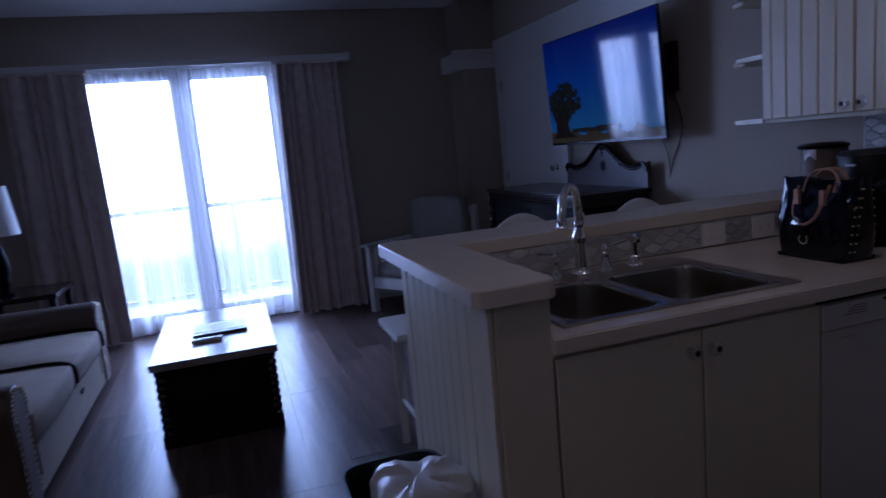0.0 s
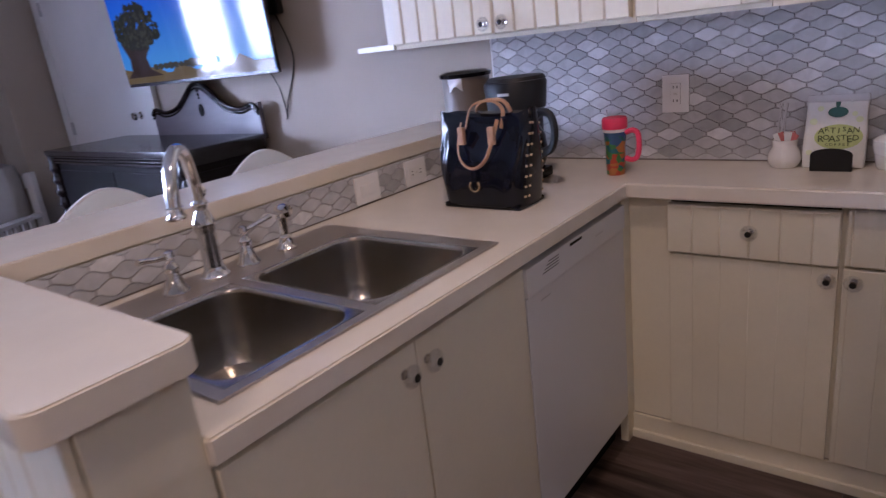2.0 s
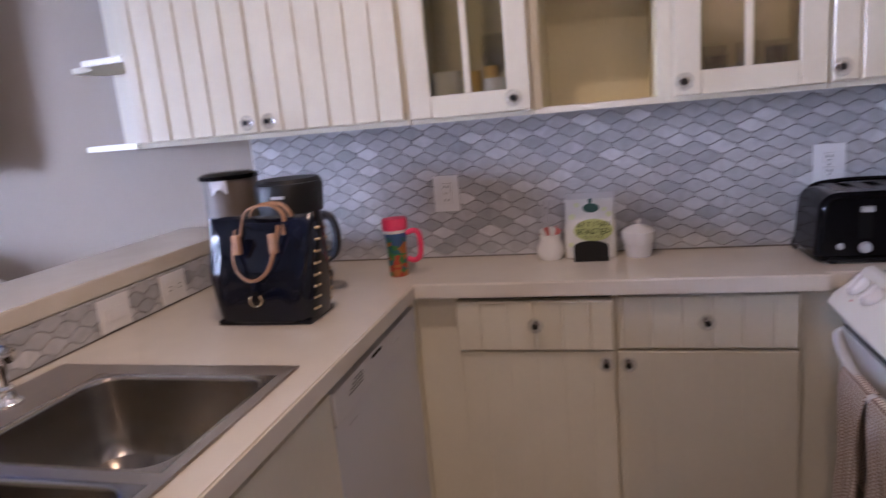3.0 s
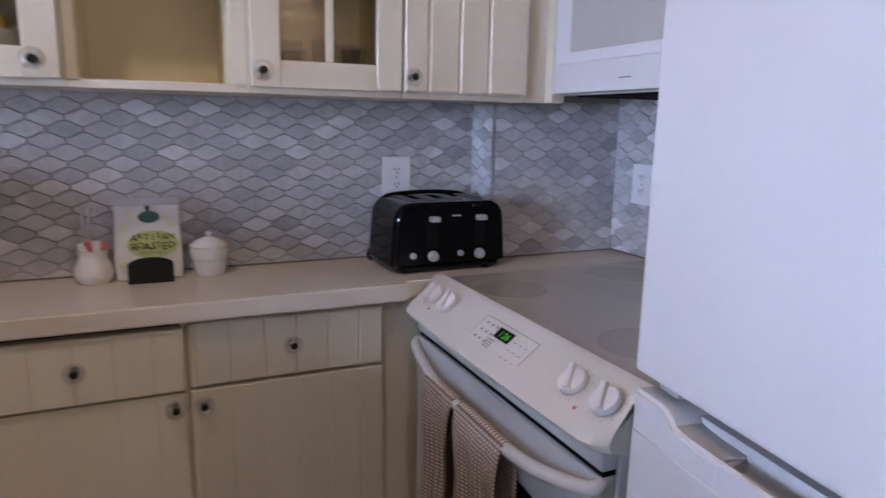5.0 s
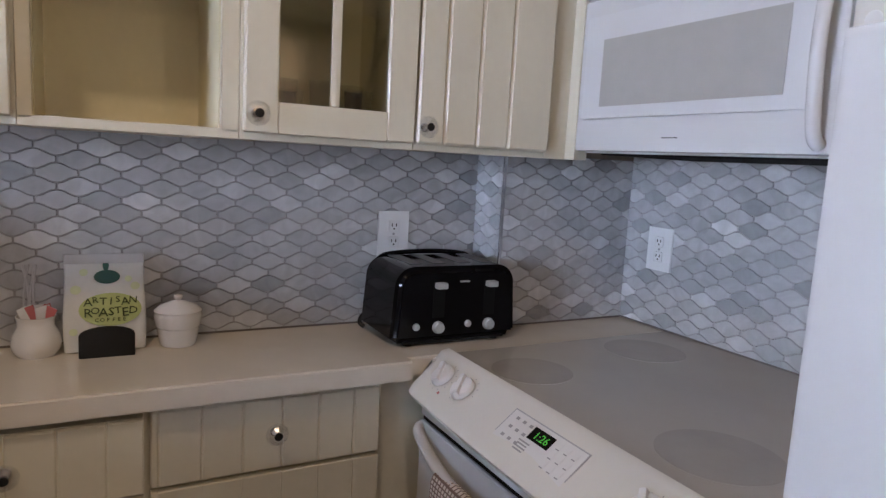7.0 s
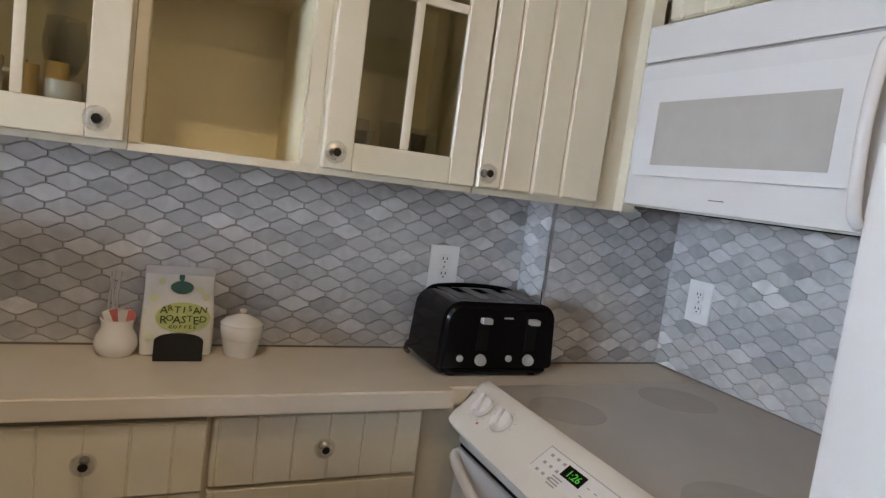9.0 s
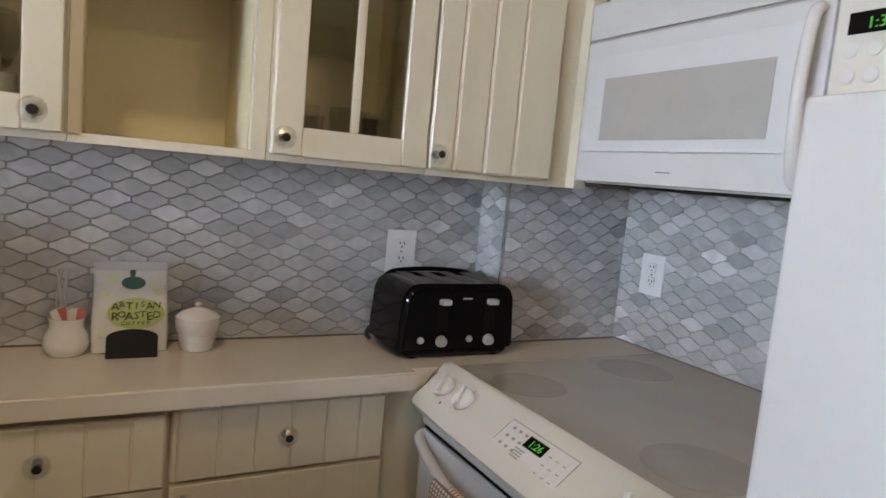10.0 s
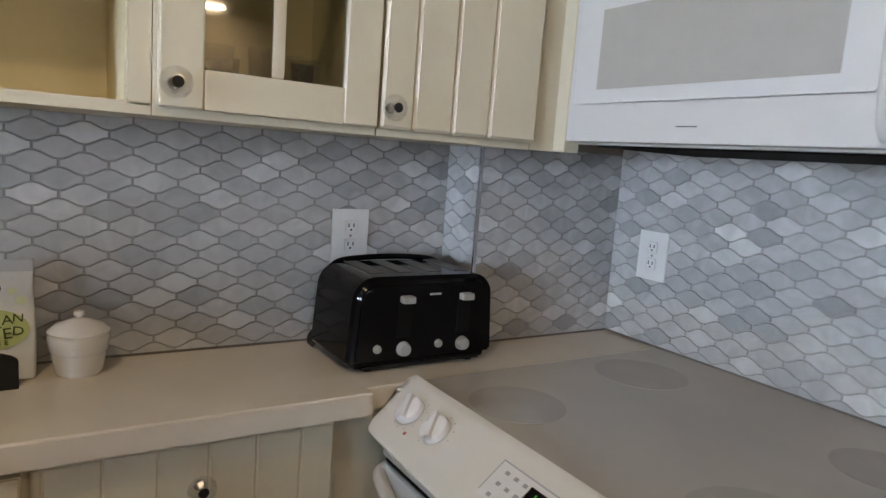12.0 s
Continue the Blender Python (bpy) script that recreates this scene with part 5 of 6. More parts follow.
for i in range(3):
    for j, s in enumerate((0.036, 0.056, 0.076)):
        slope_patch("key", 3.314 - i * 0.02, s, 0.008, 0.006, 0.0014, 0.0006, MARK_GREY, pad)
        slope_patch("key", 3.192 - i * 0.02, s, 0.011, 0.011, 0.0014, 0.0008, WHITE_PLASTIC, pad)
        slope_patch("key_mark", 3.192 - i * 0.02, s + 0.009, 0.008, 0.002, 0.0014, 0.0004, MARK_GREY, pad)
for k in range(4):
    slope_patch("key_text", 3.26, 0.066 + k * 0.006, 0.03 - 0.004 * (k % 2), 0.003, 0.0014, 0.0004, MARK_GREY, pad)
slope_patch("script_mark", 3.31, 0.097, 0.05, 0.003, 0.0, 0.0006, GREY_SLOT, console)
part("front_strip", box((RX0 + 0.004, 0.2855, 0.7895), (RX1 - 0.004, 0.316, 0.8305), 0.004), APPLIANCE, rg)
# near-black filler for the shade above the oven door
part("door_gap_shade", box((RX0 + 0.008, 0.2855, 0.778), (RX1 - 0.008, 0.311, 0.7892)), DARK, rg)
od = part("oven_door", box((RX0 + 0.004, 0.286, 0.18), (RX1 - 0.004, 0.318, 0.7775), 0.008, segments=3), APPLIANCE, rg)
part("oven_window", prism([(3.03, 0.36), (3.51, 0.36), (3.51, 0.60), (3.47, 0.64), (3.27, 0.655), (3.07, 0.64), (3.03, 0.60)], 0.318, 0.321, "y", 0.001), BLACK_GLOSS, od, "black oven window")
part("oven_handle", tube([(2.900, 0.306, 0.766), (2.912, 0.330, 0.755), (3.05, 0.350, 0.728), (3.27, 0.354, 0.719), (3.47, 0.350, 0.727), (3.628, 0.330, 0.755), (3.640, 0.306, 0.766)], 0.0135, 12), APPLIANCE, od)
part("storage_drawer", box((RX0 + 0.004, 0.286, 0.03), (RX1 - 0.004, 0.303, 0.17), 0.006), APPLIANCE, rg)
for x in (2.92, 3.62):
    for y in (-0.38, 0.25):
        part("foot", rod((x, y, 0), (x, y, 0.02), 0.02), BLACK, rg)


def tea_towel(x0, x1, low, label):
    """A towel folded over the oven handle: front and back drop with soft folds."""
    t = thing("tea_towel", ((x0 + x1) / 2, 0.346, 0.719), label, "towel", "towels on the oven handle")
    bm = bmesh.new()
    path = [(0.324 + 0.001 * k, low + 0.06 + (0.697 - low - 0.06) * k / 5) for k in range(5)] + [(0.333, 0.719), (0.340, 0.733), (0.353, 0.7375), (0.366, 0.732), (0.372, 0.718)] + [(0.374 + 0.003 * math.sin(k), 0.712 - (0.712 - low) * k / 9) for k in range(1, 10)]
    rows = []
    for i, (y, z) in enumerate(path):
        row = []
        for k in range(17):
            u = k / 16
            drop = max(0, 0.722 - z)
            row.append(bm.verts.new((x0 + (x1 - x0) * u + 0.006 * math.sin(9 * drop + u * 4), y + (0.006 * math.sin(2 * math.pi * u * 2.5 + 1) * min(1, drop * 8) if i > 9 else 0), z + 0.004 * math.sin(7 * u) * (i == len(path) - 1))))
        rows.append(row)
    for p, q in zip(rows, rows[1:]):
        for k in range(16):
            bm.faces.new((p[k], p[k + 1], q[k + 1], q[k]))
    bmesh.ops.recalc_face_normals(bm, faces=bm.faces)
    bmesh.ops.solidify(bm, geom=list(bm.faces), thickness=0.003)
    part("cloth", bm, TOWEL, t)


tea_towel(3.335, 3.49, 0.38, "checked red-and-white tea towel over the oven handle")
tea_towel(3.115, 3.315, 0.42, "second checked tea towel hung beside the first")

# ---- fridge ----
fg = thing("refrigerator", (2.44, 0.0, 0), "white two-door refrigerator with top freezer", "refrigerator")
FX0, FX1, FF = 2.125, 2.735, 0.41
part("cabinet", box((FX0 + 0.004, SOUTH + 0.02, 0.03), (FX1 - 0.004, 0.345, 1.472), 0.006), APPLIANCE, fg)
part("freezer_door", box((FX0, 0.35, 1.018), (FX1, FF, 1.4895), 0.008, segments=4), APPLIANCE, fg)
fd = part("fridge_door", box((FX0, 0.35, 0.06), (FX1, FF, 0.942), 0.008, segments=3), APPLIANCE, fg)
for x0, x1 in ((FX0, FX0 + 0.06), (FX1 - 0.06, FX1)):
    e, s = (x1, -1) if x1 == FX1 else (x0, 1)
    sw = [(e, 0.936), (e, 0.994), (e + s * 0.052, 0.994), (e + s * 0.066, 0.992), (e + s * 0.074, 0.986), (e + s * 0.081, 0.978), (e + s * 0.092, 0.976), (e + s * 0.115, 0.9745), (e + s * 0.160, 0.974), (e + s * 0.160, 0.936)]
    part("door_shoulder", prism(sw if s < 0 else sw[::-1], 0.35, FF, "y", 0.005), APPLIANCE, fd)
part("handle_scoop", prism([(0.351, 0.937), (FF - 0.001, 0.937), (FF - 0.001, 0.972), (FF - 0.005, 0.9755), (FF - 0.010, 0.974), (0.390, 0.957), (0.378, 0.956), (0.370, 0.968), (0.367, 0.984), (0.351, 0.984)], FX0 + 0.045, FX1 - 0.045, "x"), APPLIANCE, fd, "scooped white pull recess")
# door seal, its grey darkened to give the gap its shade
part("shaded_gasket", box((FX0 + 0.012, 0.345, 0.08), (FX1 - 0.012, 0.351, 1.476)), GREY_SLOT, fg)
part("hinge", box((FX1 - 0.055, 0.352, 0.997), (FX1 - 0.018, 0.385, 1.0175), 0.003), GREY_PLASTIC, fg)
part("hinge_cover", box((FX1 - 0.08, 0.30, 1.473), (FX1 - 0.02, 0.345, 1.486), 0.006), APPLIANCE, fg)
part("toe_grille", box((FX0 + 0.01, 0.33, 0.0), (FX1 - 0.01, 0.37, 0.055), 0.004), GREY_PLASTIC, fg)
# it stands a little askew, its far side drawn forward
fg.location = (2.4168, 0.0125, 0)
fg.rotation_euler = (0, 0, radians(-7))

# ---- outlets ----
def outlet(name, centre, axis, sign, w, h, style, label):
    """Cover plate with sockets; axis is the wall's normal, sign the way it looks."""
    x, y, z = centre
    o = thing(name, centre, label, "outlet", "wall plates")
    def b(du0, du1, dz0, dz1, d0, d1, r=0.0):
        lo, hi = sorted((d0 * sign, d1 * sign))
        if axis == "x":
            return box((x + lo, y + du0, z + dz0), (x + hi, y + du1, z + dz1), r)
        return box((x + du0, y + lo, z + dz0), (x + du1, y + hi, z + dz1), r)
    plate = part("plate", b(-w / 2, w / 2, -h / 2, h / 2, 0.0, 0.006, 0.002), PLATE, o)
    if style == "duplex":
        for s in (-0.021, 0.021):
            so = part("socket", b(-0.014, 0.014, s - 0.014, s + 0.014, 0.006, 0.009, 0.003), PLATE, plate)
            for du in (-0.006, 0.006):
                part("slot", b(du - 0.0012, du + 0.0012, s - 0.001, s + 0.007, 0.0088, 0.0094), DARK, so)
            part("slot", b(-0.002, 0.002, s - 0.009, s - 0.005, 0.0088, 0.0094), DARK, so)
        part("screw", b(-0.003, 0.003, -0.003, 0.003, 0.006, 0.0075, 0.001), GREY_PLASTIC, plate)
    elif style in ("gfci", "gfci_flat"):
        hz, hw = (0.034, 0.017) if style == "gfci" else (0.017, 0.034)
        so = part("socket", b(-hw, hw, -hz, hz, 0.006, 0.009, 0.002), PLATE, plate)
        for s in (-0.022, 0.022):
            for d in (-0.006, 0.006):
                if style == "gfci":
                    part("slot", b(d - 0.0012, d + 0.0012, s - 0.004, s + 0.004, 0.0088, 0.0094), DARK, so)
                else:
                    part("slot", b(s - 0.004, s + 0.004, d - 0.0012, d + 0.0012, 0.0088, 0.0094), DARK, so)
        part("test_button", b(-0.006, 0.006, -0.003, 0.003, 0.009, 0.0105, 0.001), WHITE_PLASTIC, so)
    elif style == "switch":
        part("rocker", b(-0.033, 0.033, -0.016, 0.016, 0.006, 0.010, 0.002), PLATE, plate)
    return o


TF = 0.0062
outlet("wall_outlet", (EAST - TF, 1.409, 1.137), "x", -1, 0.088, 0.122, "gfci", "white outlet plate on marble tiles behind the cup")
outlet("wall_outlet", (EAST - TF, 0.255, 1.155), "x", -1, 0.088, 0.122, "duplex", "white double outlet above the black toaster")
outlet("wall_outlet", (3.716, SOUTH + TF, 1.143), "y", 1, 0.088, 0.122, "duplex", "white double outlet above the cooktop")
outlet("wall_outlet", (3.505, KNEE - 0.0, 0.966), "y", -1, 0.112, 0.088, "gfci_flat", "white outlet plate set sideways under the bar")
outlet("wall_switch", (3.258, KNEE - 0.0, 0.966), "y", -1, 0.112, 0.088, "switch", "blank white switch plate set sideways under the bar")

# ---- things on the counter ----
# toaster: a rounded shell with four slots
ts = thing("toaster", (3.84, 0.185, CTR), "glossy black four-slice toaster with silver knobs", "toaster")
sh = []
for k in range(9):
    a = math.pi / 2 * k / 8
    sh.append((0.350 - 0.05 + 0.05 * math.cos(a), 1.107 - 0.048 + 0.048 * math.sin(a)))
sh2 = [(0.372 - p[0], p[1]) for p in reversed(sh)]
part("shell", prism([(0.354, 0.924), (0.359, 0.940)] + sh + sh2 + [(0.013, 0.940), (0.018, 0.924)], 3.735, 3.948, "x", 0.016), BLACK_GLOSS, ts)
part("base", box((3.745, 0.045, CTR + 0.006), (3.94, 0.325, 0.928), 0.004), BLACK, ts)
for y in (0.08, 0.145, 0.215, 0.28):
    part("bread_slot", box((3.79, y - 0.016, 1.1055), (3.925, y + 0.016, 1.1085)), GREY_SLOT, ts, "grey slot between guide wires")
part("top_rim", tube([(3.925, 0.335, 1.085), (3.934, 0.305, 1.106), (3.936, 0.25, 1.113), (3.936, 0.185, 1.115), (3.936, 0.12, 1.113), (3.934, 0.065, 1.106), (3.925, 0.037, 1.085)], 0.0065, 10), BLACK_GLOSS, ts)
for y in (0.241, 0.101):
    part("lever_slot", box((3.7338, y - 0.016, 0.985), (3.737, y + 0.016, 1.072), 0.001), DARK, ts)
    part("lever", box((3.716, y - 0.0135, 1.057), (3.7375, y + 0.0135, 1.071), 0.004), GREY_PLASTIC, ts, "silver grey lever")
    part("browning_knob", lathe([(0.0, -0.016), (0.012, -0.015), (0.015, -0.004), (0.015, 0.0)], (3.7365, y, 0.962), 18, "x"), GREY_PLASTIC, ts, "silver grey dial")
    part("cancel_button", lathe([(0.0, -0.008), (0.008, -0.007), (0.009, 0.0)], (3.7365, y + 0.058, 0.966), 14, "x"), GREY_PLASTIC, ts)
part("badge", box((3.7335, 0.160, 1.069), (3.737, 0.186, 1.073)), GREY_PLASTIC, ts)
for x in (3.765, 3.925):
    for y in (0.065, 0.305):
        part("foot", rod((x, y, CTR), (x, y, CTR + 0.007), 0.012), BLACK, ts)
part("side_hook", tube([(3.93, 0.33, 0.955), (3.94, 0.352, 0.95), (3.945, 0.358, 0.93), (3.935, 0.35, 0.921)], 0.006, 8), BLACK, ts)
part("cord", tube([(3.85, 0.022, 0.945), (3.845, -0.002, 0.962), (3.838, -0.020, 0.950), (3.834, -0.020, 0.928), (3.836, -0.002, CTR + 0.005), (3.84, 0.025, CTR + 0.005)], 0.0035, 8), BLACK, ts)

# lidded jar and creamer pot
j2 = thing("sugar_jar", (3.925, 0.798, CTR), "white ceramic sugar jar with its lid on", "jar")
part("jar_body", lathe([(0.0, 0.0), (0.035, 0.0), (0.039, 0.006), (0.044, 0.036), (0.0435, 0.041), (0.047, 0.045), (0.051, 0.068), (0.049, 0.075)], (3.925, 0.798, CTR), 30), CERAMIC, j2)
part("lid", lathe([(0.050, 0.075), (0.0505, 0.079), (0.038, 0.090), (0.014, 0.099), (0.006, 0.101), (0.0095, 0.107), (0.0085, 0.113), (0.0, 0.115)], (3.925, 0.798, CTR), 30), CERAMIC, j2)
j1 = thing("creamer_pot", (3.925, 1.068, CTR), "white ceramic pot holding stirrers and packets", "jar")
part("jar_body", lathe([(0.0, 0.0), (0.034, 0.0), (0.043, 0.012), (0.046, 0.026), (0.042, 0.044), (0.033, 0.062), (0.034, 0.074), (0.036, 0.082), (0.033, 0.082), (0.030, 0.064), (0.0, 0.05)], (3.925, 1.068, CTR), 30), CERAMIC, j1)
rj = random.Random(8)
for k in range(6):
    pk = thing("sugar_packet", (3.925 + rj.uniform(-0.012, 0.012), 1.062 + rj.uniform(-0.018, 0.018), CTR + 0.078), "small red and white paper packet in the pot", "packet", "packets in the pot")
    p = pk.location
    bm = box((p.x - 0.0015, p.y - 0.014, p.z - 0.01), (p.x + 0.0015, p.y + 0.014, p.z + 0.026), 0.0007)
    bmesh.ops.rotate(bm, verts=bm.verts, cent=p, matrix=Matrix.Rotation(rj.uniform(-0.5, 0.5), 3, "X") @ Matrix.Rotation(rj.uniform(-0.6, 0.6), 3, "Z"))
    part("paper", bm, RED if k % 2 else PAPER, pk)
for k in range(5):
    y = 1.075 + rj.uniform(-0.006, 0.014)
    q = thing("stirrer", (3.93, y, CTR + 0.07), "clear plastic stirrer standing in the pot", "stirrer", "stirrers in the pot")
    part("stick", tube([(3.932, y, CTR + 0.06), (3.935, y + rj.uniform(-0.006, 0.006), CTR + 0.13), (3.938, y + rj.uniform(-0.014, 0.014), CTR + 0.185)], 0.0022, 6), BAG_FILM, q)

# coffee bag in a black stand
cg = thing("coffee_bag", (3.935, 0.942, CTR), "white coffee bag with green print, standing upright", "coffee bag")
bg = bmesh.new()
rows = []
for j in range(9):
    w = j / 8
    z = CTR + 0.003 + 0.197 * w
    half = 0.078 + 0.002 * math.sin(6 * w)
    deep = 0.017 * (1 - w ** 3) + 0.0018
    xc = 3.925 + 0.040 * w
    row = []
    for k in range(20):
        a = 2 * math.pi * k / 20
        c, s = math.cos(a), math.sin(a)
        row.append(bg.verts.new((xc + deep * (abs(s) ** 0.6) * (1 if s > 0 else -1), 0.942 + half * (abs(c) ** 0.35) * (1 if c > 0 else -1), z + 0.0015 * math.sin(3 * a + 5 * w))))
    rows.append(row)
for p, q in zip(rows, rows[1:]):
    for k in range(20):
        bg.faces.new((p[k], p[(k + 1) % 20], q[(k + 1) % 20], q[k]))
bg.faces.new(rows[0][::-1])
bg.faces.new(rows[-1])
part("paper_bag", bg, PAPER, cg)


def bag_front(u, z):
    """A place just in front of the bag: u to its right, z above the counter."""
    w = (z - 0.003) / 0.197
    return Vector((3.925 + 0.040 * w - 0.017 * (1 - w ** 3) - 0.0045, 0.942 - u, CTR + z))


def bag_disc(name, u, z, ru, rz, lift, material):
    bm = bmesh.new()
    mid = bm.verts.new(bag_front(u, z) - Vector((lift, 0, 0)))
    ring = []
    for k in range(28):
        a = 2 * math.pi * k / 28
        ring.append(bm.verts.new(bag_front(u + ru * math.cos(a), z + rz * math.sin(a)) - Vector((lift, 0, 0))))
    for k in range(28):
        bm.faces.new((mid, ring[k], ring[(k + 1) % 28]))
    return part(name, bm, material, cg)


part("folded_top", prism([(0.866, CTR + 0.183), (1.018, CTR + 0.183), (1.017, CTR + 0.2035), (0.868, CTR + 0.2035)], 3.950, 3.9525, "x", 0.0008), BAG_FILM, cg, "folded pale top edge")
for u, z, r in ((-0.055, 0.130, 0.010), (0.058, 0.135, 0.009), (-0.060, 0.045, 0.008), (0.045, 0.150, 0.007), (-0.040, 0.165, 0.008)):
    bag_disc("pale_spot", u, z, r, r * 0.9, 0.0001, PALE_LIME)
bag_disc("lime_oval", 0.010, 0.088, 0.060, 0.034, 0.0002, LIME)
bag_disc("oval_badge", 0.004, 0.155, 0.025, 0.014, 0.0004, TEAL)
bag_disc("badge_tab", 0.002, 0.178, 0.006, 0.011, 0.0006, TEAL)
lean = Matrix.Rotation(radians(-14), 4, "Y")
for text, z, size in (("ARTISAN", 0.100, 0.023), ("ROASTED", 0.077, 0.026), ("COFFEE", 0.064, 0.012)):
    for k, letter in enumerate(text):
        wob = 1 + (0.0 if size < 0.02 else 0.14 * math.sin(2.3 * k + size * 90))
        u = 0.010 + (k - (len(text) - 1) / 2) * (0.0142 if size > 0.02 else 0.0105)
        spot = Matrix.Translation(bag_front(u, z + 0.004 * (wob - 1) * -6) - Vector((0.0026, 0, 0)))
        writing("print", letter, size * wob, spot @ lean @ FACING_WEST @ Matrix.Rotation(0.10 * math.sin(1.7 * k), 4, "Z"), INK, cg)
cs = thing("bag_stand", (3.872, 0.94, CTR), "small black holder before the coffee bag", "holder")
so_ = [(0.992, CTR), (0.992, CTR + 0.047)] + [(0.94 + 0.052 * math.cos(a), CTR + 0.047 + 0.018 * math.sin(a)) for a in (math.pi * k / 10 for k in range(1, 10))] + [(0.888, CTR + 0.047), (0.888, CTR)]
part("front_plate", prism(so_, 3.866, 3.872, "x", 0.001), BLACK, cs)
part("foot_plate", box((3.872, 0.888, CTR), (3.902, 0.992, CTR + 0.003)), BLACK, cs)

# pink lidded cup
cp_ = thing("travel_cup", (3.768, 1.53, CTR), "printed plastic cup with pink lid and handle", "cup")
part("cup_body", lathe([(0.0, 0.0), (0.027, 0.0), (0.029, 0.004), (0.031, 0.05), (0.030, 0.085), (0.036, 0.14), (0.0, 0.14)], (3.768, 1.53, CTR), 30), PRINT, cp_, "cup wrap in bright mixed colours")
part("white_rim", lathe([(0.0365, 0.138), (0.038, 0.140), (0.038, 0.148), (0.0365, 0.15)], (3.768, 1.53, CTR), 30), WHITE_PLASTIC, cp_)
part("lid", lathe([(0.0385, 0.148), (0.0395, 0.152), (0.0395, 0.176), (0.036, 0.183), (0.012, 0.185), (0.0, 0.185)], (3.768, 1.53, CTR), 30), PINK, cp_, "pink screw lid")
part("handle", tube([(3.766, 1.493, CTR + 0.135), (3.765, 1.470, CTR + 0.142), (3.765, 1.454, CTR + 0.13), (3.765, 1.451, CTR + 0.09), (3.766, 1.458, CTR + 0.058), (3.767, 1.476, CTR + 0.048), (3.768, 1.496, CTR + 0.054)], 0.0085, 10), PINK, cp_, "pink loop handle")
part("straw", rod((3.772, 1.556, CTR + 0.18), (3.774, 1.560, CTR + 0.205), 0.003, seg=8), BAG_FILM, cp_)

# handbag
hb = thing("handbag", (3.36, 1.74, CTR), "dark patent handbag with tan straps and gold studs", "handbag")
HX, HY = 3.362, 1.742


def bag_point(a, w):
    """A place on the bag's skin: a round the bag, w from foot to rim, with slack creases."""
    c, s = math.cos(a), math.sin(a)
    hy = 0.136 + 0.020 * w + 0.006 * math.sin(math.pi * w)
    hx = 0.078 - 0.052 * w ** 1.3 + 0.012 * math.sin(math.pi * min(1, w * 1.3))
    crease = 0.006 * math.sin(5 * a + 9 * w) * w + 0.005 * math.sin(11 * a - 5 * w) * math.sin(math.pi * w)
    dip = -0.014 * (1 - abs(s)) * max(0, w - 0.8) * 5
    return Vector((HX + (hx + crease) * (abs(c) ** 0.5) * (1 if c > 0 else -1), HY + hy * (abs(s) ** 0.42) * (1 if s > 0 else -1), CTR + 0.006 + 0.268 * w + dip + 0.006 * math.sin(3 * a + 1) * w))


bm = bmesh.new()
rows = []
for j, w in enumerate((0.0, 0.02, 0.06, 0.15, 0.27, 0.4, 0.52, 0.64, 0.76, 0.87, 0.95, 1.0)):
    g = 0.94 if j == 0 else 1.0
    rows.append([bm.verts.new(Vector((HX, HY, 0)) + Vector(((p.x - HX) * g, (p.y - HY) * g, p.z))) for p in (bag_point(2 * math.pi * k / 56, w) for k in range(56))])
rows.append([bm.verts.new((HX + (v.co.x - HX) * 0.55, HY + (v.co.y - HY) * 0.95, v.co.z - 0.006)) for v in rows[-1]])
rows.append([bm.verts.new((HX + (v.co.x - HX) * 0.3, HY + (v.co.y - HY) * 0.9, v.co.z - 0.02)) for v in rows[-1]])
for p, q in zip(rows, rows[1:]):
    for k in range(56):
        bm.faces.new((p[k], p[(k + 1) % 56], q[(k + 1) % 56], q[k]))
bm.faces.new(rows[0][::-1])
bm.faces.new(rows[-1])
part("bag_body", bm, PATENT, hb)
part("base_panel", box((3.290, 1.612, CTR), (3.434, 1.872, CTR + 0.014), 0.006), PATENT, hb)
for x in (3.348, 3.385):
    part("strap", tube([(x - 0.022 if x < 3.36 else x + 0.01, 1.795, CTR + 0.225), (x, 1.792, CTR + 0.272), (x + 0.004, 1.772, CTR + 0.292), (x + 0.006, 1.735, CTR + 0.298), (x + 0.004, 1.70, CTR + 0.292), (x, 1.678, CTR + 0.268), (x - 0.022 if x < 3.36 else x + 0.01, 1.674, CTR + 0.225)], 0.0062, 8, flat=0.45), TAN, hb, "tan leather strap")
part("front_loop", tube([(3.315, 1.800, CTR + 0.245), (3.296, 1.803, CTR + 0.20), (3.277, 1.792, CTR + 0.155), (3.268, 1.765, CTR + 0.128), (3.267, 1.732, CTR + 0.124), (3.273, 1.70, CTR + 0.148), (3.292, 1.684, CTR + 0.20), (3.318, 1.68, CTR + 0.25)], 0.0056, 8, flat=0.45), TAN, hb, "hanging tan strap")
for y in (1.788, 1.688):
    part("strap_tab", box((3.287, y - 0.010, CTR + 0.185), (3.300, y + 0.010, CTR + 0.235), 0.003), TAN, hb)
part("ring", tube([(3.272, 1.745 + 0.016 * math.cos(a), CTR + 0.072 + 0.016 * math.sin(a)) for a in (math.pi * (0.75 + 1.5 * k / 7) for k in range(8))], 0.003, 8), GOLD, hb, "gold ring clasp")
part("ring_strap", box((3.272, 1.735, CTR + 0.085), (3.284, 1.755, CTR + 0.14), 0.003), PATENT, hb)
for k in range(8):
    w = (0.03 + k * 0.028) / 0.268
    for a in (-1.95, -1.75, -1.2):
        p = bag_point(a, w)
        part("stud", lathe([(0.0, -0.003), (0.0035, -0.0024), (0.0045, 0.001)], p, 10, "y"), GOLD, hb)

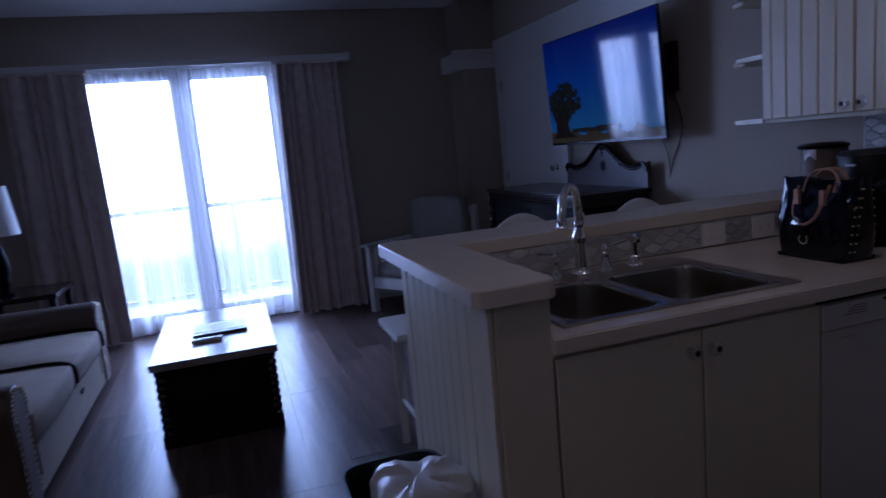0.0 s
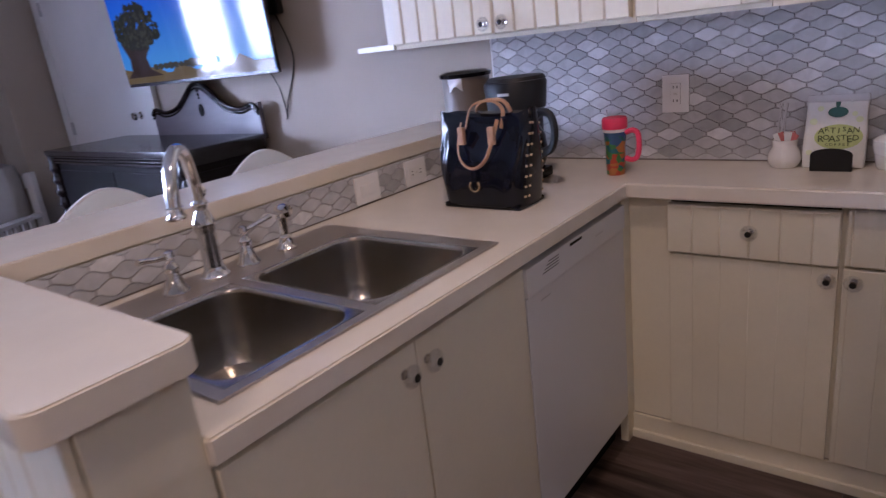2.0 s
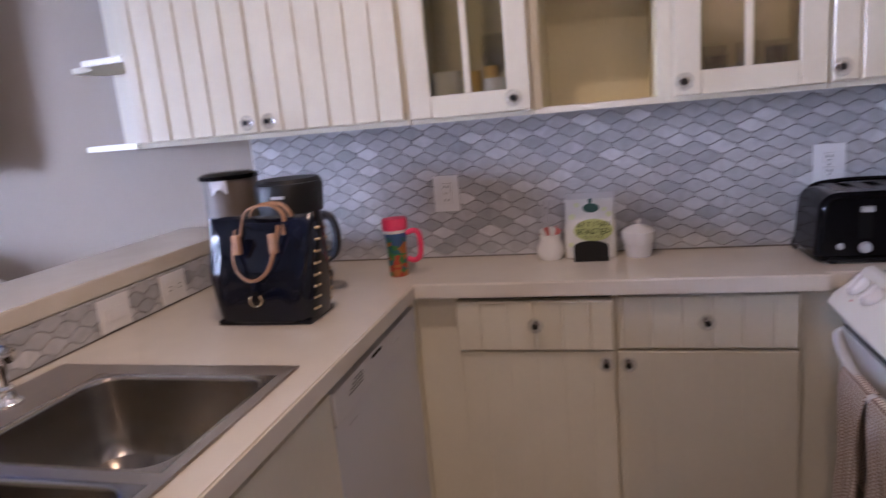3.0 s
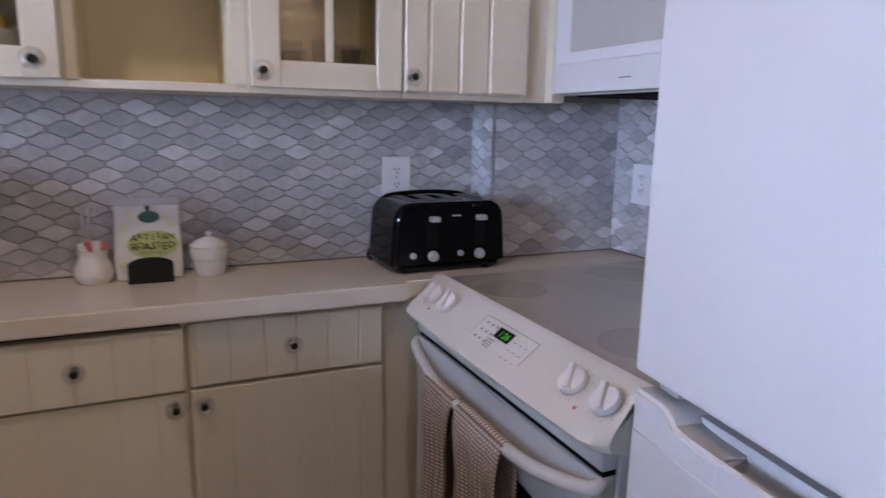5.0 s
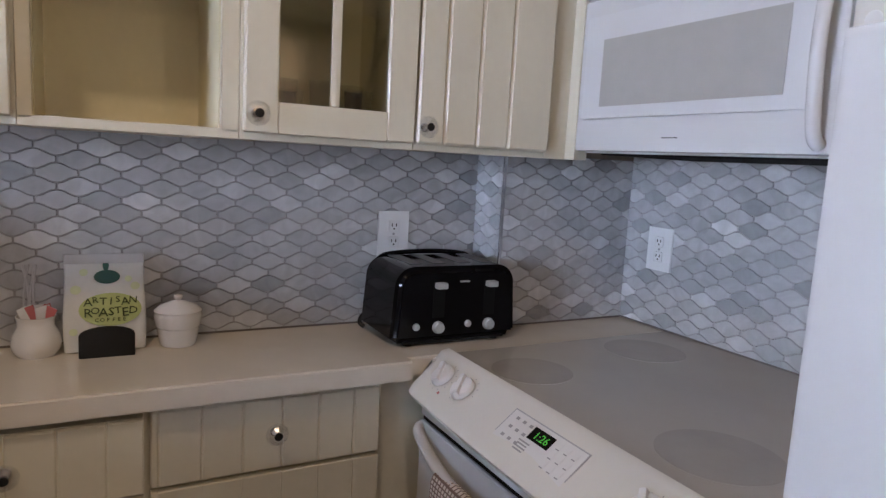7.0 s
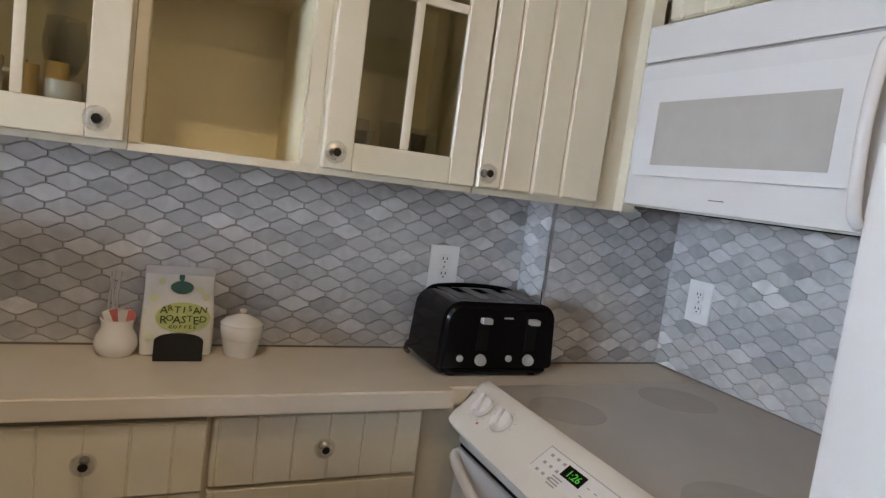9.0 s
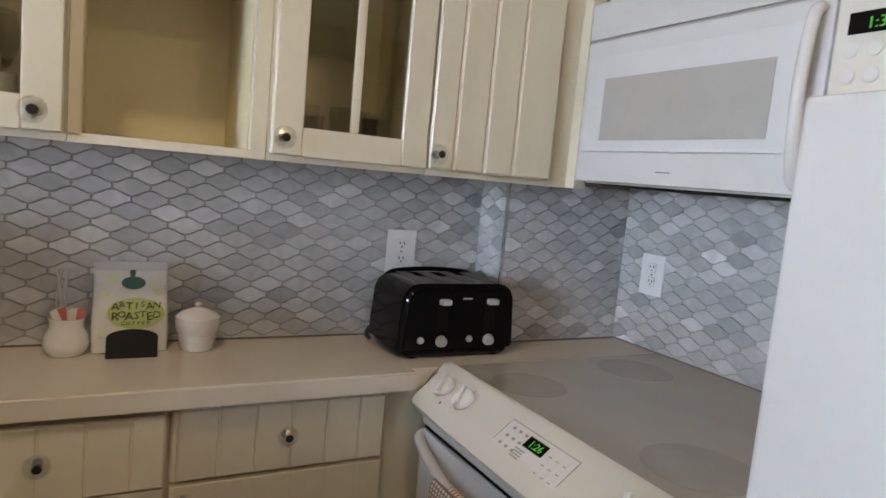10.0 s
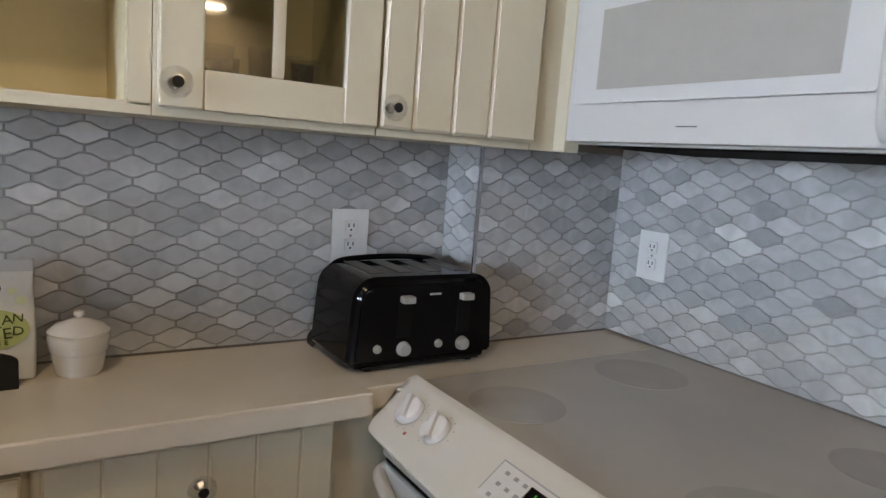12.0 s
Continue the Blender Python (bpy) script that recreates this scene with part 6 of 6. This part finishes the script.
# drip coffee maker and bucket behind the bag
cm = thing("coffee_maker", (3.64, 1.76, CTR), "black drip coffee maker with glass pot", "coffee maker")
part("base", box((3.52, 1.74, CTR), (3.74, 1.905, CTR + 0.035), 0.012), BLACK_GLOSS, cm)
part("column", box((3.67, 1.765, CTR + 0.035), (3.74, 1.90, CTR + 0.245), 0.012), BLACK, cm)
part("brew_head", lathe([(0.0, 0.232), (0.082, 0.232), (0.094, 0.242), (0.101, 0.318), (0.096, 0.328), (0.0, 0.332)], (3.63, 1.80, CTR), 30), BLACK, cm)
part("lid", lathe([(0.0, 0.332), (0.096, 0.329), (0.088, 0.340), (0.0, 0.344)], (3.635, 1.80, CTR), 30), BLACK, cm)
part("badge", box((3.526, 1.765, CTR + 0.29), (3.530, 1.805, CTR + 0.298)), GREY_PLASTIC, cm)
part("pot", lathe([(0.0, 0.04), (0.058, 0.04), (0.078, 0.075), (0.084, 0.11), (0.078, 0.155), (0.056, 0.195), (0.052, 0.222), (0.0, 0.222)], (3.605, 1.778, CTR), 30), BLACK_GLOSS, cm)
part("pot_handle", tube([(3.585, 1.725, CTR + 0.212), (3.578, 1.685, CTR + 0.232), (3.574, 1.652, CTR + 0.222), (3.572, 1.640, CTR + 0.175), (3.574, 1.652, CTR + 0.125), (3.582, 1.690, CTR + 0.105)], 0.0115, 10, flat=1.5), BLACK, cm)
ib = thing("ice_bucket", (3.62, 2.0, CTR), "taupe bucket with dark lid and a white liner", "bucket")
part("bucket_body", lathe([(0.0, 0.0), (0.072, 0.0), (0.076, 0.01), (0.082, 0.35), (0.0, 0.35)], (3.66, 2.01, CTR), 28), BUCKET, ib)
part("lid", lathe([(0.0, 0.350), (0.088, 0.350), (0.09, 0.362), (0.07, 0.370), (0.0, 0.372)], (3.66, 2.01, CTR), 28), BLACK_GLOSS, ib, "dark flat lid")
lin = bmesh.new()
rows = []
for j in range(4):
    rows.append([lin.verts.new((3.66 + (0.0845 + 0.003 * math.sin(7 * a + j)) * math.cos(a), 2.01 + (0.0845 + 0.003 * math.sin(7 * a + j)) * math.sin(a), CTR + 0.348 - j * (0.011 + 0.003 * math.sin(9 * a)))) for a in (radians(172 + 2.6 * k) for k in range(14))])
for p, q in zip(rows, rows[1:]):
    for k in range(13):
        lin.faces.new((p[k], p[k + 1], q[k + 1], q[k]))
bmesh.ops.recalc_face_normals(lin, faces=lin.faces)
bmesh.ops.solidify(lin, geom=list(lin.faces), thickness=0.002)
part("liner", lin, BAG_FILM, ib, "white plastic liner over the rim")

# ---- stools at the bar, waste bin ----
def bar_stool(x, y, back, label):
    s = thing("bar_stool", (x, y, 0), label, "stool", "stools at the bar")
    part("seat", box((x - 0.19, y - 0.18, 0.595), (x + 0.19, y + 0.18, 0.63), 0.015), WHITE_WOOD, s)
    lx, splay = (0.155, 1.15) if back else (0.115, 1.0)
    for dx in (-lx, lx):
        for dy in (-0.145, 0.145):
            part("leg", rod((x + dx * splay, y + dy * splay, 0), (x + dx, y + dy, 0.598), 0.02, 0.024, 12), WHITE_WOOD, s)
        part("stretcher", rod((x + dx * (1 + splay) / 2, y - 0.155, 0.22), (x + dx * (1 + splay) / 2, y + 0.155, 0.22), 0.012, seg=10), WHITE_WOOD, s)
    part("foot_rest", rod((x - lx * 1.08, y - 0.158, 0.3), (x + lx * 1.08, y - 0.158, 0.3), 0.012, seg=10), WHITE_WOOD, s)
    if back:
        yb = y + 0.165
        for dx in (-0.15, 0.15):
            part("back_post", rod((x + dx, yb, 0.62), (x + dx, yb + 0.04, 0.98), 0.016, 0.014, 12), WHITE_WOOD, s)
        ar = [(x - 0.175, 0.90)] + [(x - 0.175 + 0.35 * k / 14, 0.975 + 0.085 * math.sin(math.pi * k / 14) ** 1.1) for k in range(15)] + [(x + 0.175, 0.90)]
        part("back_board", prism(ar, yb + 0.022, yb + 0.046, "y", 0.006), WHITE_WOOD, s)
        for dx in (-0.08, 0.0, 0.08):
            part("spindle", rod((x + dx, yb + 0.005, 0.628), (x + dx, yb + 0.034, 0.905), 0.009, seg=10), WHITE_WOOD, s)


bar_stool(2.76, 2.66, True, "white wooden bar stool with an arched back")
bar_stool(3.41, 2.66, True, "white wooden bar stool tucked under the bar")
bar_stool(2.25, 2.86, False, "white wooden backless stool by the bar end")

bn = thing("waste_bin", (1.83, 1.74, 0), "black waste bin with a white bag liner", "bin")
wall_ = bmesh.new()
BX, BY = 1.815, 1.735
rings = []
for z, gx, gy in ((0.0, 0.115, 0.13), (0.02, 0.12, 0.135), (0.475, 0.148, 0.17), (0.492, 0.154, 0.176), (0.492, 0.142, 0.164), (0.05, 0.11, 0.125)):
    rings.append([wall_.verts.new((BX + gx * (abs(math.cos(a)) ** 0.4) * (1 if math.cos(a) > 0 else -1), BY + gy * (abs(math.sin(a)) ** 0.4) * (1 if math.sin(a) > 0 else -1), z)) for a in (2 * math.pi * k / 32 for k in range(32))])
for p, q in zip(rings, rings[1:]):
    for k in range(32):
        wall_.faces.new((p[k], p[(k + 1) % 32], q[(k + 1) % 32], q[k]))
wall_.faces.new(rings[0][::-1])
wall_.faces.new(rings[-1])
part("shell", wall_, BINBLACK, bn)
ln = bmesh.new()
rings = []
for j, (z, g) in enumerate(((0.36, 1.0), (0.43, 1.05), (0.485, 1.08), (0.512, 1.0), (0.526, 0.82), (0.532, 0.55), (0.528, 0.2))):
    rings.append([ln.verts.new((BX + 0.045 + (0.122 * g + 0.009 * math.sin(5 * a + j)) * (abs(math.cos(a)) ** 0.6) * (1 if math.cos(a) > 0 else -1), BY - 0.055 + (0.132 * g + 0.009 * math.sin(7 * a + 2 * j)) * (abs(math.sin(a)) ** 0.6) * (1 if math.sin(a) > 0 else -1), z + 0.008 * math.sin(3 * a + 1) + 0.005 * math.sin(9 * a + j))) for a in (2 * math.pi * k / 56 for k in range(56))])
for p, q in zip(rings, rings[1:]):
    for k in range(56):
        ln.faces.new((p[k], p[(k + 1) % 56], q[(k + 1) % 56], q[k]))
ln.faces.new(rings[-1])
part("bag_liner", ln, BAG_FILM, bn, "crumpled white plastic liner")

# ---- ceiling lamps: a recessed one over the kitchen, an added unseen one, a hanging disc in the hall ----
# neither recessed light is seen; the second is added to brighten base cabinets
for x, y in ((2.72, 1.32), (1.1, 0.9)):
    l = thing("recessed_light", (x, y, CEILING - 0.01), "round recessed ceiling light, unseen, warm and lit", "lamp", "recessed ceiling lights")
    part("trim_ring", lathe([(0.062, 0.004), (0.085, 0.004), (0.088, 0.0095), (0.060, 0.0095)], (x, y, CEILING - 0.011), 28), TRIM, l)
    part("lens", lathe([(0.0, 0.006), (0.06, 0.006), (0.06, 0.008), (0.0, 0.008)], (x, y, CEILING - 0.011), 28), LENS, l)
hx, hy, hz = -1.08, -0.40, 2.45
hl = thing("ceiling_light", (hx, hy, CEILING), "warm disc light hanging from the hall ceiling, lit", "lamp")
part("canopy", lathe([(0.0, -0.03), (0.045, -0.028), (0.06, -0.012), (0.06, -0.0005)], (hx, hy, CEILING), 28), CHROME, hl)
part("stem", rod((hx, hy, hz + 0.03), (hx, hy, CEILING - 0.02), 0.007), CHROME, hl)
part("pan", lathe([(0.090, 0.006), (0.100, 0.01), (0.088, 0.03), (0.02, 0.036), (0.0, 0.036)], (hx, hy, hz), 32), TRIM, hl)
part("lens", lathe([(0.0, 0.012), (0.084, 0.012), (0.084, 0.016), (0.0, 0.016)], (hx, hy, hz), 32), LENS, hl)
# the middle entry is the added fill for the base cabinets
for lx, ly, lz, size, watts in ((2.72, 1.32, CEILING - 0.02, 0.13, LAMP_WATTS), (1.1, 0.9, CEILING - 0.02, 0.13, LAMP_WATTS * 1.1), (hx, hy, hz - 0.004, 0.17, HALL_WATTS)):
    ld = bpy.data.lights.new("warm_lamp", "AREA")
    ld.shape, ld.size, ld.energy, ld.color = "DISK", size, watts, (1.0, 0.73, 0.46)
    lo = new("warm_lamp", ld)
    lo.location = (lx, ly, lz)

# ---- backsplash tiles: wavy marble pieces on grout ----
TW, TS, TA, JOINT = 0.0808, 0.0283, 0.0074, 0.0023


def wave_tile(u0, row, lo_u, hi_u, lo_v, hi_v, v_base):
    """Outline of one piece: u along the wall, v up, cut to the tiled field."""
    vc = v_base + row * TS
    uc = u0
    pts = []
    n = 10
    for k in range(n + 1):
        u = -TW / 2 + JOINT / 2 + (TW - JOINT) * k / n
        pts.append((uc + u, vc - TS / 2 + JOINT / 2 - TA * math.cos(2 * math.pi * u / TW)))
    for k in range(n + 1):
        u = TW / 2 - JOINT / 2 - (TW - JOINT) * k / n
        pts.append((uc + u, vc + TS / 2 - JOINT / 2 + TA * math.cos(2 * math.pi * u / TW)))
    whole = all(lo_u <= u <= hi_u and lo_v <= v <= hi_v for u, v in pts)
    if whole:
        return [(u - uc, v - vc) for u, v in pts], (uc, vc), True
    for axis, lim, sgn in ((0, lo_u, 1), (0, hi_u, -1), (1, lo_v, 1), (1, hi_v, -1)):
        out = []
        for i, p in enumerate(pts):
            q = pts[(i + 1) % len(pts)]
            a, b = sgn * (p[axis] - lim), sgn * (q[axis] - lim)
            if a >= 0:
                out.append(p)
            if (a > 0 > b) or (a < 0 < b):
                f = a / (a - b)
                out.append((p[0] + (q[0] - p[0]) * f, p[1] + (q[1] - p[1]) * f))
        pts = out
        if len(pts) < 3:
            return None
    us, vs_ = [p[0] for p in pts], [p[1] for p in pts]
    if max(us) - min(us) < 0.004 or max(vs_) - min(vs_) < 0.004:
        return None
    return [(u - uc, v - vc) for u, v in pts], (uc, vc), False


def tile_mesh(outline):
    """A thin piece with a slightly drawn-in front rim; its front looks along +z of its own space."""
    cu_, cv_ = sum(p[0] for p in outline) / len(outline), sum(p[1] for p in outline) / len(outline)
    back = [(u, v, 0.0) for u, v in outline]
    front = [(cu_ + (u - cu_) * 0.975, cv_ + (v - cv_) * 0.955, 0.0042) for u, v in outline]
    n = len(outline)
    faces = [tuple(range(n, 2 * n))] + [(i, (i + 1) % n, n + (i + 1) % n, n + i) for i in range(n)]
    return back + front, faces


def tiled_field(name, frame_m, lo_u, hi_u, lo_v, hi_v, label, near=None, u_shift=0.0):
    """Grout bed and pieces. frame_m takes (u, v, out) into the world. near: the stretch of u whose pieces are parts."""
    bed = bmesh.new()
    for a, b, c in (((lo_u, lo_v), (hi_u, hi_v), 0.0),):
        box((a[0], a[1], 0.0005), (b[0], b[1], 0.0022), bm=bed)
    bmesh.ops.transform(bed, matrix=frame_m, verts=bed.verts)
    wall = structure(name, bed, GROUT, label, "backsplash")
    shared = None
    jv, jf = [], []
    rows = int((hi_v - lo_v) / TS) + 2
    for r in range(-1, rows):
        k0 = int((lo_u - u_shift) / TW) - 1
        for k in range(k0, int((hi_u - u_shift) / TW) + 2):
            u0 = u_shift + k * TW + (TW / 2 if r % 2 else 0)
            got = wave_tile(u0, r, lo_u, hi_u, lo_v, hi_v, lo_v)
            if not got:
                continue
            outline, (uc, vc), whole = got
            verts, faces = tile_mesh(outline)
            if near and not near[0] < uc < near[1]:
                base = len(jv)
                jv += [(u + uc, v + vc, w + 0.0018) for u, v, w in verts]
                jf += [tuple(base + i for i in f) for f in faces]
                continue
            if whole and shared:
                me = shared
            else:
                me = bpy.data.meshes.new("tile")
                me.from_pydata(verts, [], faces)
                me.materials.append(MARBLE)
                if whole:
                    shared = me
            ob = new("tile", me)
            ob.parent = wall
            ob.matrix_local = frame_m @ Matrix.Translation((uc, vc, 0.0018)) @ Matrix.Rotation(rt.uniform(-0.006, 0.006), 4, "Y")
    if jv:
        me = bpy.data.meshes.new("more_tiles")
        me.from_pydata(jv, [], jf)
        me.materials.append(MARBLE_JOINED)
        ob = new("more_tiles", me)
        ob.parent = wall
        ob.matrix_local = frame_m
        ob["kind"] = "stuff"


ON_EAST = Matrix(((0, 0, -1, EAST), (-1, 0, 0, 0), (0, 1, 0, 0), (0, 0, 0, 1)))       # u runs south
ON_CHASE = Matrix(((0, 0, -1, 3.859), (-1, 0, 0, 0), (0, 1, 0, 0), (0, 0, 0, 1)))
ON_SOUTH = Matrix(((-1, 0, 0, 0), (0, 0, 1, SOUTH), (0, 1, 0, 0), (0, 0, 0, 1)))      # u runs west
ON_STRIP = Matrix(((-1, 0, 0, 0), (0, 0, 1, -0.004), (0, 1, 0, 0), (0, 0, 0, 1)))
ON_KNEE = Matrix(((1, 0, 0, 0), (0, 0, -1, KNEE + 0.006), (0, 1, 0, 0), (0, 0, 0, 1)))
tiled_field("backsplash_east", ON_EAST, -2.107, -0.001, CTR + 0.003, 1.386, "grey marble wave-tile backsplash with grey grout", near=(-1.46, 0.1), u_shift=-0.0185)
tiled_field("backsplash_corner", ON_CHASE, 0.004, 0.451, CTR + 0.003, 1.386, "marble wave tiles on the boxed-out corner", u_shift=0.02)
tiled_field("backsplash_strip", ON_STRIP, -3.994, -3.862, CTR + 0.003, 1.386, "narrow tiled return of the boxed-out corner")
tiled_field("backsplash_south", ON_SOUTH, -3.855, -2.76, CTR + 0.003, 1.44, "marble wave-tile backsplash behind the cooktop")
tiled_field("backsplash_bar", ON_KNEE, 2.20, 3.995, CTR + 0.003, 1.018, "low band of marble wave tiles under the bar", u_shift=0.03)
SEALANT = surface("grey_brown_sealant", (0.16, 0.14, 0.125), 0.7, bump=0.1)
seal = box((3.9915, 0.0, CTR + 0.0002), (3.994, 2.10, CTR + 0.0045))
box((3.8505, -0.448, CTR + 0.0002), (3.853, -0.004, CTR + 0.0045), bm=seal)
box((2.77, -0.449, CTR + 0.0028), (3.8505, -0.4465, CTR + 0.0065), bm=seal)
box((2.20, 2.1545, CTR + 0.0002), (3.99, 2.157, CTR + 0.0035), bm=seal)
structure("trim_sealant", seal, SEALANT, "thin dark sealant line between countertop and tiles", "sealant")
structure("edge_trim", box((3.8525, -0.0035, CTR + 0.002), (3.8575, 0.0045, 1.386), 0.001), CHROME, "slim bright metal edge trim on the tiled corner", "trim")
structure("edge_trim_north", box((3.994, 2.1075, CTR + 0.002), (EAST, 2.113, 1.386), 0.001), TRIM, "slim pale trim ending the tiled field", "trim")

# ---- floor: long planks over a dark bed ----
fl = structure("floor", box((WEST - 0.15, -3.15, -0.15), (EAST + 0.15, NORTH + 0.15, -0.005)), UNDERFLOOR, "dark oak plank floor", "floor")
PW, PL = 0.185, 1.22
me_cache = {}
rp = random.Random(21)
x = WEST
while x < EAST:
    y = -3.0 - rp.uniform(0.1, 1.1)
    w = min(PW, EAST - x)
    while y < NORTH:
        y0, y1 = max(y, -3.0), min(y + PL, NORTH + 0.02)
        if y1 - y0 > 0.03:
            key = (round(w, 4), round(y1 - y0, 3))
            if key not in me_cache:
                b2 = box((0.0007, 0.0007, -0.006), (key[0] - 0.0007, key[1] - 0.0007, 0.0))
                me = bpy.data.meshes.new("plank")
                b2.to_mesh(me)
                b2.free()
                me.materials.append(PLANK)
                me_cache[key] = me
            ob = new("plank", me_cache[key])
            ob.parent = fl
            ob.location = (x, y0, 0)
        y += PL
    x += PW
